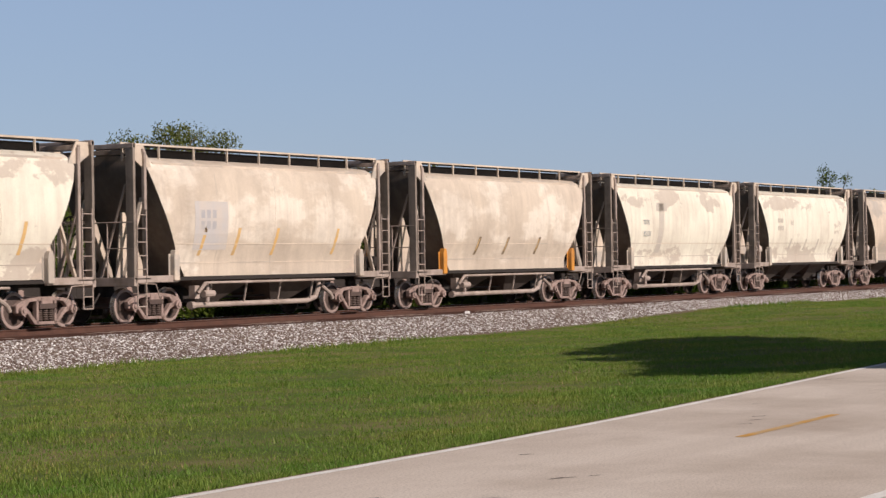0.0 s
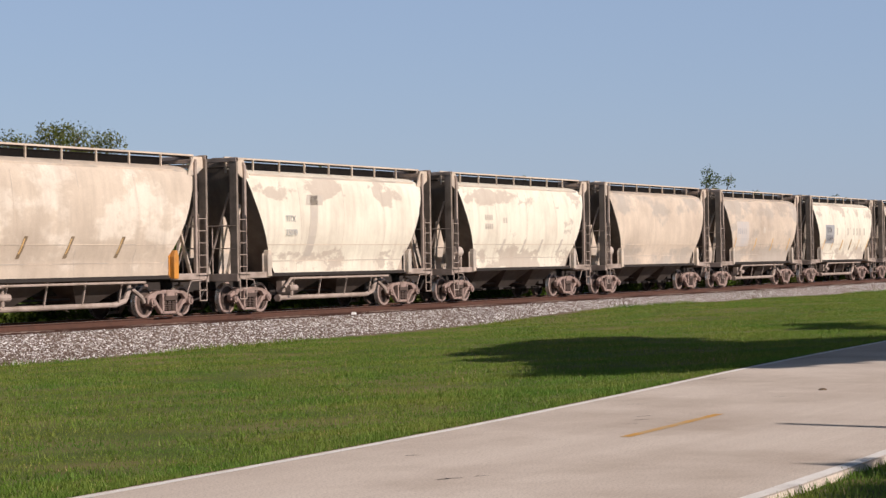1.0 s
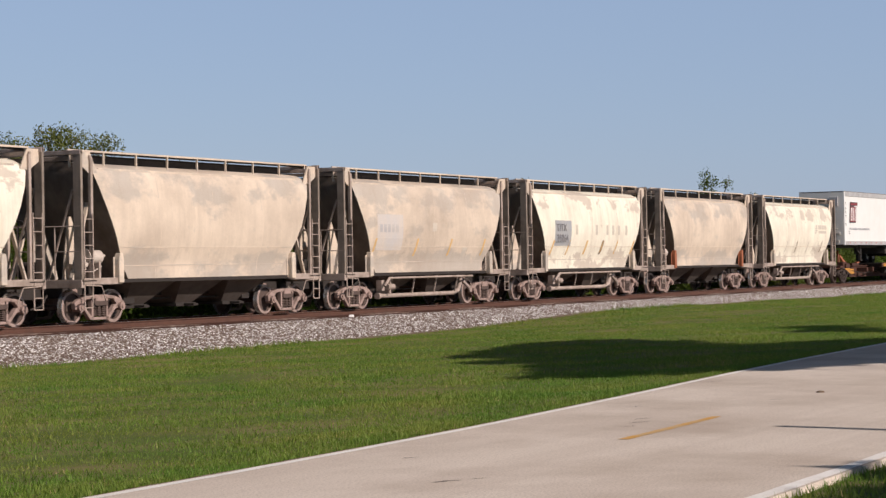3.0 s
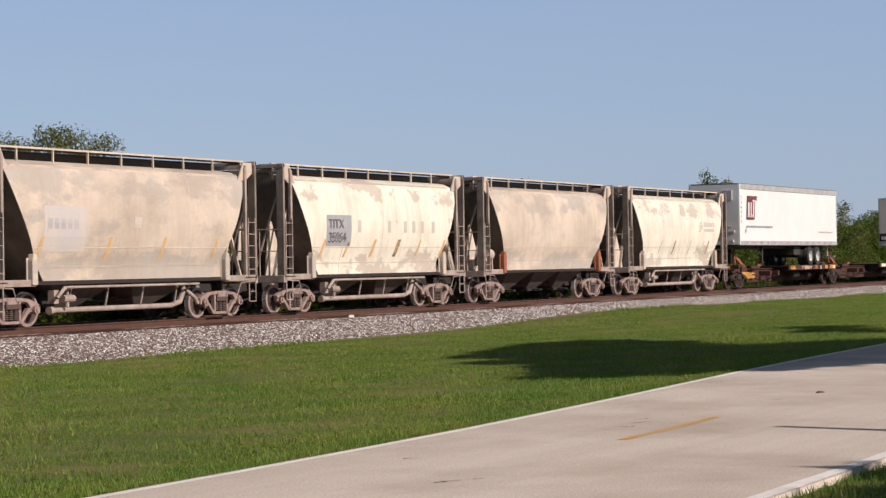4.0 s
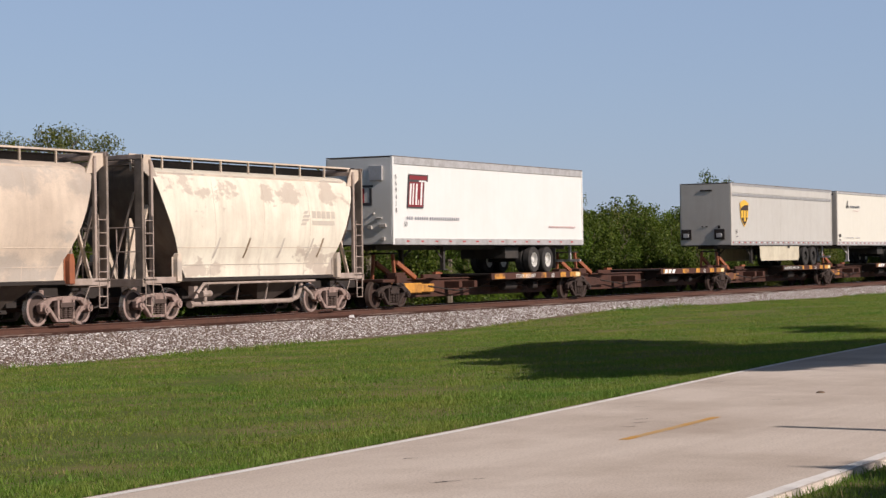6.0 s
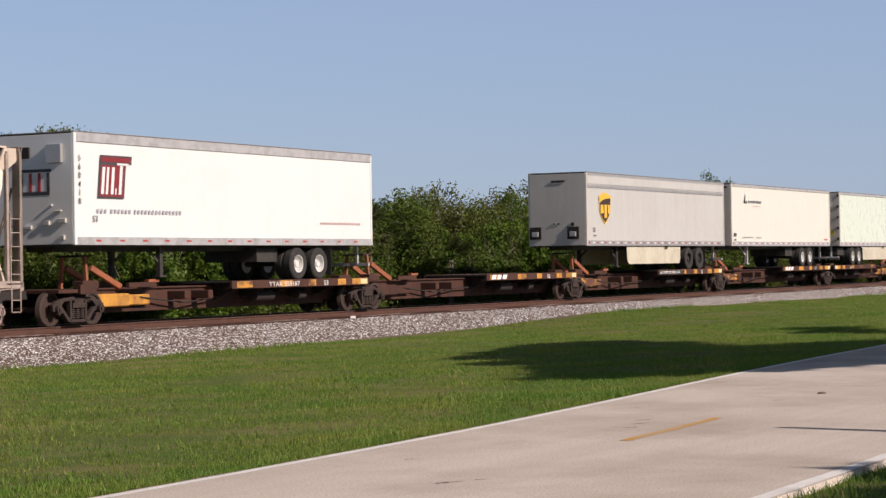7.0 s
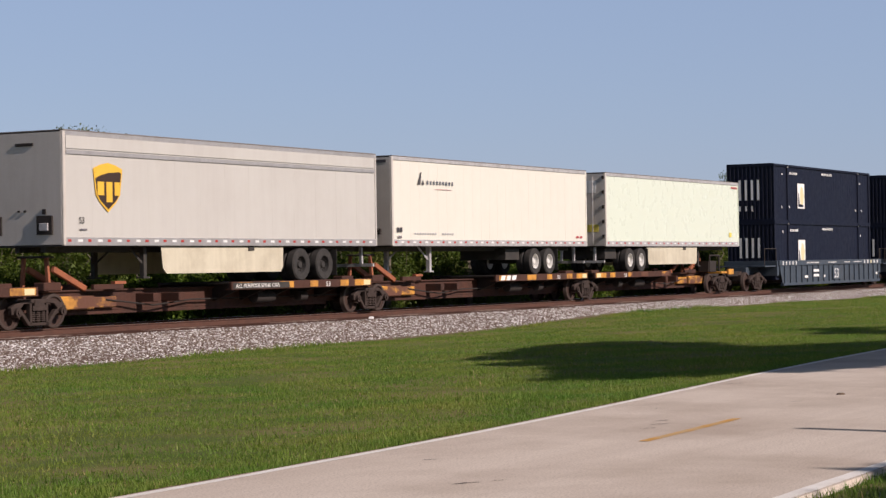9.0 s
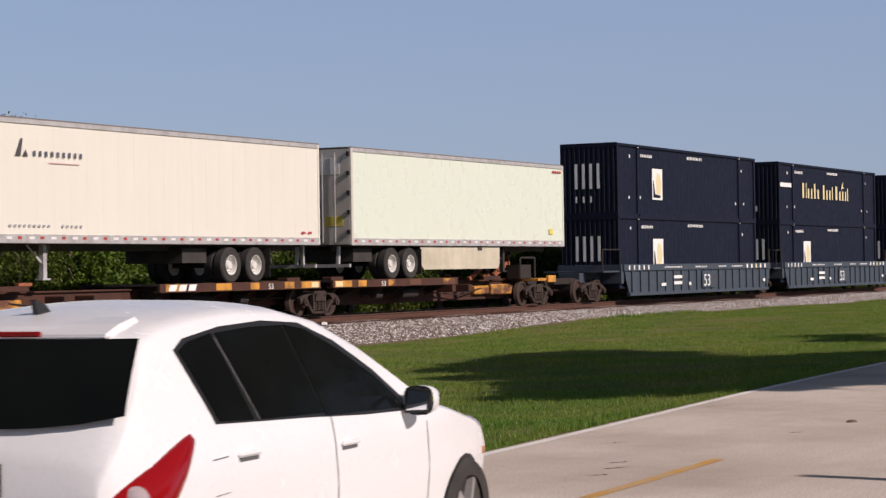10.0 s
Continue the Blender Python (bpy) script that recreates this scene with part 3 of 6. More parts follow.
def toe_fringe(rng, n):
    x = 30 + 85 * rng.random(n)
    bare = np.clip(0.9 + 1.3 * np.sin(0.31 * x) * np.sin(0.13 * x + 1.0), 0.25, 1.3)      # stretches where the soil lies open
    return x, TOE_Y - 0.22 - 0.3 * rng.random(n) ** 1.5, bare * (0.8 + 0.5 * rng.random(n))


def near_verge(rng, n):
    x = 9 + 20 * rng.random(n)
    return x, near_edge(x) + 0.16 - 3.2 * rng.random(n) ** 1.3 + 0.10 * np.sin(3 * x) * rng.random(n), 0.9 + 0.3 * rng.random(n)


def tufts(rng, n):
    k = 420
    cy = 10.5 + 20 * rng.random(k)
    cx = cy * (1.0 + 2.5 * rng.random(k))
    i = rng.integers(0, k, n)
    r = 0.12 + 0.4 * rng.random(k)[i]
    x, y = cx[i] + r * rng.normal(size=n), cy[i] + r * rng.normal(size=n)
    return x, np.maximum(y, far_edge(x) + 0.05), 0.8 + 0.6 * rng.random(n)


for name, n, where, lo, hi, wide, seed in (("grass", 26000, tufts, 0.04, 0.10, 0.007, 15), ("grass", 820000, verge, 0.03, 0.08, 0.0085, 11), ("grass", 30000, fringe, 0.03, 0.09, 0.006, 12),
                                           ("grass", 14000, toe_fringe, 0.05, 0.15, 0.010, 13), ("grass", 60000, near_verge, 0.03, 0.10, 0.005, 14)):
    tagged(part(name, grass_blades(name, n, where, lo, hi, seed, wide), BLADES, None), "short green mown grass with some dry blades", "grass", "", "stuff")

# ---- railway trucks ----
def wheelset_mesh():
    g = Geo()
    for s in (-1, 1):
        y = s * 0.755
        g.lathe([(y - s * 0.07, 0.0), (y - s * 0.075, 0.13), (y - s * 0.02, 0.17), (y - s * 0.0, 0.36), (y - s * 0.055, 0.39), (y - s * 0.055, 0.44), (y - s * 0.04, 0.457),
                 (y + s * 0.03, 0.452)][::s])
        g.lathe([(y + s * 0.075, 0.43), (y + s * 0.07, 0.39), (y + s * 0.03, 0.36), (y + s * 0.045, 0.17), (y + s * 0.09, 0.13), (y + s * 0.09, 0.0)])
    g.rod((0, -1.0, 0), (0, 1.0, 0), 0.08, 10)
    return g.mesh("wheelset", smooth=True)


def rim_face_mesh():
    g = Geo()
    for s in (-1,):
        y = s * 0.755
        g.lathe([(y + s * 0.074, 0.372), (y + s * 0.078, 0.43), (y + s * 0.072, 0.447)])
    return g.mesh("tyre_rim", smooth=True)


def tread_mesh():
    y = -0.755
    return Geo().lathe([(y - 0.072, 0.447), (y - 0.055, 0.4565), (y + 0.02, 0.459), (y + 0.05, 0.475), (y + 0.07, 0.47)]).mesh("tread", smooth=True)


def side_frame_mesh(base):
    """Cast frame: an arch over two windows with a spring nest between, bearing ends over the axles."""
    h = base / 2
    g = Geo()
    for s in (-1,):
        y0, y1 = s * 0.93, s * 1.07
        for k in (-1, 1):
            g.extrude([(k * (h + 0.17), 0.40), (k * (h + 0.19), 0.58), (k * (h + 0.05), 0.66), (k * (h - 0.25), 0.745), (k * 0.28, 0.78), (k * 0.28, 0.685), (k * (h - 0.30), 0.66), (k * (h - 0.17), 0.54), (k * (h - 0.15), 0.40)], y0, y1)
            g.extrude([(k * (h - 0.12), 0.52), (k * (h - 0.12), 0.42), (k * (h - 0.24), 0.36), (k * 0.42, 0.11), (k * 0.30, 0.11), (k * 0.30, 0.19), (k * 0.38, 0.21), (k * (h - 0.24), 0.50)], y0, y1)
            g.extrude([(k * 0.28, 0.13), (k * 0.36, 0.13), (k * 0.36, 0.72), (k * 0.28, 0.72)], y0, y1)
        g.box(-0.38, 0.38, y0 - 0.02, y1 + 0.02, 0.10, 0.18)
        g.box(-0.30, 0.30, y0, y1, 0.68, 0.785)
    return g.mesh("side_frame", 0.012)


def spring_mesh():
    g = Geo()
    for k in (-0.2, 0.0, 0.2):
        ring = [(0.085 if j % 2 else 0.062) for j in range(13)]
        g.sheet([[(k + r * math.cos(q), -1.0 + r * math.sin(q), 0.20 + 0.026 * j) for q in [math.pi * i / 5 for i in range(11)]] for j, r in enumerate(ring)])
    g.box(-0.29, 0.29, -1.11, -0.9, 0.49, 0.615)
    return g.mesh("spring_nest")


def bearing_mesh():
    g = Geo()
    for s in (-1,):
        g.rod((0, s * 0.9, 0), (0, s * 1.16, 0), 0.115, 12)
        g.rod((0, s * 1.16, 0), (0, s * 1.19, 0), 0.06, 8)
    return g.mesh("bearing_cap", smooth=True)


def bolster_mesh():
    return Geo().box(-0.2, 0.2, -1.1, 1.1, 0.5, 0.78).rod((0, 0, 0.7), (0, 0, 0.95), 0.25, 12).mesh("bolster", 0.02)


MESHES = {}
WHEELSETS = []


def railway_truck(parent, x, dark=False, base=1.80):
    """Part of a car: two wheelsets, side frames, springs and bolster."""
    iron = TRUCK_DARK if dark else TRUCK
    for key, make in (("wheelset", wheelset_mesh), ("rim", rim_face_mesh), ("tread", tread_mesh), ("frame", lambda: side_frame_mesh(base)), ("spring", spring_mesh), ("bearing", bearing_mesh), ("bolster", bolster_mesh)):
        if key not in MESHES:
            MESHES[key] = make()
            MESHES[key].materials.append({"wheelset": WHEEL, "rim": RIM_DUSTY, "tread": TREAD}.get(key, TRUCK))
    truck = repaint(part("truck", MESHES["bolster"], TRUCK, parent, "cast-iron four-wheel railway truck"), iron)
    truck.location.x = x
    for half in (0, 180):
        repaint(part("side_frame", MESHES["frame"], TRUCK, truck), iron).rotation_euler.z = radians(half)
        repaint(part("spring_nest", MESHES["spring"], TRUCK, truck), TRUCK_DARK if dark else WHEEL).rotation_euler.z = radians(half)
    for k in (-1, 1):
        w = part("wheelset", MESHES["wheelset"], WHEEL, truck)
        if dark:
            repaint(w, WHEEL_DARK)
        w.location = (k * base / 2, 0, 0.457)
        WHEELSETS.append(w)
        for half in (0, 180):
            for name, key in (("wheel_rim", "rim"), ("wheel_tread", "tread"), ("bearing", "bearing")):
                b = part(name, MESHES[key], TREAD, truck)
                b.matrix_basis = pose(k * base / 2, 0, 0.457, 0, 0, half)
                if key == "bearing":
                    repaint(b, iron)
                elif dark:
                    repaint(b, TREAD_DULL)
    return truck


# ---- covered hopper car ----
HALF = 6.03             # half the length over the end posts
SECTION = ((0.0, 4.38), (0.55, 4.37), (1.0, 4.31), (1.30, 4.18), (1.43, 4.0), (1.52, 3.62), (1.575, 3.1), (1.585, 2.7), (1.55, 2.3), (1.47, 1.95), (1.37, 1.68), (1.35, 1.45), (1.35, 1.20))


def side_shift(z):
    """The tank's half width at a height."""
    zs = [q for _, q in SECTION][::-1]
    return float(np.interp(z, zs, [p for p, _ in SECTION][::-1]))


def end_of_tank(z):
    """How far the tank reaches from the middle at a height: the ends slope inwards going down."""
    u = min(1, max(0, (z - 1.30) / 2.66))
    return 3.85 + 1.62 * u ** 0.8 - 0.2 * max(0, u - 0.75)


def tank_geo():
    ring = [(-y, z) for y, z in SECTION[::-1]] + [(y, z) for y, z in SECTION[1:]]
    n = 14
    g = Geo()
    g.sheet([[(end_of_tank(z) * (2 * i / n - 1), y, z) for i in range(n + 1)] for y, z in ring])
    return g


def end_sheet_geo(s):
    """The sloping end of the tank."""
    return Geo().sheet([[(s * end_of_tank(z), y * k / 4, z) for k in range(-4, 5)] for y, z in SECTION[::-1]])


def ladder(g, x0, x1, y, z0, z1, n, w=0.045):
    for x in (x0, x1):
        g.box(x - w / 2, x + w / 2, y - w / 2, y + w / 2, z0, z1)
    for i in range(n):
        z = z0 + (z1 - z0) * (i + 0.6) / n
        g.rod((x0, y, z), (x1, y, z), 0.014, 6)


def hopper_car(piped):
    car = thing("hopper_car", "weathered covered hopper railcar rolling on rusty rails", "hopper car", "hopper cars of the train")
    tank = part("tank", tank_geo(), HOPPER_BEIGE, car, "", smooth=28, close=True)
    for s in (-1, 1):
        part("end_sheet", end_sheet_geo(s), END_SOOT_SHADE, car, "sooty sloping end sheet with its shade painted in", smooth=28)
    part("trough_hatch", Geo().box(-5.2, 5.2, -0.5, 0.5, 4.3, 4.60), FRAME_DARK, car, "long dark roof trough", bevel=0.02)
    # roof walk on posts, hatches, eave strip
    for s in (-1, 1):
        g = Geo().box(-HALF, HALF, s * 0.62 - 0.02, s * 0.62 + 0.02, 4.62, 4.655)
        for i in range(121):
            x = -HALF + 2 * HALF * i / 120
            g.box(x - 0.04, x + 0.04, s * 0.82 - 0.2, s * 0.82 + 0.2, 4.63, 4.65)
        board = part("running_board", g, FRAME_DARK, car, "narrow dark steel grating walkway along the roof")
        part("walkway_edge", Geo().box(-HALF, HALF, s * 1.03 - 0.02, s * 1.03 + 0.02, 4.635, 4.685), HOPPER_TAN, board, "pale edge rail of the walkway")
    for i in range(9):
        x = -HALF + 0.1 + (2 * HALF - 0.2) * i / 8
        for s in (-1, 1):
            part("walkway_post", Geo().bar((x, s * 1.02, 4.2), (x, s * 1.02, 4.65), 0.04, 0.05), HOPPER_TAN, car)
    for s in (-1, 1):
        part("eave_strip", Geo().box(-5.1, 5.1, s * 1.30 - 0.03, s * 1.30 + 0.03, 4.13, 4.20), HOPPER_TAN, car, bevel=0.01)
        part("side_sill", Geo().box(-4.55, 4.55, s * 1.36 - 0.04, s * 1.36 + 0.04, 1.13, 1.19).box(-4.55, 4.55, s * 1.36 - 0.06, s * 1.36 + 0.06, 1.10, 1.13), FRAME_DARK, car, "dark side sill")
        for x in (-4.4, 4.4):     # bolster brackets
            b = part("bolster_bracket", Geo().extrude([(x - 0.11, 1.1), (x + 0.11, 1.1), (x + 0.11, 1.72), (x + 0.06, 1.9), (x - 0.06, 1.9), (x - 0.11, 1.72)], s * 1.38, s * 1.56).box(x - 0.15, x + 0.15, s * 1.36, s * 1.40, 1.1, 1.8), HOPPER_TAN, car, bevel=0.015)
    for s in (-1, 1):               # lengthwise seams
        for z in (2.06, 1.56):
            part("weld_seam", Geo().box(-end_of_tank(z), end_of_tank(z), s * (side_shift(z) + 0.002) - 0.006, s * (side_shift(z) + 0.002) + 0.006, z - 0.012, z + 0.012), HOPPER_TAN, car)
    for x in (-2.6, 0.0, 2.6):      # narrow ribs at the weld seams
        for s in (-1, 1):
            part("weld_seam", Geo().sheet([[(x + 0.05 * math.sin(2.1 * z + x) + d, s * (y + 0.003), z) for d in (-0.011, 0.011)] for y, z in SECTION[4:]]), HOPPER_TAN, car)
    # end frames
    for e in (-1, 1):
        g = Geo().box(e * HALF - 0.06, e * HALF + 0.06, -1.5, 1.5, 0.98, 1.2).box(e * (HALF - 0.62), e * HALF, -1.5, 1.5, 1.14, 1.19)
        part("end_sill", g, FRAME_TAN, car, bevel=0.01)
        for s in (-1, 1):
            part("platform_side", Geo().box(min(e * HALF, e * 4.3), max(e * HALF, e * 4.3), s * 1.45 - 0.05, s * 1.45 + 0.05, 1.06, 1.24), FRAME_TAN, car, bevel=0.01)
            part("corner_post", Geo().box(e * HALF - 0.045, e * HALF + 0.045, s * 1.37 - 0.13, s * 1.37 + 0.13, 1.15, 4.65), POST_GRIME, car, bevel=0.01)
            part("inner_post", Geo().box(e * (HALF - 0.48) - 0.05, e * (HALF - 0.48) + 0.05, s * 1.42 - 0.05, s * 1.42 + 0.05, 1.15, 4.45), FRAME_TAN, car, bevel=0.01)
            g = Geo()
            ladder(g, e * (HALF - 0.44), e * (HALF - 0.07), s * 1.50, 1.2, 2.95, 5, 0.028)
            part("ladder", g, FRAME_TAN, car)
            part("diagonal_brace", Geo().bar((e * (HALF - 0.15), s * 1.0, 1.2), (e * (HALF - 0.95), s * 0.95, 3.3), 0.10, 0.06), HOPPER_TAN, car)
            part("top_corner_plate", Geo().extrude([(e * HALF, 4.6), (e * (HALF - 0.5), 4.6), (e * (HALF - 0.8), 4.05), (e * (HALF - 0.42), 4.05), (e * HALF, 4.3)], s * 1.36, s * 1.40), HOPPER_TAN, car)
            part("shear_plate", Geo().extrude([(e * (HALF - 0.35), 1.2), (e * (HALF - 1.5), 1.2), (e * (HALF - 1.4), 1.6), (e * (HALF - 0.72), 2.9), (e * (HALF - 0.6), 2.9)], s * 0.52, s * 0.56), HOPPER_TAN, car)
        part("crossover_rail", Geo().rod((e * (HALF + 0.03), -1.45, 2.62), (e * (HALF + 0.03), 1.45, 2.62), 0.022, 6).rod((e * (HALF + 0.03), -1.45, 1.95), (e * (HALF + 0.03), -0.6, 1.95), 0.018, 6)
             .rod((e * (HALF + 0.03), -0.6, 1.2), (e * (HALF + 0.03), -0.6, 2.62), 0.018, 6), FRAME_TAN, car, "hand rail across the car end")
        part("end_stay", Geo().bar((e * HALF, -1.2, 3.6), (e * HALF, -0.35, 1.2), 0.05), FRAME_TAN, car)
        part("top_beam", Geo().box(e * HALF - 0.06, e * HALF + 0.06, -1.5, 1.5, 4.52, 4.64).box(e * (HALF - 0.45) - 0.04, e * (HALF - 0.45) + 0.04, -1.45, 1.45, 4.4, 4.52), FRAME_TAN, car, bevel=0.01)
        part("coupler", Geo().box(min(e * HALF, e * 6.6), max(e * HALF, e * 6.6), -0.11, 0.11, 0.72, 0.98).box(min(e * 6.5, e * 6.83), max(e * 6.5, e * 6.83), -0.2, 0.2, 0.68, 1.0)
             .pipe([(e * 6.1, -0.35, 0.8), (e * 6.4, -0.38, 0.5), (e * 6.78, -0.32, 0.42)], 0.03), FRAME_DARK, car, "knuckle coupler with hanging air hose", bevel=0.02)
        part("steps", Geo().pipe([(e * (HALF - 0.42), -1.5, 1.15), (e * (HALF - 0.42), -1.5, 0.45), (e * (HALF - 0.07), -1.5, 0.45), (e * (HALF - 0.07), -1.5, 1.15)], 0.018, 6)
             .rod((e * (HALF - 0.42), -1.5, 0.75), (e * (HALF - 0.07), -1.5, 0.75), 0.016, 6), FRAME_TAN, car, "hanging sill step")
        railway_truck(car, e * 4.75)
        part("release_rod", Geo().pipe([(e * 5.9, -1.5, 1.05), (e * 5.2, -1.48, 1.02), (e * 5.0, -1.46, 0.62)], 0.016, 6), FRAME_TAN, car)
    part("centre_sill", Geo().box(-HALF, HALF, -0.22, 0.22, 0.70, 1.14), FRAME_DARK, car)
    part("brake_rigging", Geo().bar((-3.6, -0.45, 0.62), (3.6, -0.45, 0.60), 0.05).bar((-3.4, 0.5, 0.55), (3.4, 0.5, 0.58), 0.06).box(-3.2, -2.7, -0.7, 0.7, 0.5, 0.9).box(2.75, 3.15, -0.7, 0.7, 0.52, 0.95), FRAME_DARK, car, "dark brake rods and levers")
    # brake gear stands on the platform at one end
    if not piped:
        gear = part("brake_cylinder", Geo().rod((-5.55, -1.22, 1.80), (-5.0, -1.22, 1.80), 0.19, 14).rod((-5.62, -1.22, 1.80), (-5.55, -1.22, 1.80), 0.23, 14).rod((-5.0, -1.22, 1.80), (-4.96, -1.22, 1.80), 0.15, 14)
                    .rod((-4.96, -1.22, 1.80), (-4.72, -1.22, 1.84), 0.035, 8), BRAKE_PALE, car, "pale dusty brake cylinder on the end platform", smooth=True)
        part("cylinder_stand", Geo().box(-5.48, -5.40, -1.36, -1.08, 1.19, 1.68).box(-5.14, -5.06, -1.36, -1.08, 1.19, 1.68).box(-5.55, -4.95, -1.38, -1.06, 1.19, 1.24), FRAME_TAN, gear, bevel=0.008)
        part("brake_valve", Geo().box(-5.86, -5.68, -1.34, -1.1, 1.45, 1.82).rod((-5.77, -1.35, 1.6), (-5.77, -1.43, 1.6), 0.07, 10).pipe([(-5.68, -1.25, 1.5), (-5.3, -1.3, 1.42), (-4.95, -1.3, 1.55)], 0.02, 6), BRAKE_PALE, gear, bevel=0.015)
    part("air_reservoir", Geo().rod((-5.55, 0.3, 1.5), (-5.55, 1.1, 1.5), 0.2, 14).box(-5.6, -5.5, 0.4, 1.0, 1.19, 1.35), FRAME_DARK, car, smooth=True)
    part("brake_wheel", Geo().lathe([(-0.02, 0.24), (0.02, 0.24), (0.02, 0.28), (-0.02, 0.28), (-0.02, 0.24)], 16).bar((-0.26, 0, 0), (0.26, 0, 0), 0.03).bar((0, 0, -0.26), (0, 0, 0.26), 0.03), FRAME_DARK, car
         ).matrix_basis = pose(-HALF - 0.12, 0.55, 2.55, 0, 0, 90)
    # discharge hoppers
    bays = (-2.45, -0.05, 2.35) if not piped else (-1.9, 1.6)
    for x in bays:
        w = 1.15 if not piped else 1.6
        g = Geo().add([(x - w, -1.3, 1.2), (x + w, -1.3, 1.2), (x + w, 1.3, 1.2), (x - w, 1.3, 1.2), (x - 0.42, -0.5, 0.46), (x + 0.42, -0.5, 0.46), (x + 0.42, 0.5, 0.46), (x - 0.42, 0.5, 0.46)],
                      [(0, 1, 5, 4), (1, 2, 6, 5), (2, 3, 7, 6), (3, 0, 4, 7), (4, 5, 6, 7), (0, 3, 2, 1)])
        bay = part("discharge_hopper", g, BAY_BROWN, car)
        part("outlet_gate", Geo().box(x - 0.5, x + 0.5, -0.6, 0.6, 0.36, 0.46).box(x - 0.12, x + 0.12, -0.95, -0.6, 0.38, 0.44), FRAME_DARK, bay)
    if piped:
        for s in (-1, 1):
            part("discharge_pipe", Geo().pipe([(-3.2, s * 1.12, 0.42), (2.1, s * 1.12, 0.42), (2.55, s * 1.12, 0.52), (2.75, s * 1.12, 0.85), (2.75, s * 1.05, 1.1)], 0.075, 10).rod((-3.35, s * 1.12, 0.42), (-3.2, s * 1.12, 0.42), 0.11, 10),
                 FRAME_TAN, car, "pale discharge pipe slung under the sill", smooth=True)
            part("handrail_pipe", Geo().rod((-3.1, s * 1.48, 1.02), (3.0, s * 1.48, 1.02), 0.035, 8).rod((-3.4, s * 1.44, 0.75), (-3.1, s * 1.48, 1.02), 0.05, 8), FRAME_TAN, car, smooth=True)
            for x in (-2.6, -1.0, 0.6, 2.2):
                part("pipe_hanger", Geo().bar((x, s * 1.15, 0.4), (x, s * 1.3, 1.08), 0.04), FRAME_TAN, car)
            part("valve", Geo().rod((-3.0, s * 1.3, 0.72), (-2.55, s * 1.3, 0.72), 0.10, 10).rod((-2.8, s * 1.3, 0.5), (-2.8, s * 1.3, 0.98), 0.05, 8).box(-3.35, -3.15, s * 1.2 - 0.1, s * 1.2 + 0.1, 0.6, 0.95), FRAME_TAN, car, "valves and hose couplings", smooth=True)
            part("hose_coupling", Geo().pipe([(2.75, s * 1.2, 0.85), (3.15, s * 1.25, 0.6), (3.25, s * 1.25, 0.45)], 0.06, 8), FRAME_TAN, car, smooth=True)
    return car, tank


def mark(car, name, x0, x1, z0, z1, material, slant=0.0, label="", lift=0.008):
    """A thin coat of paint that follows the curve of the tank's side."""
    n = 6
    rows = []
    for i in range(n + 1):
        z = z0 + (z1 - z0) * i / n
        rows.append([(x + slant * (i / n), -side_shift(z) - lift, z) for x in (x0, x1)])
    return part(name, Geo().sheet(rows), material, car, label)


def set_tank(car, material):
    for o in car.children:
        if o.name.startswith("tank"):
            repaint(o, material)


def brackets(car, material):
    for o in car.children:
        if o.name.startswith("bolster_bracket"):
            repaint(o, material)


CARS = []               # every thing of the train, with its place along it at 9 s
PIPED, _ = hopper_car(True)
BAYED, _ = hopper_car(False)
FIRST, PITCH = -5.61 + HALF + 0.12, 13.655
LOOKS = ((True, HOPPER_WHITE, None, "cream-white"), (False, HOPPER_TAN, RED_RUST, "tan"), (True, HOPPER_WHITE, None, "patchy white"), (True, HOPPER_TAN, None, "tan and faintly blue-marked"),
         (False, HOPPER_TAN, None, "dusty tan"), (False, HOPPER_WHITE, None, "bright cream-white"), (True, HOPPER_WHITE, None, "peeling cream-white"), (True, HOPPER_BEIGE, ORANGE, "streaky beige"),
         (True, HOPPER_BEIGE, None, "beige orange-streaked"), (True, HOPPER_WHITE, None, "flaking white"))
used = set()
for k, (piped, look_of, bracket, tone) in enumerate(LOOKS):
    proto = PIPED if piped else BAYED
    if proto.name in used:
        # the copies share the meshes; their wheelsets are gathered again below
        car = copy_thing(proto, pose(0, 0, 0))
        WHEELSETS += [o for o in car.children_recursive if o.name.startswith("wheelset")]
        for o in list(car.children):
            if o.name.startswith(("mark_", "lettering", "paint_")):
                bpy.data.objects.remove(o)
    else:
        car = proto
        used.add(proto.name)
    set_tank(car, look_of)
    brackets(car, bracket or HOPPER_TAN)
    tagged(car, f"{tone} covered hopper railcar " + ("with pale discharge pipes below" if piped else "with open discharge bays below"))
    CARS.append((car, FIRST - PITCH * k))
HOPPERS = [c for c, _ in CARS]


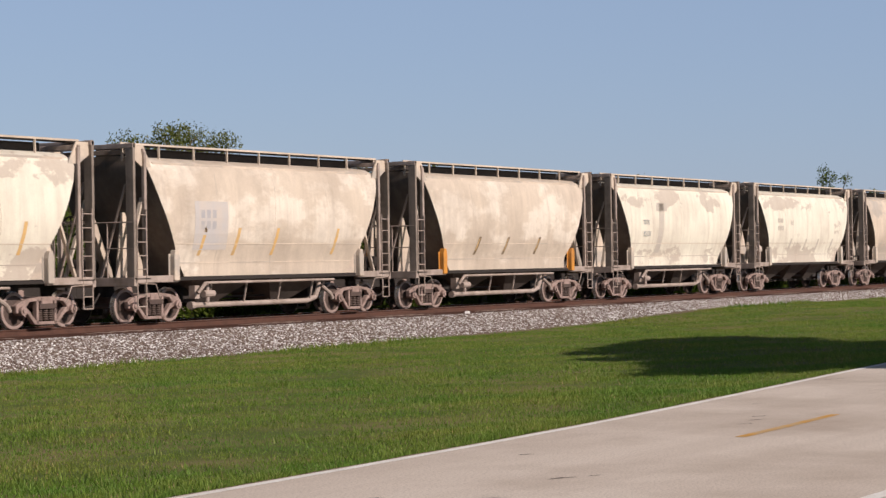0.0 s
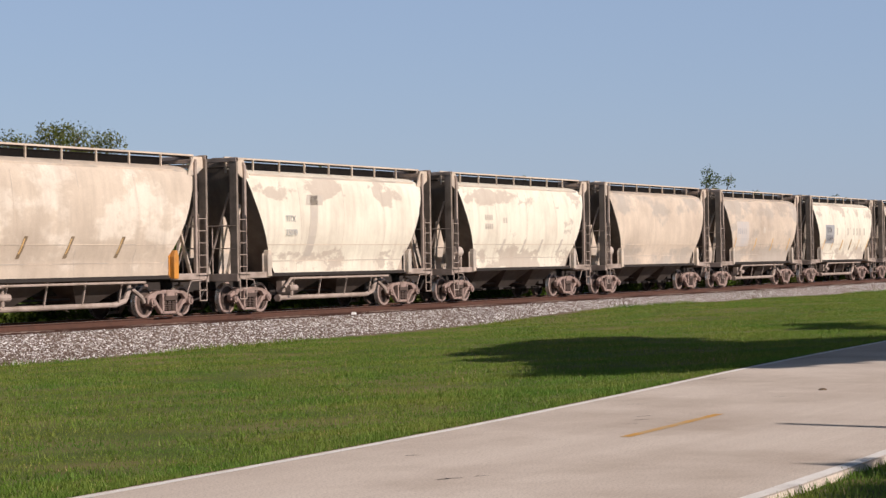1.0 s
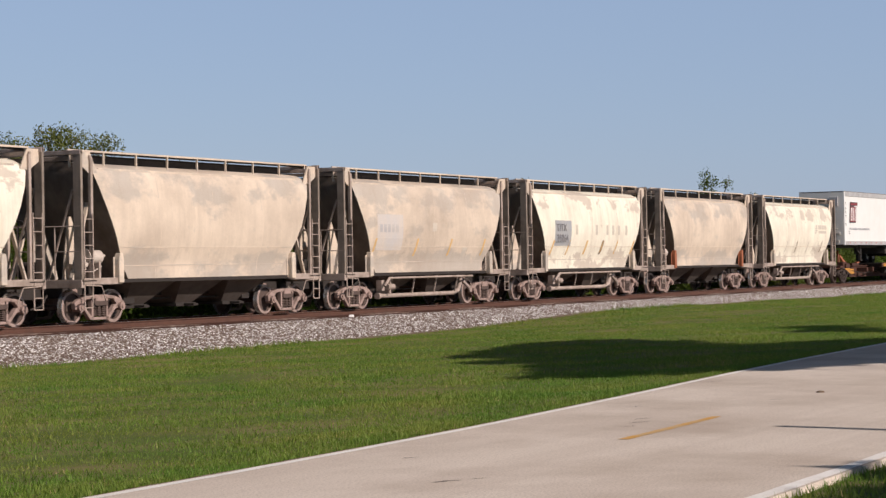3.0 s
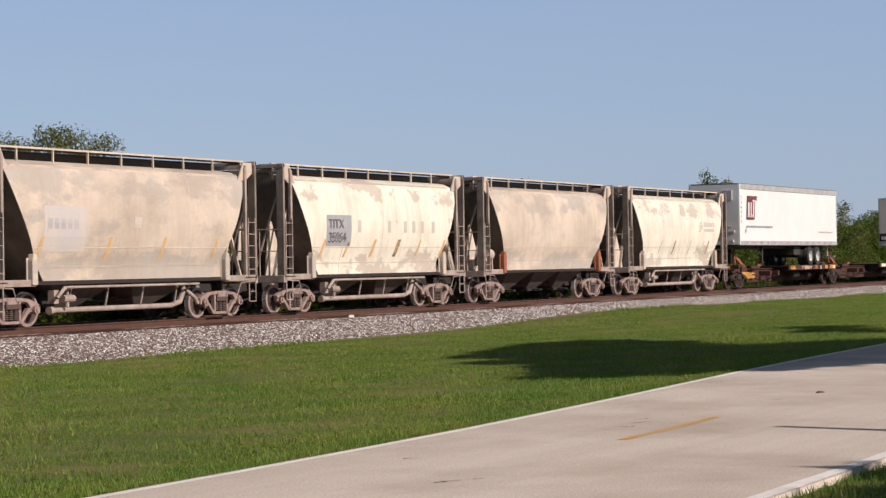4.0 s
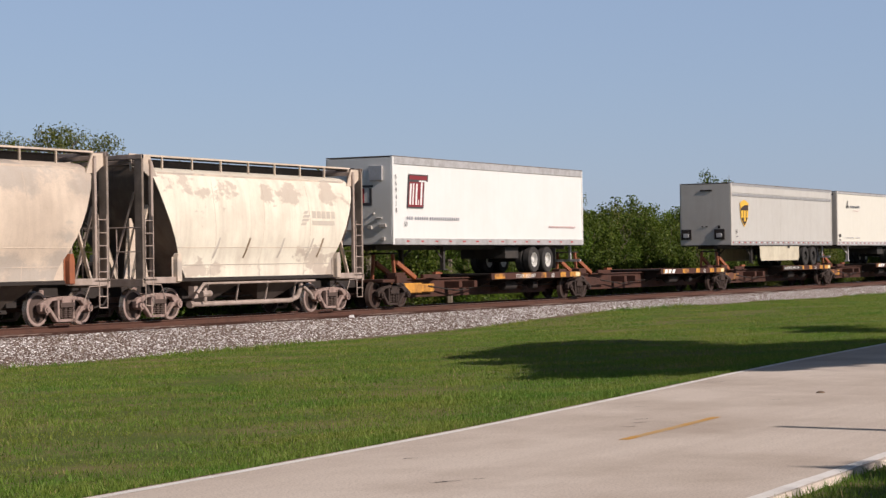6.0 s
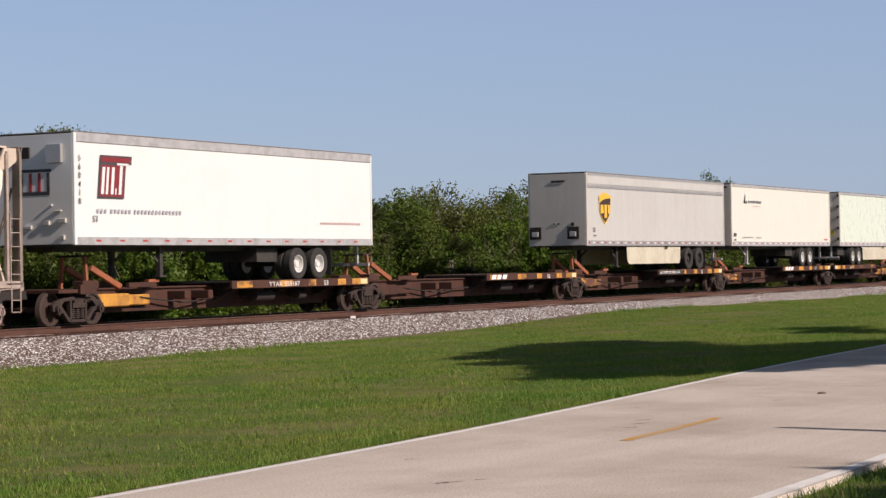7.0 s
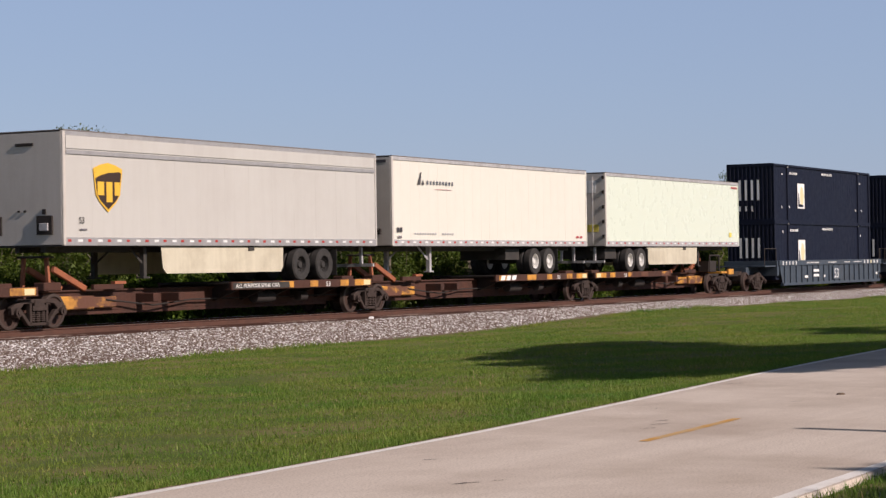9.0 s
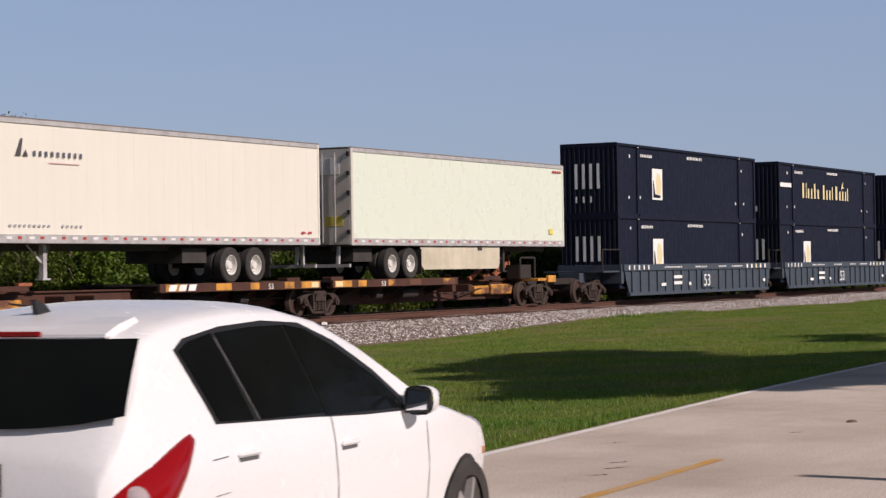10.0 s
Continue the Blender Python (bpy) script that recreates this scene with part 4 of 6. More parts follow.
def painted_marks():
    # orange and brown runs down the sides
    for x in (-3.4, -1.9, -0.1, 2.9):
        mark(HOPPERS[8], "paint_run", x, x + 0.13, 1.75, 2.5, MARK_ORANGE, 0.18)
    mark(HOPPERS[8], "paint_patch", -3.65, -2.2, 1.9, 3.2, MARK_BLUE, 0, "faded blue panel")
    for i, z in enumerate((2.75, 2.45)):
        for j in range(3):
            mark(HOPPERS[8], "paint_bar", -3.4 + 0.25 * j, -3.23 + 0.25 * j, z, z + 0.22, MARK_GHOST, 0, "", 0.012)
    for x in (-2.4, -0.5, 1.7):
        mark(HOPPERS[7], "paint_run", x, x + 0.15, 1.70, 2.28, MARK_BROWN, 0.20)
        mark(HOPPERS[7], "paint_run", x + 0.06, x + 0.11, 1.82, 2.22, MARK_ORANGE, 0.14, "", 0.012)
    mark(HOPPERS[9], "paint_run", 3.3, 3.42, 1.8, 2.6, MARK_ORANGE, 0.15)
    # white cars: faint reporting panels
    for text, z in (("TITX", 2.95), ("35079", 2.52)):
        words(text, 0.27, -3.55, -1.61, z - 0.18, MARK_GREY, HOPPERS[6], "lettering", 1.0)
    for k, x in ((5, -3.6),):
        for j, z in ((0, 2.95), (1, 2.62)):
            for i in range(4):
                mark(HOPPERS[k], "paint_bar", x + 0.17 * i, x + 0.12 + 0.17 * i, z, z + 0.2, MARK_FAINT, 0, "", 0.012)
        for i in range(2):
            mark(HOPPERS[k], "paint_bar", x + 1.5 + 0.2 * i, x + 1.64 + 0.2 * i, 2.85, 3.05, MARK_FAINT)
    mark(HOPPERS[6], "paint_run", -2.25, -1.8, 1.7, 3.6, MARK_FAINT, 0.25)
    mark(HOPPERS[6], "paint_patch", -2.3, -1.3, 3.3, 3.62, MARK_FAINT, 0.12)
    for x in (-2.2, -0.4, 1.1, 2.9):
        mark(HOPPERS[5], "paint_run", x, x + 0.16, 1.75, 2.25, MARK_FAINT, 0.22)
    # grey panel with reporting mark and number
    mark(HOPPERS[2], "paint_patch", -3.65, -2.1, 2.1, 3.1, MARK_GREY, 0, "faded grey panel")
    words("TITX", 0.42, -3.56, -1.615, 2.68, INK_SOFT, HOPPERS[2], "lettering", 1.05)
    words("35064", 0.42, -3.56, -1.615, 2.26, INK_SOFT, HOPPERS[2], "lettering", 1.05)
    for x in (-1.7, 0.3, 1.4, 2.0, 2.6, 3.4):
        mark(HOPPERS[2], "paint_bar", x, x + 0.22, 2.55, 2.95, MARK_FAINT)
    for x, wide, tint in ((-3.95, 0.12, MARK_ORANGE), (-2.45, 0.12, MARK_ORANGE), (-0.75, 0.16, MARK_ORANGE), (0.85, 0.20, MARK_BROWN), (2.4, 0.10, MARK_ORANGE), (4.15, 0.14, MARK_ORANGE)):
        mark(HOPPERS[2], "paint_run", x, x + wide, 1.75, 2.32, tint, 0.2)
    mark(HOPPERS[2], "paint_run", 0.93, 0.99, 1.85, 2.28, MARK_ORANGE, 0.16, "", 0.012)
    mark(HOPPERS[3], "paint_patch", -4.05, -2.3, 1.95, 3.15, MARK_BLUE, 0, "faded blue panel")
    for j in range(5):
        mark(HOPPERS[3], "paint_bar", -3.9 + 0.27 * j, -3.72 + 0.27 * j, 2.55, 2.82, MARK_GHOST, 0, "", 0.012)
    for x in (-4.3, -1.4, 1.1, 3.7):
        mark(HOPPERS[3], "paint_run", x, x + 0.12, 1.75, 2.35, MARK_ORANGE, 0.16)
    for x, z in ((2.2, 1.75), (-0.2, 2.6)):
        mark(HOPPERS[3], "paint_smudge", x, x + 0.32, z, z + 0.3, MARK_FAINT, 0.05)
    # emblem and name panel of the cream car, worn to bars
    for i in range(4):
        mark(HOPPERS[0], "paint_emblem", 2.05 + 0.06 * i, 2.5 + 0.04 * i - 0.1 * abs(i - 1.5), 2.75 + 0.12 * i, 2.84 + 0.12 * i, MARK_FAINT, 0.1)
    for i in range(5):
        mark(HOPPERS[0], "paint_bar", 2.75 + 0.29 * i, 2.98 + 0.29 * i, 2.98, 3.2, MARK_FAINT)
    mark(HOPPERS[0], "paint_bar", 2.75, 4.1, 2.76, 2.9, MARK_FAINT)
    for x in (-2.6, -1.0, 0.9, 2.6, 3.2):
        mark(HOPPERS[0], "paint_run", x, x + 0.10, 1.75, 2.35, MARK_BROWN if x in (-1.0, 3.2) else MARK_FAINT, 0.2)


painted_marks()

# ---- spine cars, trailers, well cars and containers ----
def spine_unit(s0, s1, yellow_head, name_text, number_text, first=False, last=False, flip=False):
    """One unit of an articulated spine car, from pivot to pivot; the wheel deck lies at the far end (near end when flipped)."""
    car = thing("spine_car", "rusty brown skeletal spine railcar with faded orange deck edges", "spine car", "units of the spine car")
    n = s1 - s0
    u = (lambda x: n - x) if flip else (lambda x: x)

    def rng_box(g, a, b, y0, y1, z0, z1):
        p, q = sorted((u(a), u(b)))
        return g.box(p, q, y0, y1, z0, z1)
    part("spine_beam", rng_box(rng_box(rng_box(Geo(), 0.3, n - 0.3, -0.32, 0.32, 0.40, 0.98), 1.6, n - 1.6, -0.32, 0.32, 0.30, 0.41), 0.3, n - 0.3, -0.4, 0.4, 0.93, 0.98), SPINE_BROWN, car, bevel=0.015)
    part("spine_head", rng_box(rng_box(Geo(), 1.1, 2.9, -0.6, 0.6, 0.46, 0.82), 2.9, 4.0, -0.5, 0.5, 0.48, 0.78), SPINE_YELLOW if yellow_head else SPINE_BROWN, car, "patchy orange end of the spine", bevel=0.03)
    d0, d1 = n - 8.45, n - 0.35
    for s in (-1, 1):
        part("deck_edge", rng_box(rng_box(Geo(), d0, d1, s * 1.28 - 0.05, s * 1.28 + 0.05, 0.86, 1.10), d0, d1, s * 1.22 - 0.12, s * 1.22 + 0.12, 0.86, 0.90), SPINE_BROWN, car, "brown deck side rail", bevel=0.01)
        for a, b in ((0.25, 1.1), (2.6, 3.35), (4.3, 4.75), (6.1, 6.6), (7.0, 8.0)):
            part("edge_plate", rng_box(Geo(), d0 + a, d0 + b, s * 1.335, s * 1.34, 0.88, 1.08), SPINE_YELLOW, car, "orange painted edge plate")
        part("reflector", rng_box(Geo(), d0 + 7.55, d0 + 7.95, s * 1.342, s * 1.346, 0.90, 1.06), STENCIL_YELLOW, car)
    part("wheel_deck", rng_box(Geo(), d0, d1, -1.24, 1.24, 1.03, 1.085), FRAME_DARK, car, "dark wheel deck")
    # bearers in the darkened steel stand in for shade under the deck
    for k in range(6):
        x = d0 + 0.5 + 1.42 * k
        part("cross_bearer", Geo().extrude([(-1.25, 1.0), (1.25, 1.0), (1.25, 0.88), (0.4, 0.55), (-0.4, 0.55), (-1.25, 0.88)], u(x) - 0.05, u(x) + 0.05, "x"), FRAME_DARK, car)
    for x in (5.2, 6.4):
        part("outrigger", Geo().box(u(x) - 0.12, u(x) + 0.12, -0.95, 0.95, 0.6, 0.85), SPINE_BROWN, car, bevel=0.02)
    # trailer hitch: post, brace and plate
    for s in (-1, 1):
        part("hitch_leg", Geo().bar((u(1.15), s * 0.45, 0.98), (u(1.15), s * 0.38, 1.85), 0.09, 0.11), RED_RUST, car, "orange-red hitch leg", bevel=0.01)
        part("hitch_brace", Geo().bar((u(1.35), s * 0.42, 1.55), (u(2.7), s * 0.42, 1.0), 0.12, 0.16), RED_RUST, car, bevel=0.01)
        part("hitch_guide", Geo().box(min(u(2.6), u(3.9)), max(u(2.6), u(3.9)), s * 0.75 - 0.06, s * 0.75 + 0.06, 0.98, 1.12), SPINE_BROWN, car, bevel=0.01)
        part("guide_tip", Geo().box(min(u(3.5), u(4.0)), max(u(3.5), u(4.0)), s * 0.75 - 0.07, s * 0.75 + 0.07, 1.12, 1.2), RED_RUST, car, "red guide tip")
    part("hitch_plate", Geo().box(min(u(0.9), u(1.45)), max(u(0.9), u(1.45)), -0.42, 0.42, 1.84, 1.9), FRAME_DARK, car, bevel=0.02)
    for x in (0.35, n - 1.6):
        part("brake_box", Geo().box(min(u(x), u(x + 0.7)), max(u(x), u(x + 0.7)), -0.95, -0.6, 0.98, 1.2), SPINE_BROWN, car, bevel=0.02)
    part("train_line", Geo().pipe([(u(3.5), -0.5, 0.7), (u(5.5), -0.62, 0.5), (u(7.5), -0.5, 0.62), (u(n - 1), -0.55, 0.6)], 0.025, 6), FRAME_DARK, car)
    part("reservoir", Geo().rod((u(d0 + 2.0), -0.75, 0.62), (u(d0 + 3.0), -0.75, 0.62), 0.17, 12), FRAME_DARK, car, smooth=True)
    part("brake_cylinder", Geo().rod((u(d0 + 4.4), -0.8, 0.6), (u(d0 + 4.8), -0.8, 0.6), 0.14, 12), FRAME_DARK, car, smooth=True)
    railway_truck(car, 0.0, True, 1.78)
    if last:
        railway_truck(car, n, True, 1.78)
        part("coupler", Geo().box(n + 0.3, n + 2.3, -0.12, 0.12, 0.72, 0.96), FRAME_DARK, car, bevel=0.02)
        part("end_rack", Geo().box(n - 0.3, n + 1.0, -1.2, 1.2, 0.9, 1.0).box(n + 0.35, n + 1.0, -1.3, -1.2, 0.85, 1.1), SPINE_YELLOW, car, bevel=0.01)
        part("end_ladder_frame", Geo().pipe([(n - 1.6, -1.1, 1.0), (n - 1.6, -1.1, 1.75), (n - 0.4, -1.1, 1.75), (n - 0.4, -1.1, 1.0)], 0.04, 6).box(n - 1.5, n - 0.5, -1.0, -0.5, 1.0, 1.5), FRAME_DARK, car)
    if first:
        part("coupler", Geo().box(-2.6, -0.3, -0.12, 0.12, 0.72, 0.96), FRAME_DARK, car, bevel=0.02)
        part("end_rack", Geo().box(-1.0, 0.6, -1.2, 1.2, 0.88, 0.98).box(-0.2, 0.5, -1.3, -1.2, 0.85, 1.1), SPINE_BROWN, car, bevel=0.01)
    lo = min(u(d0), u(d1))
    if name_text == "bars":
        for i in range(3):
            part("emblem_bar", Geo().extrude([(lo + 0.35 + 0.45 * i, 0.90), (lo + 0.68 + 0.45 * i, 0.90), (lo + 0.76 + 0.45 * i, 1.07), (lo + 0.43 + 0.45 * i, 1.07)], -1.352, -1.347), STENCIL, car, "white emblem bar")
    elif name_text:
        part("name_board", Geo().box(lo + 0.05, lo + 3.1, -1.345, -1.34, 0.89, 1.07), CHASSIS, car)
        words(name_text, 0.17, lo + 0.18, -1.349, 0.92, STENCIL, car, "lettering", 1.25)
    if number_text:
        words(number_text, 0.2, lo + (1.5 if flip or number_text[0] == "5" and len(number_text) < 3 else 2.0), -1.349, 0.90, STENCIL, car, "lettering", 1.5)
    words("53", 0.22, u(d0 + 5.2), -1.349, 0.89, STENCIL, car, "lettering", 1.3)
    CARS.append((car, s0))
    return car


spine_unit(9.40, 24.80, True, "", "TTAX 555187", first=True)
spine_unit(24.80, 41.60, False, "bars", "")
spine_unit(41.60, 58.42, True, "ALL PURPOSE SPINE CAR", "")
spine_unit(58.42, 75.45, True, "bars", "")
spine_unit(75.45, 90.75, True, "", "", last=True, flip=True)

FLOOR_Z, TOP_Z, DECK = 2.155, 5.158, 1.085


def road_wheel_mesh():
    g = Geo()
    g.lathe([(-0.14, 0.28), (-0.15, 0.46), (-0.11, 0.5), (0.11, 0.5), (0.15, 0.46), (0.14, 0.28)], 24)
    return g.mesh("tyre", smooth=True)


def rim_mesh():
    g = Geo()
    g.lathe([(-0.135, 0.29), (-0.13, 0.262), (0.0, 0.245), (0.045, 0.15), (-0.03, 0.115), (-0.09, 0.095), (-0.09, 0.0)], 20)
    g.lathe([(0.13, 0.29), (0.11, 0.0)], 20)
    for i in range(10):
        a = 2 * math.pi * i / 10
        g.rod((0.19 * math.cos(a), -0.07, 0.19 * math.sin(a)), (0.19 * math.cos(a), 0.03, 0.19 * math.sin(a)), 0.016, 5)
    return g.mesh("rim", smooth=True)


ROAD_TYRE = road_wheel_mesh()
ROAD_TYRE.materials.append(TYRE)
ROAD_RIM = rim_mesh()
ROAD_RIM.materials.append(RIM_WHITE)


def semi_trailer(s0, n, panel, front, label, axles, legs_at, skirt=None, rim=RIM_WHITE, rail=ALU_WORN, reversed_=False, top_band=0.12, seams=26, tape=True):
    """A box trailer; x from 0 (the end that faces -x) to n. Reversed: its doors face -x."""
    t = thing("semi_trailer", label, "trailer", "trailers on the spine cars")
    w = 1.295
    z0, z1 = FLOOR_Z + 0.20, TOP_Z - 0.09
    part("box_body", Geo().box(0.02, n - 0.02, -w + 0.012, w - 0.012, z0, z1), panel, t, bevel=0.02)
    for s in (-1, 1):
        part("top_rail", Geo().box(0.0, n, s * w - 0.02, s * w + 0.02, z1 - top_band * 0.3, TOP_Z), rail, t, bevel=0.01)
        part("bottom_rail", Geo().box(0.0, n, s * w - 0.02, s * w + 0.02, FLOOR_Z, z0 + 0.02), rail, t, bevel=0.008)
        for x in (0.0, n):
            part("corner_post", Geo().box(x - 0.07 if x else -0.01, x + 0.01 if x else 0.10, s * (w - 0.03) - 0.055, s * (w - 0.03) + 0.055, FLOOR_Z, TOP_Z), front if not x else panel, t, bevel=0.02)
        if seams:
            g = Geo()
            for i in range(1, seams):
                x = n * i / seams
                g.box(x - 0.02, x + 0.02, s * (w - 0.012) - 0.0012, s * (w - 0.012) + 0.0012, z0, z1)
            tagged(part("panel_joints", g, panel, t, "thin riveted joint strips"), kind="stuff")
    part("roof", Geo().box(0, n, -w - 0.022, w + 0.022, TOP_Z + 0.001, TOP_Z + 0.028), ROOF_LIP, t, "thin dull metal roof")
    # TRAILER_FRONT, where given, carries this end's shade in its colour
    part("end_wall", Geo().box(-0.015, 0.02, -w + 0.05, w - 0.05, FLOOR_Z + 0.03, TOP_Z - 0.03), front, t, "pale flat end wall")
    part("underframe", Geo().box(0.2, n - 0.1, -0.5, -0.35, FLOOR_Z - 0.16, FLOOR_Z).box(0.2, n - 0.1, 0.35, 0.5, FLOOR_Z - 0.16, FLOOR_Z).box(0.02, n - 0.02, -w + 0.05, w - 0.05, FLOOR_Z - 0.02, FLOOR_Z + 0.02), CHASSIS, t)
    if tape:
        for s in (-1,):
            k = int(n / 0.42)
            for which, mat in ((0, TAPE_RED), (1, TAPE_WHITE)):
                g = Geo()
                for i in range(k):
                    if i % 2 == which:
                        g.box(0.15 + n * 0.985 * i / k, 0.15 + n * 0.985 * i / k + (0.20 if which else 0.14), s * (w + 0.024), s * (w + 0.021), FLOOR_Z + 0.10, FLOOR_Z + 0.165)
                tagged(part("reflective_tape", g, mat, t, "red dashes of reflective tape" if not which else "white dashes of reflective tape"), kind="stuff")
    bogie = part("tandem_bogie", Geo().box(axles[0] - 0.9, axles[1] + 0.9, -0.55, -0.4, FLOOR_Z - 0.42, FLOOR_Z - 0.14).box(axles[0] - 0.9, axles[1] + 0.9, 0.4, 0.55, FLOOR_Z - 0.42, FLOOR_Z - 0.14)
                 .rod((axles[0], -1.2, DECK + 0.5), (axles[0], 1.2, DECK + 0.5), 0.07).rod((axles[1], -1.2, DECK + 0.5), (axles[1], 1.2, DECK + 0.5), 0.07)
                 .box(axles[0] - 1.9, axles[0] - 0.75, -0.95, 0.95, FLOOR_Z - 0.5, FLOOR_Z - 0.1), CHASSIS, t, "black sliding tandem bogie")
    for x in axles:
        for s in (-1, 1):
            for y in (1.13, 0.81):
                tyre = part("tyre", ROAD_TYRE, TYRE, bogie)
                tyre.matrix_basis = pose(x, s * y, DECK + 0.5, 0, 0, 0 if s < 0 else 180)
                r = repaint(part("rim", ROAD_RIM, RIM_WHITE, bogie), rim)
                r.matrix_basis = pose(x, s * y, DECK + 0.5, 0, 0, 0 if s < 0 else 180)
    e = axles[1] + 0.75
    part("mud_flap", Geo().box(e, e + 0.02, -1.25, -0.65, DECK + 0.15, FLOOR_Z - 0.1), TYRE, t)
    tail = 0.0 if reversed_ else n
    d = 1 if reversed_ else -1
    part("rear_guard", Geo().bar((tail + d * 0.12, -0.75, FLOOR_Z), (tail + d * 0.08, -0.75, FLOOR_Z - 0.62), 0.09).bar((tail + d * 0.12, 0.75, FLOOR_Z), (tail + d * 0.08, 0.75, FLOOR_Z - 0.62), 0.09)
         .bar((tail + d * 0.06, -1.2, FLOOR_Z - 0.62), (tail + d * 0.06, 1.2, FLOOR_Z - 0.62), 0.1), ALU_WORN, t)
    for s in (-1, 1):
        leg = part("landing_leg", Geo().box(legs_at - 0.07, legs_at + 0.07, s * 0.85 - 0.07, s * 0.85 + 0.07, DECK + 0.22, FLOOR_Z).box(legs_at - 0.15, legs_at + 0.15, s * 0.85 - 0.12, s * 0.85 + 0.12, DECK + 0.17, DECK + 0.22)
                   .bar((legs_at + 0.05, s * 0.85, DECK + 0.6), (legs_at + 0.55, s * 0.6, FLOOR_Z), 0.05).bar((legs_at - 0.05, s * 0.85, DECK + 0.6), (legs_at - 0.35, s * 0.6, FLOOR_Z), 0.05), CHASSIS if skirt or legs_at > 4 else ALU_WORN, t)
    if skirt:
        a, b = skirt
        for s in (-1, 1):
            part("side_skirt", Geo().extrude([(a, FLOOR_Z - 0.01), (b, FLOOR_Z - 0.01), (b - 0.02, FLOOR_Z - 0.62), (b - 0.15, FLOOR_Z - 0.78), (a + 0.25, FLOOR_Z - 0.78), (a + 0.08, FLOOR_Z - 0.62)], s * 1.2 - 0.015, s * 1.2 + 0.015),
                 SKIRT, t, "dirty cream side skirt", bevel=0.004)
            part("skirt_bracket", Geo().box((a + b) / 2 + 1.2, (a + b) / 2 + 1.5, s * 1.235 - 0.01, s * 1.235 + 0.01, FLOOR_Z - 0.14, FLOOR_Z), CHASSIS, t)
    CARS.append((t, s0))
    return t


def front_box(t, y0, y1, z0, z1, depth, material, name, label=""):
    return part(name, Geo().box(-0.02 - depth, -0.015, y0, y1, z0, z1), material, t, label, bevel=min(depth, 0.02) * 0.5)


# white trailer with a boxed emblem
ACT = semi_trailer(8.98, 15.78, TRAILER_WHITE, TRAILER_WHITE, "white box trailer with red and black emblem on a spine car", (11.2, 12.45), 4.4, seams=0, tape=False, top_band=0.55)
E1 = -1.316
ROW = 4.60


def slab(t, name, pts, material, y=E1, label=""):
    return part(name, Geo().extrude(pts, y, y - 0.003), material, t, label)


def rect(x0, x1, z0, z1, lean=0.0):
    return [(x0, z0), (x1, z0), (x1 + lean * (z1 - z0), z1), (x0 + lean * (z1 - z0), z1)]


def boxed_emblem(t, x, z, kx, kz):
    """Slightly slanted dark-edged red panel with three pale angular shapes under a long cross bar."""
    L = 0.12
    q = lambda a, b, c, d: rect(x + a * kx + L * c * kz, x + b * kx + L * c * kz, z + c * kz, z + d * kz, L)
    slab(t, "emblem_panel", q(0, 0.96, 0, 1.02), INK)
    slab(t, "emblem_panel", q(0, 1.16, 1.02, 1.27), INK)
    slab(t, "emblem_panel", q(0.05, 0.91, 0.05, 0.98), EMBLEM_RED, E1 - 0.004)
    slab(t, "emblem_bar", q(0.05, 1.11, 1.07, 1.22), EMBLEM_RED, E1 - 0.004)
    for a, b, c, d in ((0.10, 0.20, 0.12, 0.92), (0.27, 0.35, 0.12, 0.92), (0.45, 0.55, 0.12, 0.92), (0.61, 0.66, 0.12, 0.30), (0.74, 0.84, 0.12, 0.98), (0.62, 1.04, 0.99, 1.05)):
        slab(t, "emblem_bar", q(a, b, c, d), TAPE_WHITE, E1 - 0.008)


PRINT_DARK = plain("dark_blue_print", (0.10, 0.11, 0.14), 0.5)
PRINT_GREY = plain("grey_print", (0.36, 0.36, 0.40), 0.5)
PRINT_PINK = plain("thin_red_print", (0.55, 0.30, 0.30), 0.5)
EMBLEM_RED = plain("dark_red_print", (0.22, 0.025, 0.03), 0.5)
boxed_emblem(ACT, 0.98, 3.42, 1.22, 0.92)
for i in range(14):
    slab(ACT, "reflective_tape", rect(0.9 + 1.05 * i, 1.12 + 1.05 * i, 2.25, 2.30), TAPE_RED, E1 - 0.001)
for i, z in enumerate((4.55, 4.32, 4.09, 3.86, 3.63, 3.40)):
    words("560418"[i], 0.22, 0.16, E1, z - 0.15, INK, ACT, "lettering", 1.1)
for x0, n in ((0.95, 3), (1.55, 6), (2.62, 14)):
    for i in range(n):
        slab(ACT, "lettering_bar", rect(x0 + 0.165 * i, x0 + 0.08 + 0.165 * i, 3.02, 3.13), PRINT_GREY)
for i in range(16):
    slab(ACT, "lettering_bar", rect(12.5 + 0.16 * i, 12.56 + 0.16 * i, 2.82, 2.90), PRINT_PINK)
words("53", 0.24, 0.75, E1, 2.78, INK, ACT)
slab(ACT, "lower_band", rect(10.2, 15.75, 2.16, 2.36), ALU_WORN)
front_box(ACT, -0.95, -0.45, 4.35, 4.85, 0.10, ALU, "vent_box", "grey vent box")
front_box(ACT, 0.15, 0.45, 4.5, 4.8, 0.05, FRAME_DARK, "round_vent")
for y0, y1, z0, z1 in ((-1.05, -0.6, 2.75, 2.95), (-0.5, -0.2, 2.7, 2.9), (-1.0, -0.8, 2.3, 2.5), (-0.9, -0.5, 3.05, 3.12), (-0.6, -0.5, 3.2, 3.3), (0.1, 0.5, 2.6, 2.75)):
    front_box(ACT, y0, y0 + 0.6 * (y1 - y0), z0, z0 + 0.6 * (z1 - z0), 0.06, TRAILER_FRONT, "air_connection")
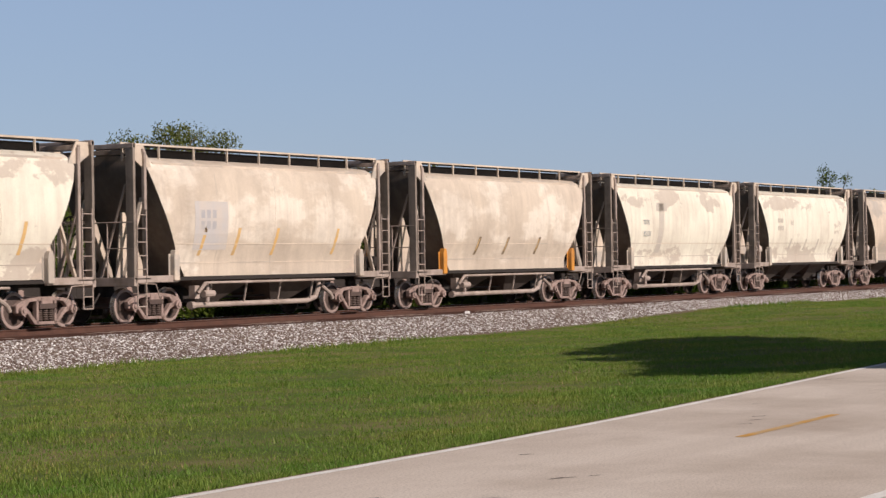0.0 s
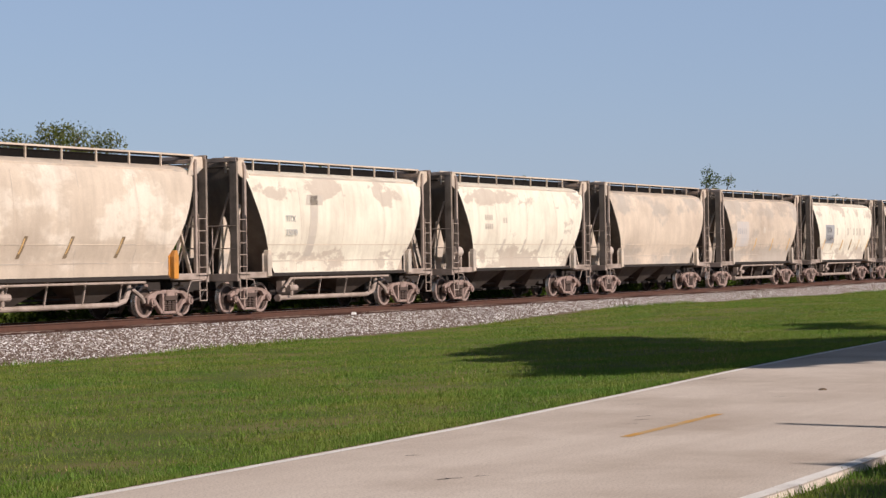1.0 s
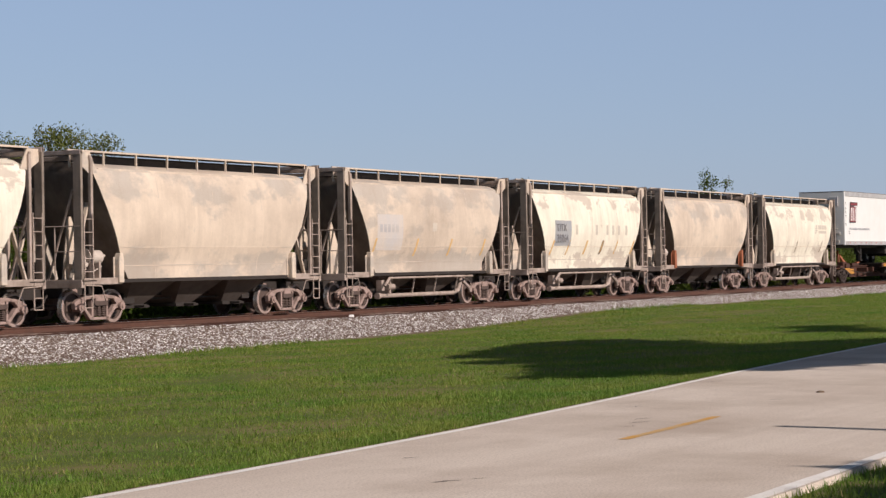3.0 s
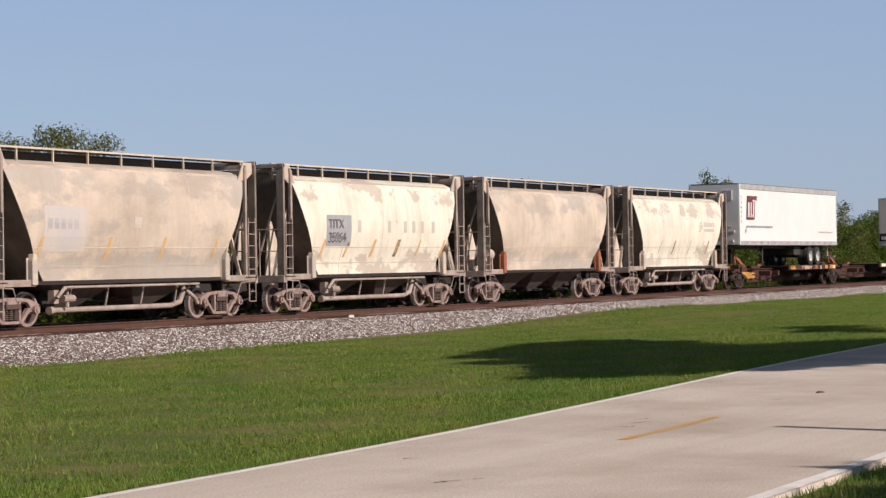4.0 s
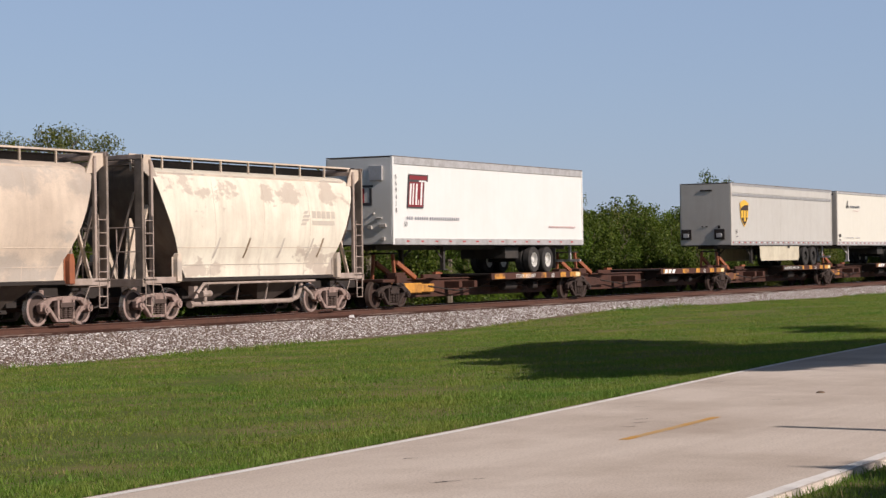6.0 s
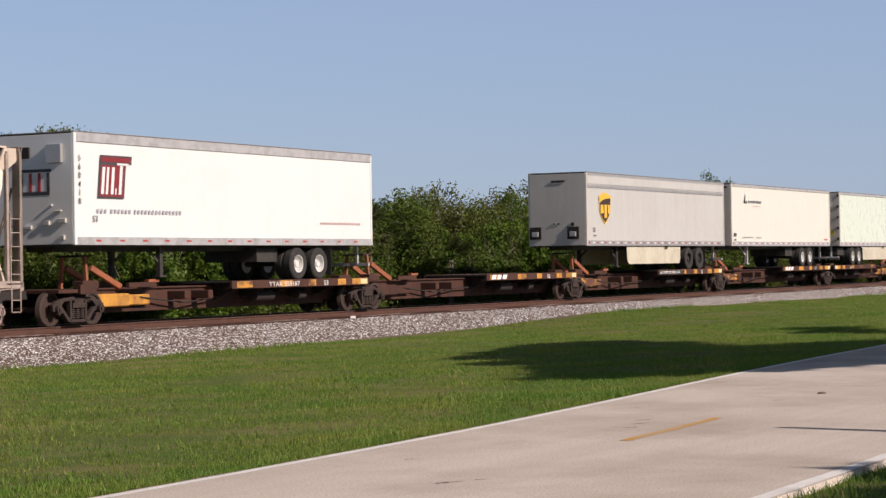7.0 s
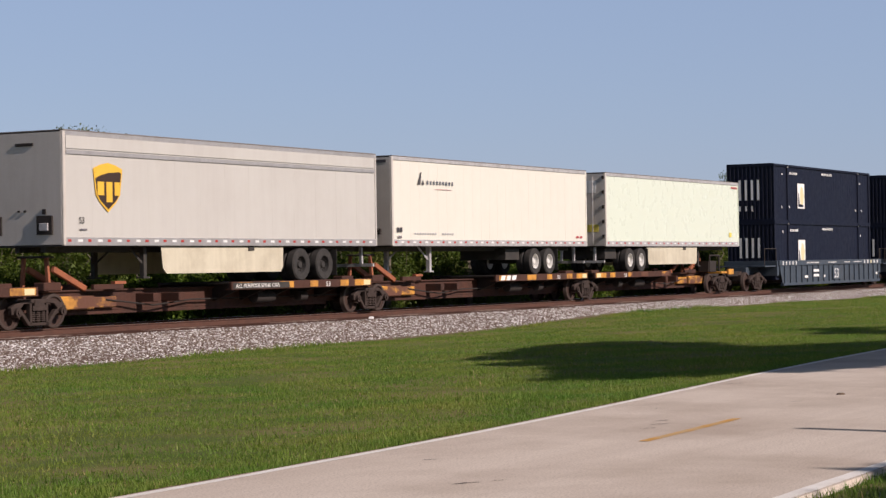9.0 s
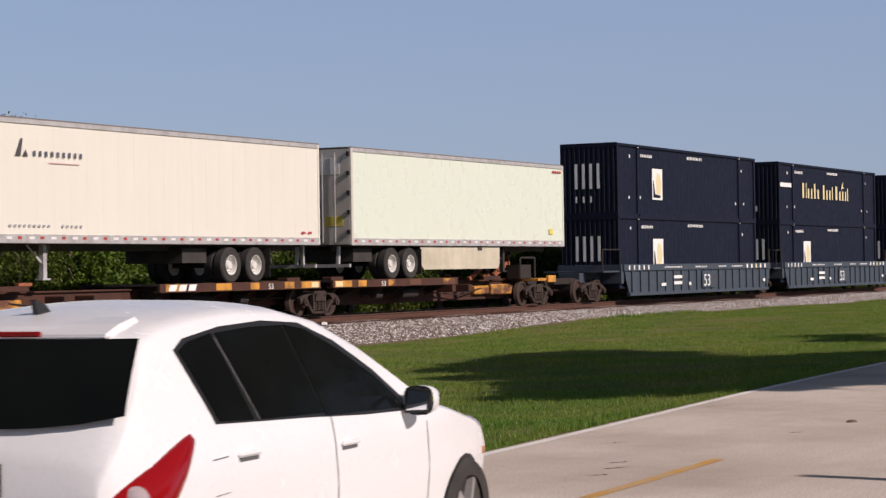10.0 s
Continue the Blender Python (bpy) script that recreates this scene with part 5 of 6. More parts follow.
for y0, y1, z0, z1, m in ((-0.55, 0.55, 4.12, 4.2, INK), (-0.5, -0.4, 3.6, 4.1, INK), (-0.2, -0.1, 3.6, 4.1, MARK_RED), (0.1, 0.2, 3.6, 4.1, MARK_RED), (0.4, 0.5, 3.6, 4.1, INK), (-0.5, 0.5, 3.5, 3.6, INK)):
    front_box(ACT, y0, y1, z0, z1, 0.004, m, "emblem_bar")

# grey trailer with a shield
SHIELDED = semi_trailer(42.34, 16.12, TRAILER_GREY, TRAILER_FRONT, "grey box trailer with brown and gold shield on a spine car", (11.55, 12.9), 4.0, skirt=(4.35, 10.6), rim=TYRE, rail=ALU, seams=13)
part("upper_band", Geo().box(0.12, 16.0, -1.318, -1.30, 4.55, 4.66), ALU, SHIELDED, "ribbed aluminium upper band", bevel=0.004)
part("upper_band", Geo().box(0.12, 16.0, -1.312, -1.29, 4.70, 5.05), TRAILER_GREY, SHIELDED)


def shield(x, z, w, h, n=8):
    pts = [(x, z + h * 0.88), (x + w * 0.25, z + h * 0.96), (x + w * 0.5, z + h), (x + w * 0.75, z + h * 0.96), (x + w, z + h * 0.88)]
    pts += [(x + w * (1 - 0.02 * i), z + h * (0.88 - 0.13 * i)) for i in range(1, 5)]
    pts += [(x + w * 0.78, z + h * 0.20), (x + w * 0.5, z), (x + w * 0.22, z + h * 0.20)]
    pts += [(x + w * (0.02 * i), z + h * (0.88 - 0.13 * i)) for i in range(4, 0, -1)]
    return pts


slab(SHIELDED, "shield_border", shield(1.24, 3.05, 1.26, 1.32), GOLD, -1.312, "golden shield border")
slab(SHIELDED, "shield_field", shield(1.30, 3.12, 1.14, 1.12), SHIELD_BROWN, -1.316, "dark brown shield field")
slab(SHIELDED, "shield_cap", [(1.30, 4.10), (1.5, 4.20), (1.87, 4.25), (2.25, 4.20), (2.44, 4.14), (1.85, 4.10), (1.5, 4.02), (1.30, 3.93)], GOLD, -1.320, "golden cap of the shield")
for pts in (rect(1.41, 1.69, 3.50, 3.86), rect(1.79, 2.05, 3.32, 3.86), rect(2.15, 2.37, 3.50, 3.86)):
    slab(SHIELDED, "shield_bar", pts, GOLD, -1.320)
words("53", 0.24, 0.62, -1.316, 2.74, INK, SHIELDED)
slab(SHIELDED, "lettering_bar", rect(0.66, 0.95, 2.56, 2.6), INK_SOFT, -1.316)
for y in (-0.95, 0.75):
    front_box(SHIELDED, y - 0.02, y + 0.5, 2.45, 2.95, 0.05, FRAME_DARK, "connection_box", "black connection box")
    front_box(SHIELDED, y + 0.1, y + 0.38, 2.55, 2.75, 0.09, ALU_WORN, "socket")
for y0, y1, z0, z1 in ((-0.35, 0.25, 4.78, 4.86), (-0.75, -0.62, 2.98, 3.12), (-0.1, 0.0, 3.05, 3.1), (0.12, 0.2, 3.05, 3.1)):
    front_box(SHIELDED, y0, y1, z0, z1, 0.03, FRAME_DARK, "number_bars")

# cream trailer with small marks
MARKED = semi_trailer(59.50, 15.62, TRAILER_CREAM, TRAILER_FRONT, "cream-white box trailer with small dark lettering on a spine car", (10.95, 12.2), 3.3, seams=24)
slab(MARKED, "emblem_bar", [(1.75, 4.25), (1.95, 4.25), (2.03, 4.68), (1.97, 4.68)], INK)
slab(MARKED, "emblem_bar", [(2.02, 4.25), (2.22, 4.25), (2.14, 4.42)], INK)
for i in range(9):
    slab(MARKED, "lettering_bar", rect(2.42 + 0.225 * i, 2.51 + 0.225 * i, 4.27, 4.40), PRINT_DARK)
slab(MARKED, "lettering_bar", rect(3.0, 4.2, 4.11, 4.13), PRINT_PINK)
for i in range(16):
    if i not in (9, 10):
        slab(MARKED, "lettering_bar", rect(1.5 + 0.18 * i, 1.58 + 0.18 * i, 2.55, 2.61), PRINT_GREY)
for i in range(2):
    slab(MARKED, "lettering_bar", rect(0.3 + 0.2 * i, 0.45 + 0.2 * i, 2.62, 2.78), INK)
    slab(MARKED, "mark_plate", rect(14.6 + 0.35 * i, 14.8 + 0.35 * i, 2.48, 2.55), MARK_RED)
slab(MARKED, "mark_plate", rect(0.35, 0.6, 2.42, 2.5), INK_SOFT)
for y0, y1, z0, z1 in ((-0.9, -0.3, 2.55, 2.75), (-0.2, 0.2, 2.45, 2.6)):
    front_box(MARKED, y0, y1, z0, z1, 0.1, FRAME_DARK, "air_connection")
front_box(MARKED, -1.1, -0.6, 4.95, 5.05, 0.01, INK, "number_bars")

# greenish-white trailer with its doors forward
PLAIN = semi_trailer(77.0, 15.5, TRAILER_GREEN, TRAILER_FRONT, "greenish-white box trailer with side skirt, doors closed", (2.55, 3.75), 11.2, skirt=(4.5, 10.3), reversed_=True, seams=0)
front_box(PLAIN, -0.9, 0.5, 4.35, 4.85, 0.004, TAPE_WHITE, "door_plate", "pale plate on the door")
front_box(PLAIN, -1.0, -0.35, 2.75, 3.05, 0.004, SIGN_YELLOW, "door_sign", "yellow sign on the door")
for y in (-1.22, 0.0):
    for z in (2.5, 3.1, 3.7, 4.3, 4.9):
        front_box(PLAIN, y - 0.05, y + 0.05, z, z + 0.14, 0.05, FRAME_DARK, "door_hinge")
for y in (-0.75, -0.3, 0.3, 0.75):
    part("lock_rod", Geo().rod((-0.06, y, 2.25), (-0.06, y, 5.0), 0.018, 6), ALU_WORN, PLAIN)
slab(PLAIN, "mark_plate", rect(14.2, 14.5, 2.6, 2.8), SIGN_YELLOW)
for i in range(4):
    slab(PLAIN, "lettering_bar", rect(14.55 + 0.2 * i, 14.68 + 0.2 * i, 4.86, 4.95), MARK_RED)


# ---- double-stack containers in well cars ----
def container(s0, z, label, name_bars, logo, level):
    c = thing("container", label, "container", "stacked containers")
    n, w, h = 16.15, 1.22, 2.892 if level == 0 else 2.9
    part("shell", Geo().box(0.06, n - 0.06, -w + 0.03, w - 0.03, 0.05, h - 0.02), NAVY, c, bevel=0.01)
    fold = [(0.05, -w + 0.04)]
    for i in range(11):          # corrugated end: one sheet folded into upright ribs
        y = -w + 0.16 + (2 * w - 0.32) * i / 10
        fold += [(0.05, y - 0.085), (0.0, y - 0.045), (0.0, y + 0.045), (0.05, y + 0.085)]
    fold.append((0.05, w - 0.04))
    g = Geo().sheet([[(x, y, 0.12) for x, y in fold], [(x, y, h - 0.1) for x, y in fold]])
    part("corrugated_end", g, NAVY, c, "dark corrugated end wall")
    g = Geo()
    for i in range(38):          # shallow corrugation of the long sides
        x = 0.35 + (n - 0.7) * (i + 0.5) / 38
        for s in (-1, 1):
            g.box(x - 0.13, x + 0.13, s * (w - 0.03) - 0.0025, s * (w - 0.03) + 0.0025, 0.2, h - 0.16)
    tagged(part("side_ribs", g, NAVY, c, "shallow pressed side ribs"), kind="stuff")
    for x in (0.0, 2.05, n - 2.05 - 0.16, n - 0.16):
        for s in (-1, 1):
            part("corner_post", Geo().box(x, x + 0.16, s * w - 0.04, s * w + 0.01, 0.0, h), NAVY, c, bevel=0.01)
            for zz in (0.0, h - 0.12):
                if x not in (0.0, n - 0.16):
                    part("corner_casting", Geo().box(x - 0.01, x + 0.17, s * w - 0.05, s * w + 0.016, zz, zz + 0.12), STENCIL if zz else NAVY, c, "pale worn casting", bevel=0.01)
    for s in (-1, 1):
        for zz in (0.0, h - 0.1):
            part("side_rail", Geo().box(0, n, s * w - 0.05, s * w + 0.006, zz, zz + 0.1), NAVY, c)
    for zz in (0.0, h - 0.14):
        part("end_rail", Geo().box(-0.01, 0.07, -w, w, zz, zz + 0.16), NAVY, c)
    y = -w - 0.012
    if logo:
        slab(c, "logo_panel", rect(3.65, 4.75, 0.72, 2.0), STENCIL, y, "white logo panel")
        slab(c, "logo_curve", [(4.1, 0.85), (4.55, 0.95), (4.65, 1.4), (4.5, 1.75), (4.2, 1.85), (4.05, 1.5)], STENCIL_YELLOW, y - 0.004)
        slab(c, "logo_bar", [(3.75, 0.8), (4.5, 0.8), (4.55, 0.9), (3.95, 0.95), (3.8, 1.5), (3.74, 1.5)], NAVY, y - 0.008)
    if name_bars:
        for i, (x, k, h2) in enumerate(((3.6, 0.42, 0.62), (4.15, 0.15, 0.62), (4.45, 0.36, 0.40), (4.95, 0.34, 0.40), (5.45, 0.38, 0.62), (6.0, 0.36, 0.40), (6.9, 0.42, 0.60), (7.45, 0.36, 0.40), (7.95, 0.34, 0.40),
                                        (8.4, 0.22, 0.55), (9.0, 0.5, 0.60), (9.65, 0.38, 0.40), (10.15, 0.36, 0.40), (10.65, 0.32, 0.40), (11.05, 0.22, 0.55))):
            slab(c, "name_bar", rect(x, x + k * 0.62, 1.25, 1.25 + h2 * 1.2), STENCIL_YELLOW, y, "cream name bar")
        slab(c, "name_star", [(10.1, 2.05), (10.35, 2.2), (10.3, 2.0), (10.5, 1.9), (10.2, 1.88), (10.0, 1.8), (10.05, 1.95)], STENCIL_YELLOW, y)
        slab(c, "name_bar", rect(0.25, 1.9, 1.72, 1.92), STENCIL, y)
    for x0, x1, zz in ((1.25, 1.5, 2.35), (2.45, 3.75, 2.42), (7.6, 9.4, 2.52), (1.15, 1.45, 0.7), (2.3, 2.55, 0.72), (13.5, 13.7, 0.7), (14.55, 14.8, 0.7), (14.3, 14.5, 2.2)):
        for k in range(max(1, int((x1 - x0) / 0.18))):
            slab(c, "stencil_bar", rect(x0 + 0.18 * k, x0 + 0.18 * k + 0.10, zz, zz + 0.12), STENCIL, y)
    if logo:
        for yy in (-0.42, -0.1, 0.22, 0.54):
            part("end_logo_bar", Geo().box(-0.009, -0.003, yy - 0.06, yy + 0.06, 1.1, 2.1), STENCIL, c, "broken white logo on the ribs")
    for yy in (-0.1, 0.22, 0.54):
        part("end_stencil", Geo().box(-0.009, -0.003, yy - 0.04, yy + 0.04, 0.55, 0.8), STENCIL, c)
    CARS.append((c, s0, z))


def well_car(s0):
    car = thing("well_car", "grey-blue double-stack well railcar with ribbed sides", "well car", "units of the well car")
    a, b = 0.15, 17.5
    for s in (-1, 1):
        y = s * 1.38
        side = part("well_side", Geo().extrude([(a, 1.45), (b, 1.45), (b - 0.25, 0.28), (a + 0.55, 0.28), (a + 0.2, 0.9)], y - 0.02, y + 0.02), WELL_BLUE, car, "ribbed well side wall")
        part("top_chord", Geo().box(a - 0.1, b, y - 0.09, y + 0.09, 1.20, 1.46), WELL_BLUE, car, bevel=0.01)
        part("bottom_chord", Geo().box(a + 0.5, b - 0.25, y - 0.08, y + 0.08, 0.20, 0.34), WELL_BLUE, car, bevel=0.01)
        for i in range(19):
            x = a + 0.75 + (b - a - 1.3) * i / 18
            part("rib", Geo().box(x - 0.04, x + 0.04, y + s * 0.0 - 0.085, y + 0.085, 0.3, 1.22), WELL_BLUE, side)
    part("well_floor", Geo().box(a + 0.6, b - 0.4, -1.3, 1.3, 0.36, 0.50), FRAME_DARK, car)
    for x0, x1 in ((-2.0, 0.2), (17.4, 19.0)):
        part("end_frame", Geo().box(x0, x1, -0.45, 0.45, 0.75, 1.15).box(x0 + 0.4 if x0 < 0 else x0, x1 if x0 < 0 else x1 - 0.5, -1.3, 1.3, 1.15, 1.22).box(-0.05 if x0 < 0 else 17.4, 0.2 if x0 < 0 else 17.6, -1.38, 1.38, 0.7, 1.45), WELL_BLUE, car, bevel=0.01)
        part("end_handrail", Geo().pipe([(x0 + 0.3, -1.3, 1.22), (x0 + 0.3, -1.3, 2.05), (x1 - 0.2, -1.3, 2.05), (x1 - 0.2, -1.3, 1.22)], 0.025, 6), FRAME_DARK, car)
    y = -1.38 - 0.094
    for i in range(5):
        slab(car, "stencil_bar", rect(0.5 + 0.5 * i, 0.62 + 0.5 * i, 1.24, 1.42), STENCIL, y)
        slab(car, "stencil_bar", rect(14.2 + 0.6 * i, 14.4 + 0.6 * i, 1.24, 1.42), STENCIL if i != 2 else STENCIL_YELLOW, y)
    for x0, x1 in ((4.3, 6.3), (7.8, 9.3), (10.6, 11.7), (12.3, 13.9)):
        for k in range(int((x1 - x0) / 0.2)):
            slab(car, "stencil_bar", rect(x0 + 0.2 * k, x0 + 0.2 * k + 0.12, 1.30, 1.36), STENCIL, y)
    for x0, x1, z0 in ((5.3, 6.2, 0.85), (5.3, 6.2, 0.6), (7.0, 7.25, 0.55), (3.9, 4.4, 0.55), (16.4, 16.7, 0.6)):
        slab(car, "stencil_bar", rect(x0, x1, z0, z0 + 0.13), STENCIL, y)
    part("number_panel", Geo().box(8.6, 10.3, y + 0.002, y + 0.012, 0.42, 1.15), WELL_BLUE, car)
    words("53", 0.72, 8.75, y - 0.002, 0.5, STENCIL, car, "lettering", 1.15)
    railway_truck(car, -2.1, True, 1.8)
    part("coupler", Geo().box(-3.6, -1.9, -0.12, 0.12, 0.72, 0.96), FRAME_DARK, car, bevel=0.02)
    CARS.append((car, s0))


for i in range(3):
    at = 97.75 + 19.55 * i
    well_car(at)
    container(at + 0.0, 0.50, "navy blue lower container set in a well car", False, True, 0)
    container(at + 0.0, 3.392, "navy blue upper container stacked on another" + (" with cream name bars" if i else " with white logo panel"), i > 0, i == 0, 1)

# ---- plants ----
def leaf_cloud(name, lumps, count, size, seed, flat=0.5, slim=0.45):
    """Leaves scattered through overlapping lumps (centre, radii), thicker towards their skins; each leaf a folded diamond."""
    rng = np.random.default_rng(seed)
    w = np.array([r[0] * r[1] + r[1] * r[2] + r[0] * r[2] for _, r in lumps])
    pick = rng.choice(len(lumps), count, p=w / w.sum())
    c = np.array([l[0] for l in lumps], float)[pick]
    r = np.array([l[1] for l in lumps], float)[pick]
    d = rng.normal(size=(count, 3))
    d /= np.linalg.norm(d, axis=1)[:, None]
    rad = 1 - 0.55 * rng.random(count) ** 1.7 + 0.16 * rng.random(count) ** 4
    p = c + d * r * rad[:, None]
    # leaves gather in sprays
    spray = rng.normal(size=(max(1, count // 9), 3)) * 0.16
    p += spray[rng.integers(0, len(spray), count)] * 0.5
    n = d + flat * np.array([0, 0, 1.0]) + 0.8 * rng.normal(size=(count, 3))
    n /= np.linalg.norm(n, axis=1)[:, None]
    t = np.cross(n, rng.normal(size=(count, 3)))
    t /= np.linalg.norm(t, axis=1)[:, None]
    b = np.cross(n, t)
    s = size * (0.6 + 0.8 * rng.random(count))[:, None]
    v = np.stack([p - t * s, p + b * s * slim, p + t * s - n * s * 0.25, p - b * s * slim], 1)
    keep = p[:, 2] > 0.02
    v = v[keep]
    return fast_mesh(name, v.reshape(-1, 3), np.arange(4 * len(v)).reshape(-1, 4))


def limb(g, a, b, r0, r1, rng, bend=0.12, n=4):
    """A tapered, slightly crooked branch."""
    a, b = Vector(a), Vector(b)
    pts = [a]
    for i in range(1, n + 1):
        q = a.lerp(b, i / n)
        if i < n:
            q += Vector([rng.uniform(-1, 1) for _ in range(3)]) * (b - a).length * bend
        pts.append(q)
    for i in range(n):
        g.rod(pts[i], pts[i + 1], r0 + (r1 - r0) * i / n, 6, r0 + (r1 - r0) * (i + 1) / n)
    return pts


def bush(seed, h, wide, leaves, size, leaf):
    rng = random.Random(seed)
    ob = thing("bush", "dense green roadside bush behind the railway track", "bush", "thicket behind the track")
    g = Geo()
    lumps = []
    for i in range(7):
        a, q = rng.uniform(0, 6.28), rng.uniform(0.1, 0.8) * wide
        top = (q * math.cos(a), q * math.sin(a) * 0.8, h * rng.uniform(0.45, 0.84))
        limb(g, (0.25 * math.cos(a), 0.25 * math.sin(a), 0), top, 0.06, 0.018, rng)
        k = rng.uniform(0.5, 0.8)
        lumps.append((top, (wide * 0.48 * k + 0.35, wide * 0.45 * k + 0.3, h * 0.24 * k + 0.25)))
        lumps.append(((top[0] * 1.15, top[1] * 1.1, top[2] * 0.5), (wide * 0.45, wide * 0.4, h * 0.28)))
    for i in range(6):               # loose shoots that break the outline
        a, q = rng.uniform(0, 6.28), rng.uniform(0.2, 0.9) * wide
        tip = (q * math.cos(a), q * math.sin(a), h * rng.uniform(0.85, 1.08))
        limb(g, (tip[0] * 0.6, tip[1] * 0.6, h * 0.5), tip, 0.022, 0.008, rng)
        lumps.append((tip, (0.28, 0.28, 0.34)))
    part("branchwork", g, BARK, ob)
    part("crown", leaf_cloud("crown", lumps, leaves, size, seed), leaf, ob)
    return ob


def tree(seed, h, spread, leaves, size, leaf, label, bare=0.0, stem=None, group="trees behind the track", dense=0):
    """Trunk, forked limbs, twigs and many small leaf sprays with gaps between."""
    rng = random.Random(seed)
    ob = thing("tree", label, "tree", group)
    g, lumps = Geo(), []
    fork = stem or h * 0.38
    limb(g, (0, 0, -0.1), (rng.uniform(-0.2, 0.2), 0, fork), 0.05 * h ** 0.6, 0.036 * h ** 0.6, rng, 0.05)
    limbs = Geo()
    for i in range(9):
        a = 6.283 * i / 9 + rng.uniform(-0.4, 0.4)
        q = spread * rng.uniform(0.35, 0.95)
        tip = Vector((q * math.cos(a), q * math.sin(a) * 0.8, h * rng.uniform(0.62, 0.95) - 0.22 * q))
        pts = limb(limbs, (0, 0, fork * rng.uniform(0.75, 1.0)), tip, 0.075, 0.025, rng)
        for j in range(5):
            base = pts[rng.randint(2, 4)]
            end = base + Vector((rng.uniform(-1, 1), rng.uniform(-1, 1), rng.uniform(-0.1, 1.1))) * spread * 0.33
            limb(limbs, base, end, 0.022, 0.006, rng, 0.15, 3)
            k = rng.uniform(0.5, 1.0) * spread * 0.20
            if rng.random() > bare:
                lumps.append((tuple(end), (k + 0.15, k + 0.15, k * 0.75 + 0.12)))
        lumps.append((tuple(tip), (spread * 0.2, spread * 0.2, spread * 0.16)))
    for i in range(dense):           # broad closed crown
        a, q = rng.uniform(0, 6.283), math.sqrt(rng.random()) * 0.86
        lumps.append(((spread * q * math.cos(a), spread * 0.56 * q * math.sin(a), h * 0.80 + rng.uniform(-0.7, 0.7)), (1.7, 1.4, 0.9)))
    part("trunk", g, BARK, ob)
    part("branchwork", limbs, BARK, ob)
    part("crown", leaf_cloud("crown", lumps, leaves, size, seed), leaf, ob)
    return ob


def fan_palm(x, y, z, h, seed):
    rng = random.Random(seed)
    ob = thing("palm", "grey-green fan palm with drooping dry fronds", "palm", "", "", pose(x, y, z))
    g = Geo()
    limb(g, (0, 0, -0.2), (0.1, 0, h - 0.7), 0.17, 0.14, rng, 0.01)
    part("trunk", g, BARK, ob)
    for i in range(26):
        a, lift = 2.4 * i + rng.uniform(-0.2, 0.2), rng.uniform(-0.9, 1.2)
        f = Geo()
        d = Vector((math.cos(a) * math.cos(lift), math.sin(a) * math.cos(lift), math.sin(lift)))
        c = Vector((0.1, 0, h - 0.65)) + d * 0.75
        f.bar(Vector((0.1, 0, h - 0.7)), c, 0.03, 0.015)
        side = d.cross(Vector((0, 0, 1))).normalized()
        for k in range(-7, 8):
            u = k / 7 * 1.35
            tip = c + (d * math.cos(u) + side * math.sin(u)) * rng.uniform(0.55, 0.75) + Vector((0, 0, -0.16 * abs(u)))
            q = (d * -math.sin(u) + side * math.cos(u)) * 0.035
            m = c.lerp(tip, 0.5)
            f.add([c, m + q, tip, m - q], [(0, 1, 2, 3)])
        part("frond", f, PALM, ob)
    return ob


def thicket():
    kinds = [bush(41, 4.6, 1.9, 9500, 0.085, LEAF), bush(42, 4.2, 1.7, 8500, 0.095, LEAF_BRIGHT), bush(43, 4.9, 1.8, 10500, 0.072, LEAF_OLIVE), bush(44, 3.9, 2.0, 9500, 0.085, LEAF)]
    rng = random.Random(9)
    first = set()
    for row, (y0, step, k0) in enumerate(((43.9, 2.15, 0.90), (46.0, 2.3, 1.02), (48.7, 2.6, 1.10))):
        x = 38.0 + row * 0.9
        while x < 195:
            i = rng.randrange(4)
            k = k0 * rng.uniform(0.86, 1.10) * (1.06 if x > 95 else 1.0)
            yy = y0 + rng.uniform(-0.5, 0.5) + (0.02 * (min(x, 150) - 80) if x > 80 else 0)
            m = pose(x, yy, -0.4, 0, 0, rng.uniform(0, 360)) @ Matrix.Diagonal((k, k, k * rng.uniform(0.9, 1.06), 1))
            if i in first:
                copy_thing(kinds[i], pose(0, 0, 0)).matrix_basis = m
            else:
                kinds[i].matrix_basis = m
                first.add(i)
            x += step * rng.uniform(0.8, 1.25)
    # low growth along the far foot of the bank
    low = bush(51, 1.25, 1.2, 2600, 0.07, LEAF)
    tagged(low, "low bright green weeds growing at the foot of the track bank", "weeds", "weeds along the track")
    low.name = "weeds"
    low.matrix_basis = pose(37, 40.3, -0.55)
    x = 38.0
    while x < 140:
        k = rng.uniform(0.2, 0.42)
        copy_thing(low, pose(0, 0, 0)).matrix_basis = pose(x, 40.3 + rng.uniform(-0.35, 0.5), -0.55, 0, 0, rng.uniform(0, 360)) @ Matrix.Diagonal((k, k, k * 1.05, 1))
        x += rng.uniform(0.8, 1.35)


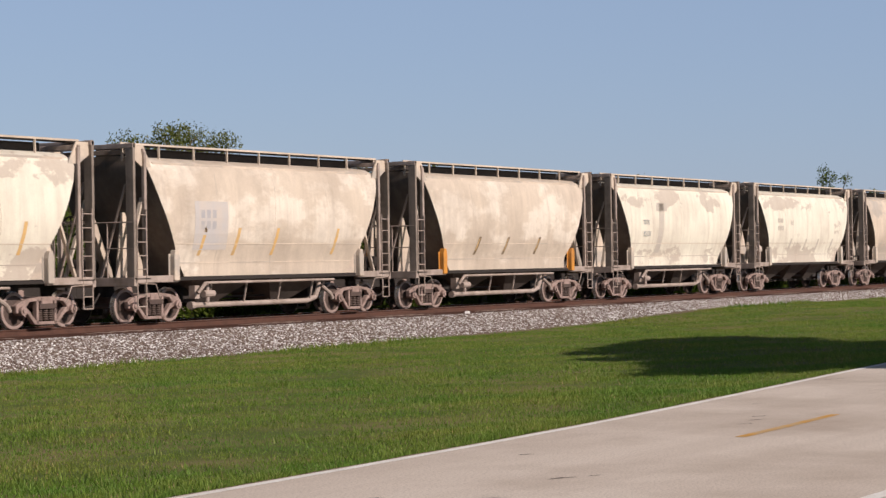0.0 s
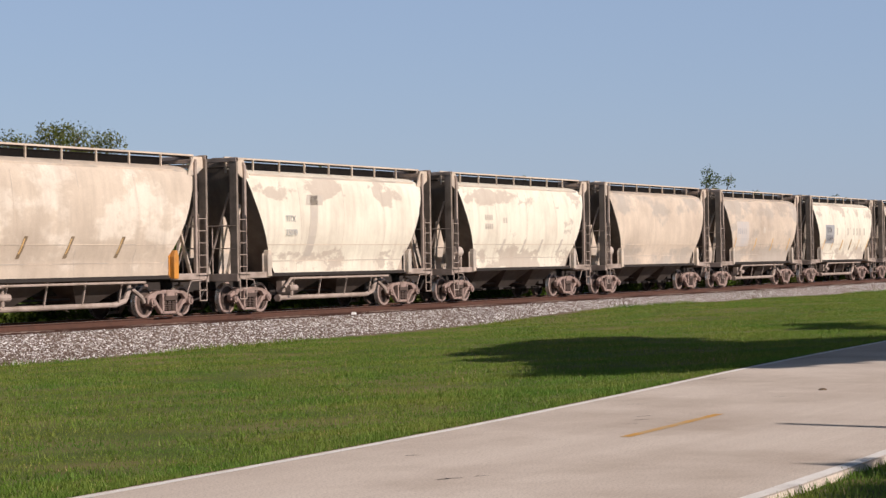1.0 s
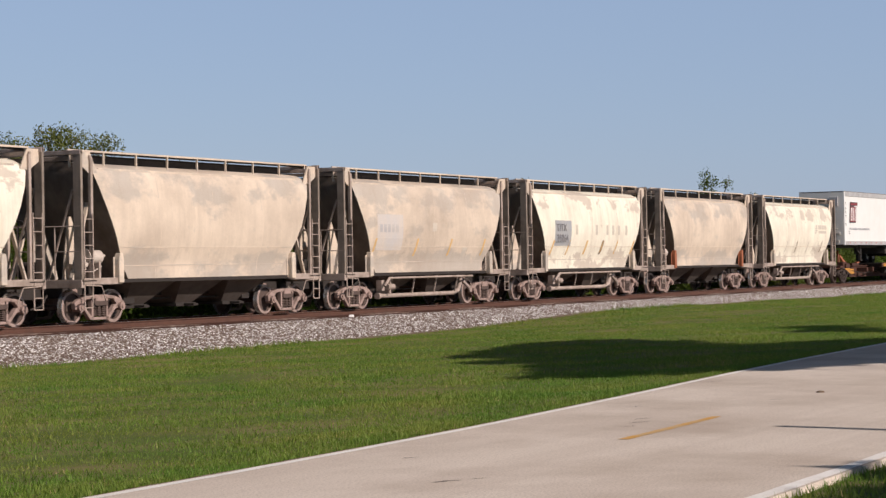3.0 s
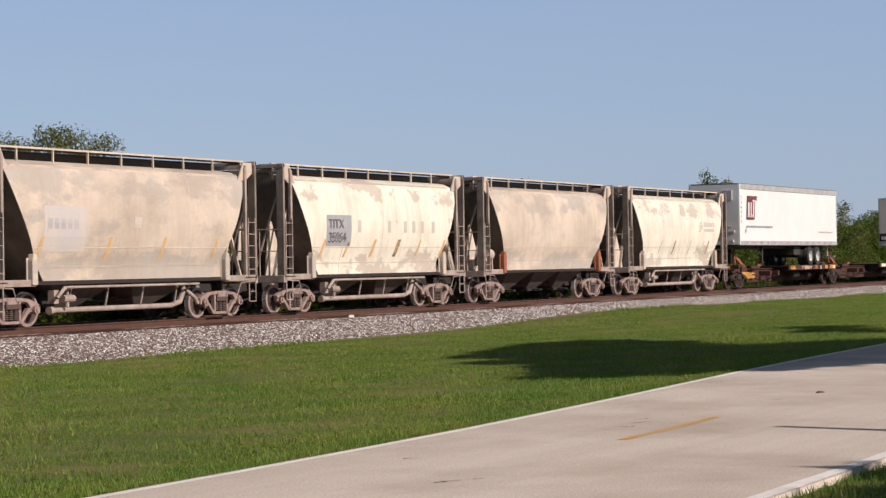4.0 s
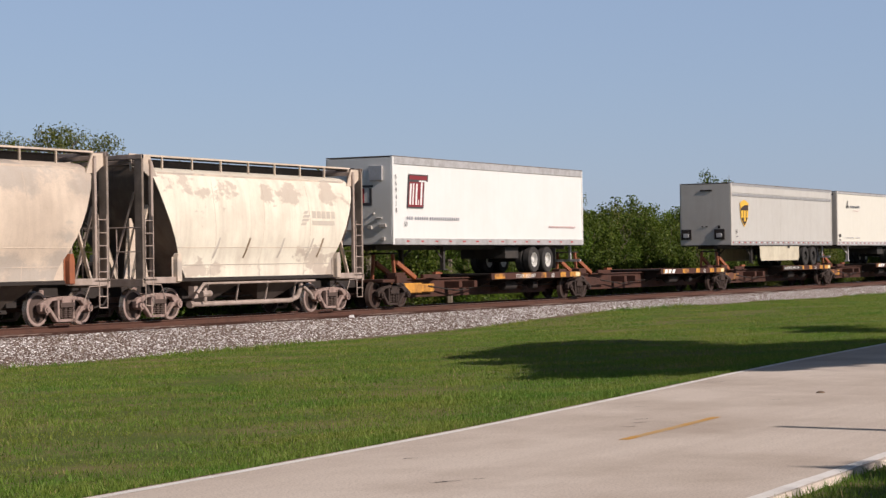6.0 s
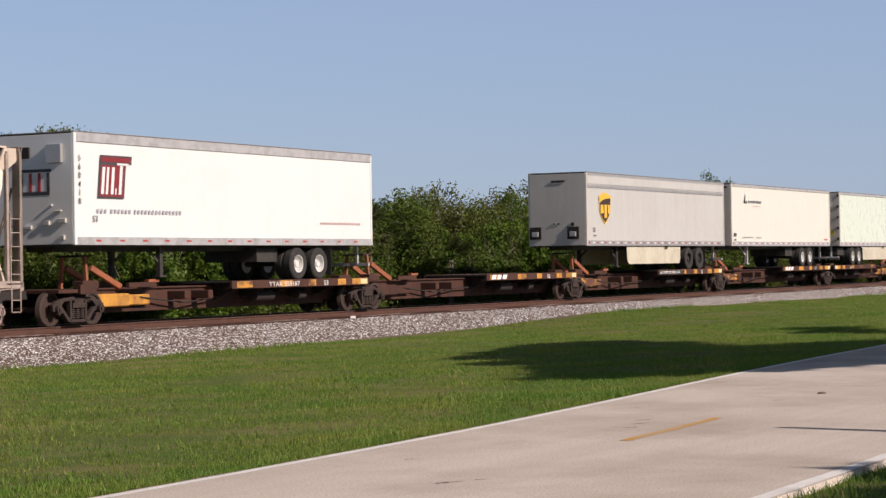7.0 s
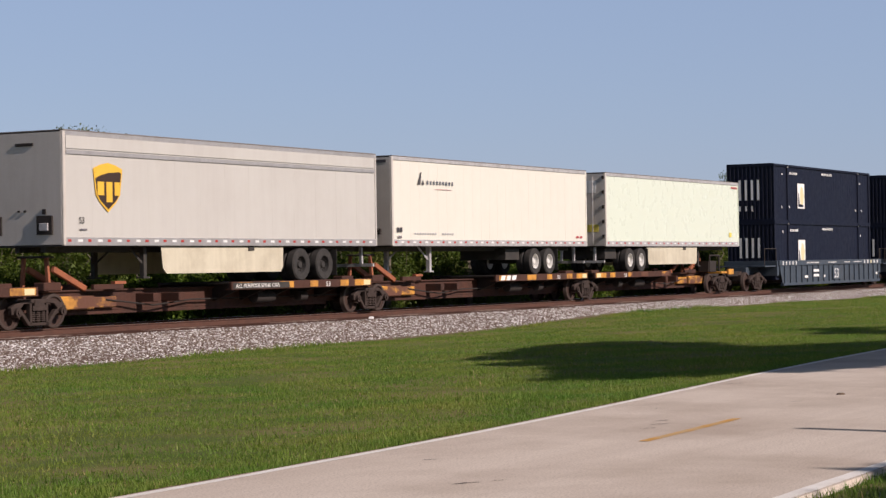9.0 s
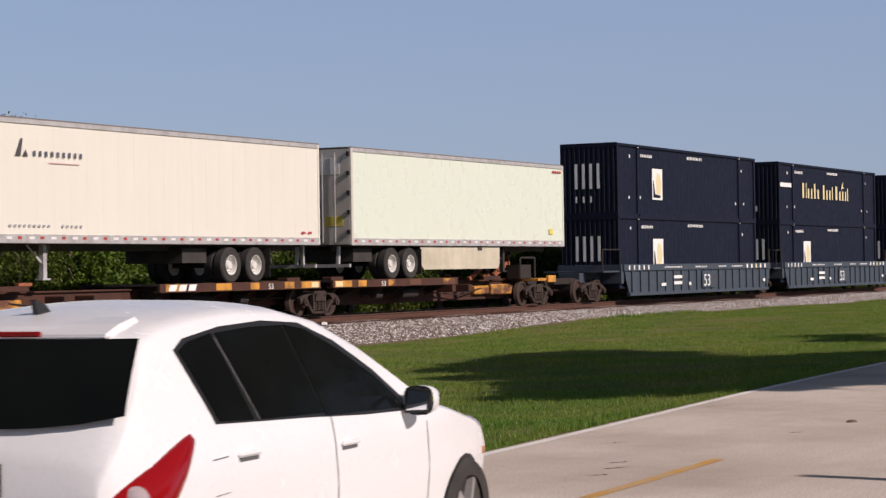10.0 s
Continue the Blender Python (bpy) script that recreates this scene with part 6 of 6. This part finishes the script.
thicket()
airy = "airy olive-green tree with thin branches above the thicket"
t1 = tree(61, 7.3, 2.3, 12000, 0.05, LEAF_OLIVE, airy, 0.4)
t1.matrix_basis = pose(55.3, 44.6, -0.1)
t2 = tree(62, 7.2, 2.2, 11000, 0.05, LEAF_OLIVE, airy, 0.42)
t2.matrix_basis = pose(58.3, 45.2, -0.1)
t3 = tree(63, 6.2, 1.9, 7000, 0.05, LEAF_OLIVE, "half-bare thin-twigged tree above the thicket", 0.5)
t3.matrix_basis = pose(61.6, 45.4, -0.4)
copy_thing(t3, pose(66.0, 44.8, -0.45, 0, 0, 140))
t6 = tree(66, 5.9, 2.1, 11000, 0.07, LEAF, "rounded leafy green tree rising out of the thicket", 0.05)
t6.matrix_basis = pose(60.6, 46.4, -0.35)
copy_thing(t6, pose(63.6, 46.2, -0.55, 0, 0, 110))
copy_thing(t6, pose(58.2, 46.8, 0.1, 0, 0, 250))
copy_thing(t6, pose(70.3, 46.6, -0.6, 0, 0, 30))
t4 = tree(64, 6.0, 1.5, 7000, 0.06, LEAF_BRIGHT, "small leafy green tree above the thicket", 0.1)
t4.matrix_basis = pose(77.4, 45.6, -0.4)
t5 = tree(65, 7.6, 1.9, 8000, 0.07, LEAF, "dark green tree standing out above the thicket", 0.15)
t5.matrix_basis = pose(121.0, 45.5, -0.4)
copy_thing(t4, pose(93.0, 46.0, -0.8, 0, 0, 70))
copy_thing(t4, pose(84.0, 46.5, -1.0, 0, 0, 200))
copy_thing(t2, pose(52.3, 47.5, -1.2, 0, 0, 100))
copy_thing(t1, pose(48.3, 46.5, -1.6, 0, 0, 220))
fan_palm(75.6, 43.6, -0.4, 4.3, 5)
fan_palm(88.8, 44.0, -0.4, 3.4, 6)
fan_palm(82.6, 43.4, -0.4, 3.0, 7)

# trees on the near side of the road, beyond the view: they shade the verge and the road
shade = "broad spreading shade tree on the near side of the road"
SUN_SLOPE = Vector((sun_way.x, sun_way.y)) / sun_way.z      # how far a crown stands from its shade, for each metre of height


def shade_tree(seed, root, shaded, height, leaves, size):
    """A spreading tree whose layered boughs shade given spots of the verge (x, y, reach)."""
    rng = random.Random(seed)
    ob = thing("tree", shade, "tree", "shade trees by the road", "", pose(*root, -0.05))
    trunk, limbs, lumps = Geo(), Geo(), []
    fork = Vector((0.2, 0.1, height * 0.5))
    limb(trunk, (0, 0, -0.2), fork, 0.34, 0.24, rng, 0.03)
    for x, y, reach in shaded:
        h = height + rng.uniform(-0.7, 0.9)
        at = Vector((x + SUN_SLOPE.x * h - root[0], y + SUN_SLOPE.y * h - root[1], h))
        limb(limbs, fork + Vector((0, 0, rng.uniform(-0.8, 0.2))), at, 0.11, 0.03, rng, 0.06)
        lumps.append((tuple(at), (reach, reach * 0.9, 0.42)))
        for i in range(3):           # loose sprays round the bough
            a = rng.uniform(0, 6.283)
            lumps.append(((at.x + reach * 0.95 * math.cos(a), at.y + reach * 0.8 * math.sin(a), h + rng.uniform(-0.2, 0.3)), (reach * 0.28, reach * 0.25, 0.2)))
    part("trunk", trunk, BARK, ob)
    part("branchwork", limbs, BARK, ob)
    part("crown", leaf_cloud("crown", lumps, leaves, size, seed), LEAF, ob)


shade_tree(71, (40.2, -0.6), ((30.3, 13.4, 0.9), (30.9, 12.2, 0.9), (31.2, 11.3, 0.8), (46.3, 20.3, 1.25), (44.3, 19.9, 1.4), (42.0, 19.3, 1.5), (39.7, 19.2, 0.75), (45.0, 18.6, 1.3), (42.2, 17.2, 1.7), (39.5, 17.3, 1.7), (36.6, 16.9, 1.2), (40.6, 15.0, 1.6),
                              (37.3, 15.0, 1.9), (34.3, 14.7, 1.4), (32.0, 13.7, 1.0), (41.6, 13.2, 1.9), (38.2, 12.2, 2.0), (34.8, 12.3, 1.9), (32.0, 12.2, 1.1), (32.4, 11.0, 0.9), (34.6, 10.2, 1.5),
                              (37.6, 9.6, 1.7), (41.0, 10.4, 2.0), (35.2, 8.8, 1.1)), 8.6, 52000, 0.27)
shade_tree(72, (57.0, 1.5), ((48.9, 13.7, 0.6), (50.2, 14.8, 0.6), (51.6, 15.7, 0.6), (53.2, 16.7, 0.6), (54.5, 17.5, 0.5)), 8.4, 6000, 0.22)
for seed, x, y, h, spread, n, stem, size, dense in ((73, 10.9, -3.75, 7.6, 1.1, 5500, 5.2, 0.11, 0), (75, 15.1, -9.8, 8.4, 2.4, 24000, 5.4, 0.2, 26), (74, 18.2, -13.3, 9.2, 4.2, 24000, 6.0, 0.2, 10),
                                                   (76, 26.4, -13.6, 9.0, 4.6, 16000, 6.0, 0.2, 8)):
    tree(seed, h, spread, n, size, LEAF, shade, 0.05, stem, "shade trees by the road", dense).matrix_basis = pose(x, y, -0.05)
post = thing("post", "slim grey metal post standing beside the road", "post", "", "", pose(19.6, -0.54, -0.05))
part("shaft", Geo().rod((0, 0, -0.3), (0, 0, 4.5), 0.19, 12, 0.08), ALU_WORN, post)
part("cap", Geo().rod((0, 0, 4.5), (0, 0, 4.54), 0.095, 10, 0.03), ALU_WORN, post)

# ---- white hatchback ----
CAR_WHITE = paint("glossy_white_car_paint", (0.80, 0.80, 0.81), 0.22, grime=(0.66, 0.66, 0.66), much=0.12, scale=0.7, bump=0.0, spec=0.6)
TINT = paint("dark_tinted_glass", (0.005, 0.006, 0.006), 0.12, grime=(0.012, 0.013, 0.012), much=0.3, bump=0.0, spec=0.06)
LENS_RED = plain("red_lamp_lens", (0.26, 0.006, 0.008), 0.12)
LENS_CLEAR = plain("clear_lamp_lens", (0.40, 0.33, 0.34), 0.1)
STRIP_GREY = plain("grey_strip", (0.16, 0.155, 0.15), 0.4)
TRIM_BLACK = plain("black_trim", (0.015, 0.015, 0.016), 0.45)
CHROME = plain("mirror_glass", (0.75, 0.76, 0.78), 0.04, 1.0)
SEAM = plain("panel_gap", (0.10, 0.10, 0.105), 0.6)
TOP_LINE = ((0.0, 0.62), (0.02, 0.88), (0.10, 1.00), (0.26, 1.18), (0.42, 1.345), (0.48, 1.39), (0.62, 1.43), (0.9, 1.465), (1.3, 1.487), (1.7, 1.478), (2.05, 1.42), (2.4, 1.29),
            (2.75, 1.12), (3.02, 0.985), (3.3, 0.93), (3.7, 0.85), (4.0, 0.75), (4.2, 0.62), (4.29, 0.5))


def car_top(x):
    return float(np.interp(x, [a for a, _ in TOP_LINE], [b for _, b in TOP_LINE]))


def car_plan(x):
    return 0.848 * float(np.interp(x, (0.0, 0.06, 0.25, 0.7, 1.5, 2.6, 3.3, 3.8, 4.1, 4.29), (0.80, 0.88, 0.945, 0.985, 1.0, 1.0, 0.985, 0.93, 0.82, 0.66)))


def car_half(x, z):
    """Half width at a place and height: swelling below the belt line, leaning in above it."""
    k = float(np.interp(z, (0.2, 0.35, 0.6, 0.85, 0.95, 1.1, 1.3, 1.5), (0.90, 0.965, 1.0, 0.985, 0.955, 0.885, 0.785, 0.68)))
    return car_plan(x) * k


def car_section(x):
    top, low = car_top(x), 0.24 + 0.06 * (x < 0.15) + 0.06 * (x > 4.1)
    edge = top - min(0.075, 0.22 * (top - low))
    pts = [(car_half(x, low + (edge - low) * i / 12), low + (edge - low) * i / 12) for i in range(13)]
    ye = pts[-1][0]
    pts += [(ye * math.cos(a), edge + (top - edge) * math.sin(a)) for a in [math.pi / 2 * k / 6 for k in range(1, 7)]]
    return pts


def car_body():
    xs = sorted({round(a, 3) for a, _ in TOP_LINE} | {0.05, 0.15, 0.31, 0.5, 0.75, 1.1, 1.5, 1.9, 2.2, 2.6, 2.9, 3.15, 3.5, 3.85, 4.1, 4.25})
    g = Geo()
    for s in (-1, 1):
        g.sheet([[(x, s * y, z) for y, z in car_section(x)] for x in xs])
    for x in (xs[0], xs[-1]):
        g.sheet([[(x, s * y, z) for s in (-1, 1)] for y, z in car_section(x)])
    g.sheet([[(x, s * car_section(x)[0][0], car_section(x)[0][1]) for s in (-1, 1)] for x in xs])
    return g


def draped(pts, side, lift):
    """A panel lying on the car's flank: outline in x and z, filled from its middle in rings."""
    cx, cz = sum(p[0] for p in pts) / len(pts), sum(p[1] for p in pts) / len(pts)
    fine = []
    for (a, b), (c, d) in zip(pts, pts[1:] + pts[:1]):
        fine += [(a + (c - a) * k / 4, b + (d - b) * k / 4) for k in range(4)]
    rows = []
    for r in (0.02, 0.35, 0.7, 1.0):
        ring = [(cx + (a - cx) * r, cz + (b - cz) * r) for a, b in fine]
        rows.append([(x, side * (car_half(x, z) + lift), z) for x, z in ring + ring[:1]])
    rows.append([(p[0], p[1] - side * (lift + 0.01), p[2]) for p in rows[-1]])
    return Geo().sheet(rows)


def hatchback():
    car = thing("car", "white compact hatchback driving along the road, windows darkly tinted", "car")
    body = part("body", car_body(), CAR_WHITE, car, "glossy white body shell", smooth=32, close=True)
    glass = [(0.66, 1.285), (0.76, 1.33), (1.1, 1.37), (1.5, 1.385), (1.85, 1.365), (2.15, 1.27), (2.45, 1.12), (2.78, 0.90), (2.2, 0.915), (1.6, 0.945), (0.78, 0.975)]
    for s in (-1, 1):
        part("window_surround", draped(glass, s, 0.004), TRIM_BLACK, car, "black window surround")
        quarter = [(0.69, 1.28), (0.78, 1.315), (1.0, 1.345), (1.10, 0.972), (0.81, 0.985)]
        rear = [(1.04, 1.345), (1.35, 1.36), (1.67, 1.36), (1.76, 0.955), (1.14, 0.97)]
        front = [(1.69, 1.36), (1.88, 1.335), (2.14, 1.235), (2.44, 1.085), (2.69, 0.92), (1.78, 0.943)]
        for name, pts in (("quarter_window", quarter), ("rear_window", rear), ("front_window", front)):
            part(name, draped(pts, s, 0.010), TINT, car, "dark tinted side glass")
        part("pillar_strip", Geo().sheet([[(1.005 + 0.13 * k / 4 + d, s * (car_half(1.1, 1.325 - 0.36 * k / 4) + 0.014), 1.325 - 0.36 * k / 4) for d in (0, 0.007)] for k in range(5)]), STRIP_GREY, car)
        # panel gaps, handles, arches
        for x in (1.83, 2.93):
            part("door_gap", Geo().sheet([[(x + d + 0.04 * (0.95 - z), s * (car_half(x, z) + 0.002), z) for d in (-0.004, 0.004)] for z in [0.34 + 0.61 * k / 8 for k in range(9)]]), SEAM, car)
        for x, zh in ((0.90, 0.835), (1.89, 0.80)):
            part("door_handle", Geo().box(x, x + 0.19, s * (car_half(x, zh)) - 0.02, s * (car_half(x, zh)) + 0.018, zh - 0.012, zh + 0.012), CAR_WHITE, car, bevel=0.01)
            part("handle_recess", draped([(x + 0.01, zh - 0.03), (x + 0.18, zh - 0.03), (x + 0.18, zh - 0.012), (x + 0.01, zh - 0.012)], s, 0.002), SEAM, car)
        for x in (0.80, 3.50):
            arch = [(x + 0.345 * math.cos(a), 0.27 + 0.345 * math.sin(a)) for a in [math.pi * k / 12 for k in range(13)]]
            part("wheel_arch", draped(arch, s, 0.003), TRIM_BLACK, car, "dark wheel arch")
        part("rocker_trim", draped([(1.15, 0.25), (3.05, 0.25), (3.05, 0.30), (1.15, 0.30)], s, 0.006), TRIM_BLACK, car)
        mirror = part("door_mirror", mirror_shell(2.71, s), CAR_WHITE, car, "white door mirror", smooth=True)
        part("mirror_glass", Geo().extrude([(s * (0.855), 0.905), (s * 0.965, 0.91), (s * 0.972, 0.995), (s * 0.868, 1.005)], 2.618, 2.622, "x"), CHROME, mirror)
        part("mirror_frame", Geo().extrude([(s * (0.842), 0.892), (s * 0.978, 0.897), (s * 0.986, 1.008), (s * 0.855, 1.018)], 2.624, 2.64, "x"), TRIM_BLACK, mirror)
        if s < 0:
            for pts in ([(0.70, 0.834), (0.82, 0.839), (0.82, 0.836), (0.70, 0.831)], [(0.70, 0.685), (0.82, 0.69), (0.82, 0.687), (0.70, 0.682)]):
                part("fuel_flap_gap", draped(pts, s, 0.002), SEAM, car)
        # lamps
        lamp = part("tail_lamp", lamp_shell(s), LENS_RED, car, "red swept-back tail lamp", smooth=True)
        part("reversing_lens", bulb(0.06, s * 0.74, 0.635, 0.065, 0.06, 0.065, 0), LENS_CLEAR, lamp)
        part("indicator_lens", bulb(0.15, s * 0.775, 0.725, 0.06, 0.06, 0.06, 0), LENS_CLEAR, lamp)
        part("headlamp", bulb(3.93, s * 0.63, 0.70, 0.24, 0.11, 0.085, s * -18), LENS_CLEAR, car, "clear swept headlamp", smooth=True)
        part("side_marker", draped([(3.88, 0.58), (4.02, 0.57), (4.02, 0.61), (3.88, 0.62)], s, 0.006), plain("amber_lens", (0.6, 0.2, 0.03), 0.2), car)
    # hatch: window, spoiler with brake lamp, aerial, bumper
    hatch = []
    for k in range(7):
        z = 0.985 + 0.345 * k / 6
        x = float(np.interp(z, [b for a, b in TOP_LINE[:6]], [a for a, b in TOP_LINE[:6]]))
        w = 0.74 - 0.12 * k / 6
        hatch.append([(x - 0.022 + 0.075 * (abs(j) / 4) ** 3, w * j / 4, z + 0.012 + 0.055 * (abs(j) / 4) ** 3 * (1 - k / 6)) for j in range(-4, 5)])
    part("hatch_window", Geo().sheet(hatch), TINT, car, "dark tinted rear window", smooth=True)
    part("spoiler", Geo().extrude([(0.405, 1.356), (0.52, 1.398), (0.66, 1.428), (0.66, 1.39), (0.43, 1.332)], -0.50, 0.50), CAR_WHITE, car, bevel=0.012)
    part("brake_lamp", Geo().box(0.375, 0.40, -0.2, 0.2, 1.35, 1.373), LENS_RED, car, "high red brake lamp", bevel=0.005)
    part("aerial", Geo().extrude([(0.66, 1.43), (0.76, 1.44), (0.72, 1.475), (0.64, 1.50), (0.635, 1.495)], -0.012, 0.012), TRIM_BLACK, car)
    part("rear_bumper", Geo().extrude([(-0.03, 0.36), (-0.06, 0.46), (-0.05, 0.58), (0.03, 0.62), (0.12, 0.6), (0.12, 0.34)], -0.72, 0.72), CAR_WHITE, car, bevel=0.03)
    part("plate_recess", Geo().box(-0.012, 0.01, -0.26, 0.26, 0.74, 0.87), TRIM_BLACK, car)
    part("windscreen", Geo().sheet([[(x, car_half(x, car_top(x)) * 0.86 * j / 4, car_top(x) + 0.006 - 0.02 * (abs(j) / 4) ** 2) for j in range(-4, 5)] for x in (2.02, 2.2, 2.4, 2.6, 2.8, 2.96)]), TINT, car, "windscreen", smooth=True)
    for x in (0.80, 3.50):
        for s in (-1, 1):
            g = Geo().lathe([(-0.09, 0.20), (-0.095, 0.27), (-0.06, 0.30), (0.06, 0.30), (0.095, 0.27), (0.09, 0.20)], 28)
            wheel = part("wheel", g, TYRE, car, "car wheel with black tyre", smooth=True)
            r = Geo().lathe([(-0.07, 0.205), (-0.03, 0.2), (-0.025, 0.18), (0.02, 0.05), (0.02, 0.0)], 24)
            for i in range(5):
                a = 2 * math.pi * i / 5
                r.bar((0.03 * math.cos(a), -0.06, 0.03 * math.sin(a)), (0.195 * math.cos(a), -0.055, 0.195 * math.sin(a)), 0.055, 0.03)
            part("rim", r, ALU, wheel, "five-spoke alloy rim")
            wheel.matrix_basis = pose(x, s * 0.752, 0.30) @ (Matrix.Rotation(math.pi, 4, "Z") if s > 0 else Matrix.Identity(4))
            CAR_WHEELS.append((wheel, s))
    return car


CAR_WHEELS = []


def bulb(x, y, z, a, b, c, turn):
    """A smooth ellipsoid lens."""
    g = Geo()
    m = pose(x, y, z, 0, 0, turn)
    g.sheet([[tuple(m @ Vector((a * math.cos(u) * math.cos(v), b * math.cos(u) * math.sin(v), c * math.sin(u)))) for v in [2 * math.pi * k / 16 for k in range(17)]]
             for u in [math.pi * (i / 8 - 0.5) for i in range(9)]])
    return g


def lamp_shell(s):
    """Leaf-shaped swelling lens along the rear corner, from the bumper up to a point on the flank."""
    a, b = Vector((0.0, s * 0.675, 0.575)), Vector((0.60, s * 0.795, 0.955))
    along = (b - a).normalized()
    out = Vector((-0.50, s * 0.86, 0.12))
    out = (out - along * out.dot(along)).normalized()
    across = along.cross(out)
    rows = []
    for k in range(17):
        u = k / 16
        w = 0.158 * min(1.0, (u + 0.12) / 0.4) ** 0.5 * (1 - u) ** 0.72 + 0.002
        c = a.lerp(b, u)
        c.y = s * (car_half(c.x, c.z) + 0.004 - 0.03 * (u == 1))
        rows.append([tuple(c + across * w * math.cos(v) + out * min(0.055, w * 0.6) * math.sin(v)) for v in [2 * math.pi * q / 20 for q in range(21)]])
    return Geo().sheet(rows)


def mirror_shell(x, s):
    g = Geo()
    rows = []
    for i in range(7):
        u = i / 6
        k = math.sqrt(max(0.0, 1 - (u * 0.98) ** 2.4))
        rows.append([(x - 0.075 + 0.17 * u, s * (0.915 + 0.082 * k * math.copysign(abs(math.cos(v)) ** 0.7, math.cos(v))), 0.955 + 0.074 * k * math.copysign(abs(math.sin(v)) ** 0.7, math.sin(v)))
                     for v in [2 * math.pi * j / 16 for j in range(17)]])
    g.sheet(rows)
    g.box(x - 0.03, x + 0.05, min(s * 0.78, s * 0.88), max(s * 0.78, s * 0.88), 0.90, 0.935)
    return g


CAR = hatchback()


# ---- motion ----
def motions():
    for ob, s, *lift in CARS:
        z = RAIL_Z + (lift[0] if lift else 0.0)
        walk(ob, [(t, pose(s - SPEED * (t - 9.0), TRACK_Y, z)) for t in (0.0, 5.0, 10.0)])
    turn = math.degrees(SPEED / 0.457 / FPS)
    rolled = [(k / FPS, Matrix.Rotation(-radians(turn * k), 4, "Y")) for k in range(0, 301)]
    for w in WHEELSETS:
        at = Matrix.Translation(w.location)
        walk(w, [(t, at @ m) for t, m in rolled])
    # the hatchback comes up from behind and passes on the near lane (rows give its rear end)
    rows = ((0.0, -199.5, 6.75, 0.0), (8.0, -32.0, 6.75, 0.0), (9.0, -11.0, 6.75, 0.0), (9.5, -0.9, 6.75, 1.5), (9.7, 2.9, 6.75, 4.0), (9.8, 5.066, 6.753, 5.0), (9.9, 8.1, 7.05, 5.3), (10.0, 11.58, 7.49, 5.8))
    walk(CAR, [(t, pose(x, y, 0.0, 0, 0, turn_)) for t, x, y, turn_ in rows])
    for w, s in CAR_WHEELS:      # five spokes: a fifth of a turn looks the same
        at = w.matrix_basis.copy()
        walk(w, [(k / FPS, Matrix.Translation(at.translation) @ Matrix.Rotation(radians(61.7 * k), 4, "Y") @ at.to_3x3().to_4x4()) for k in range(0, 301)])


motions()
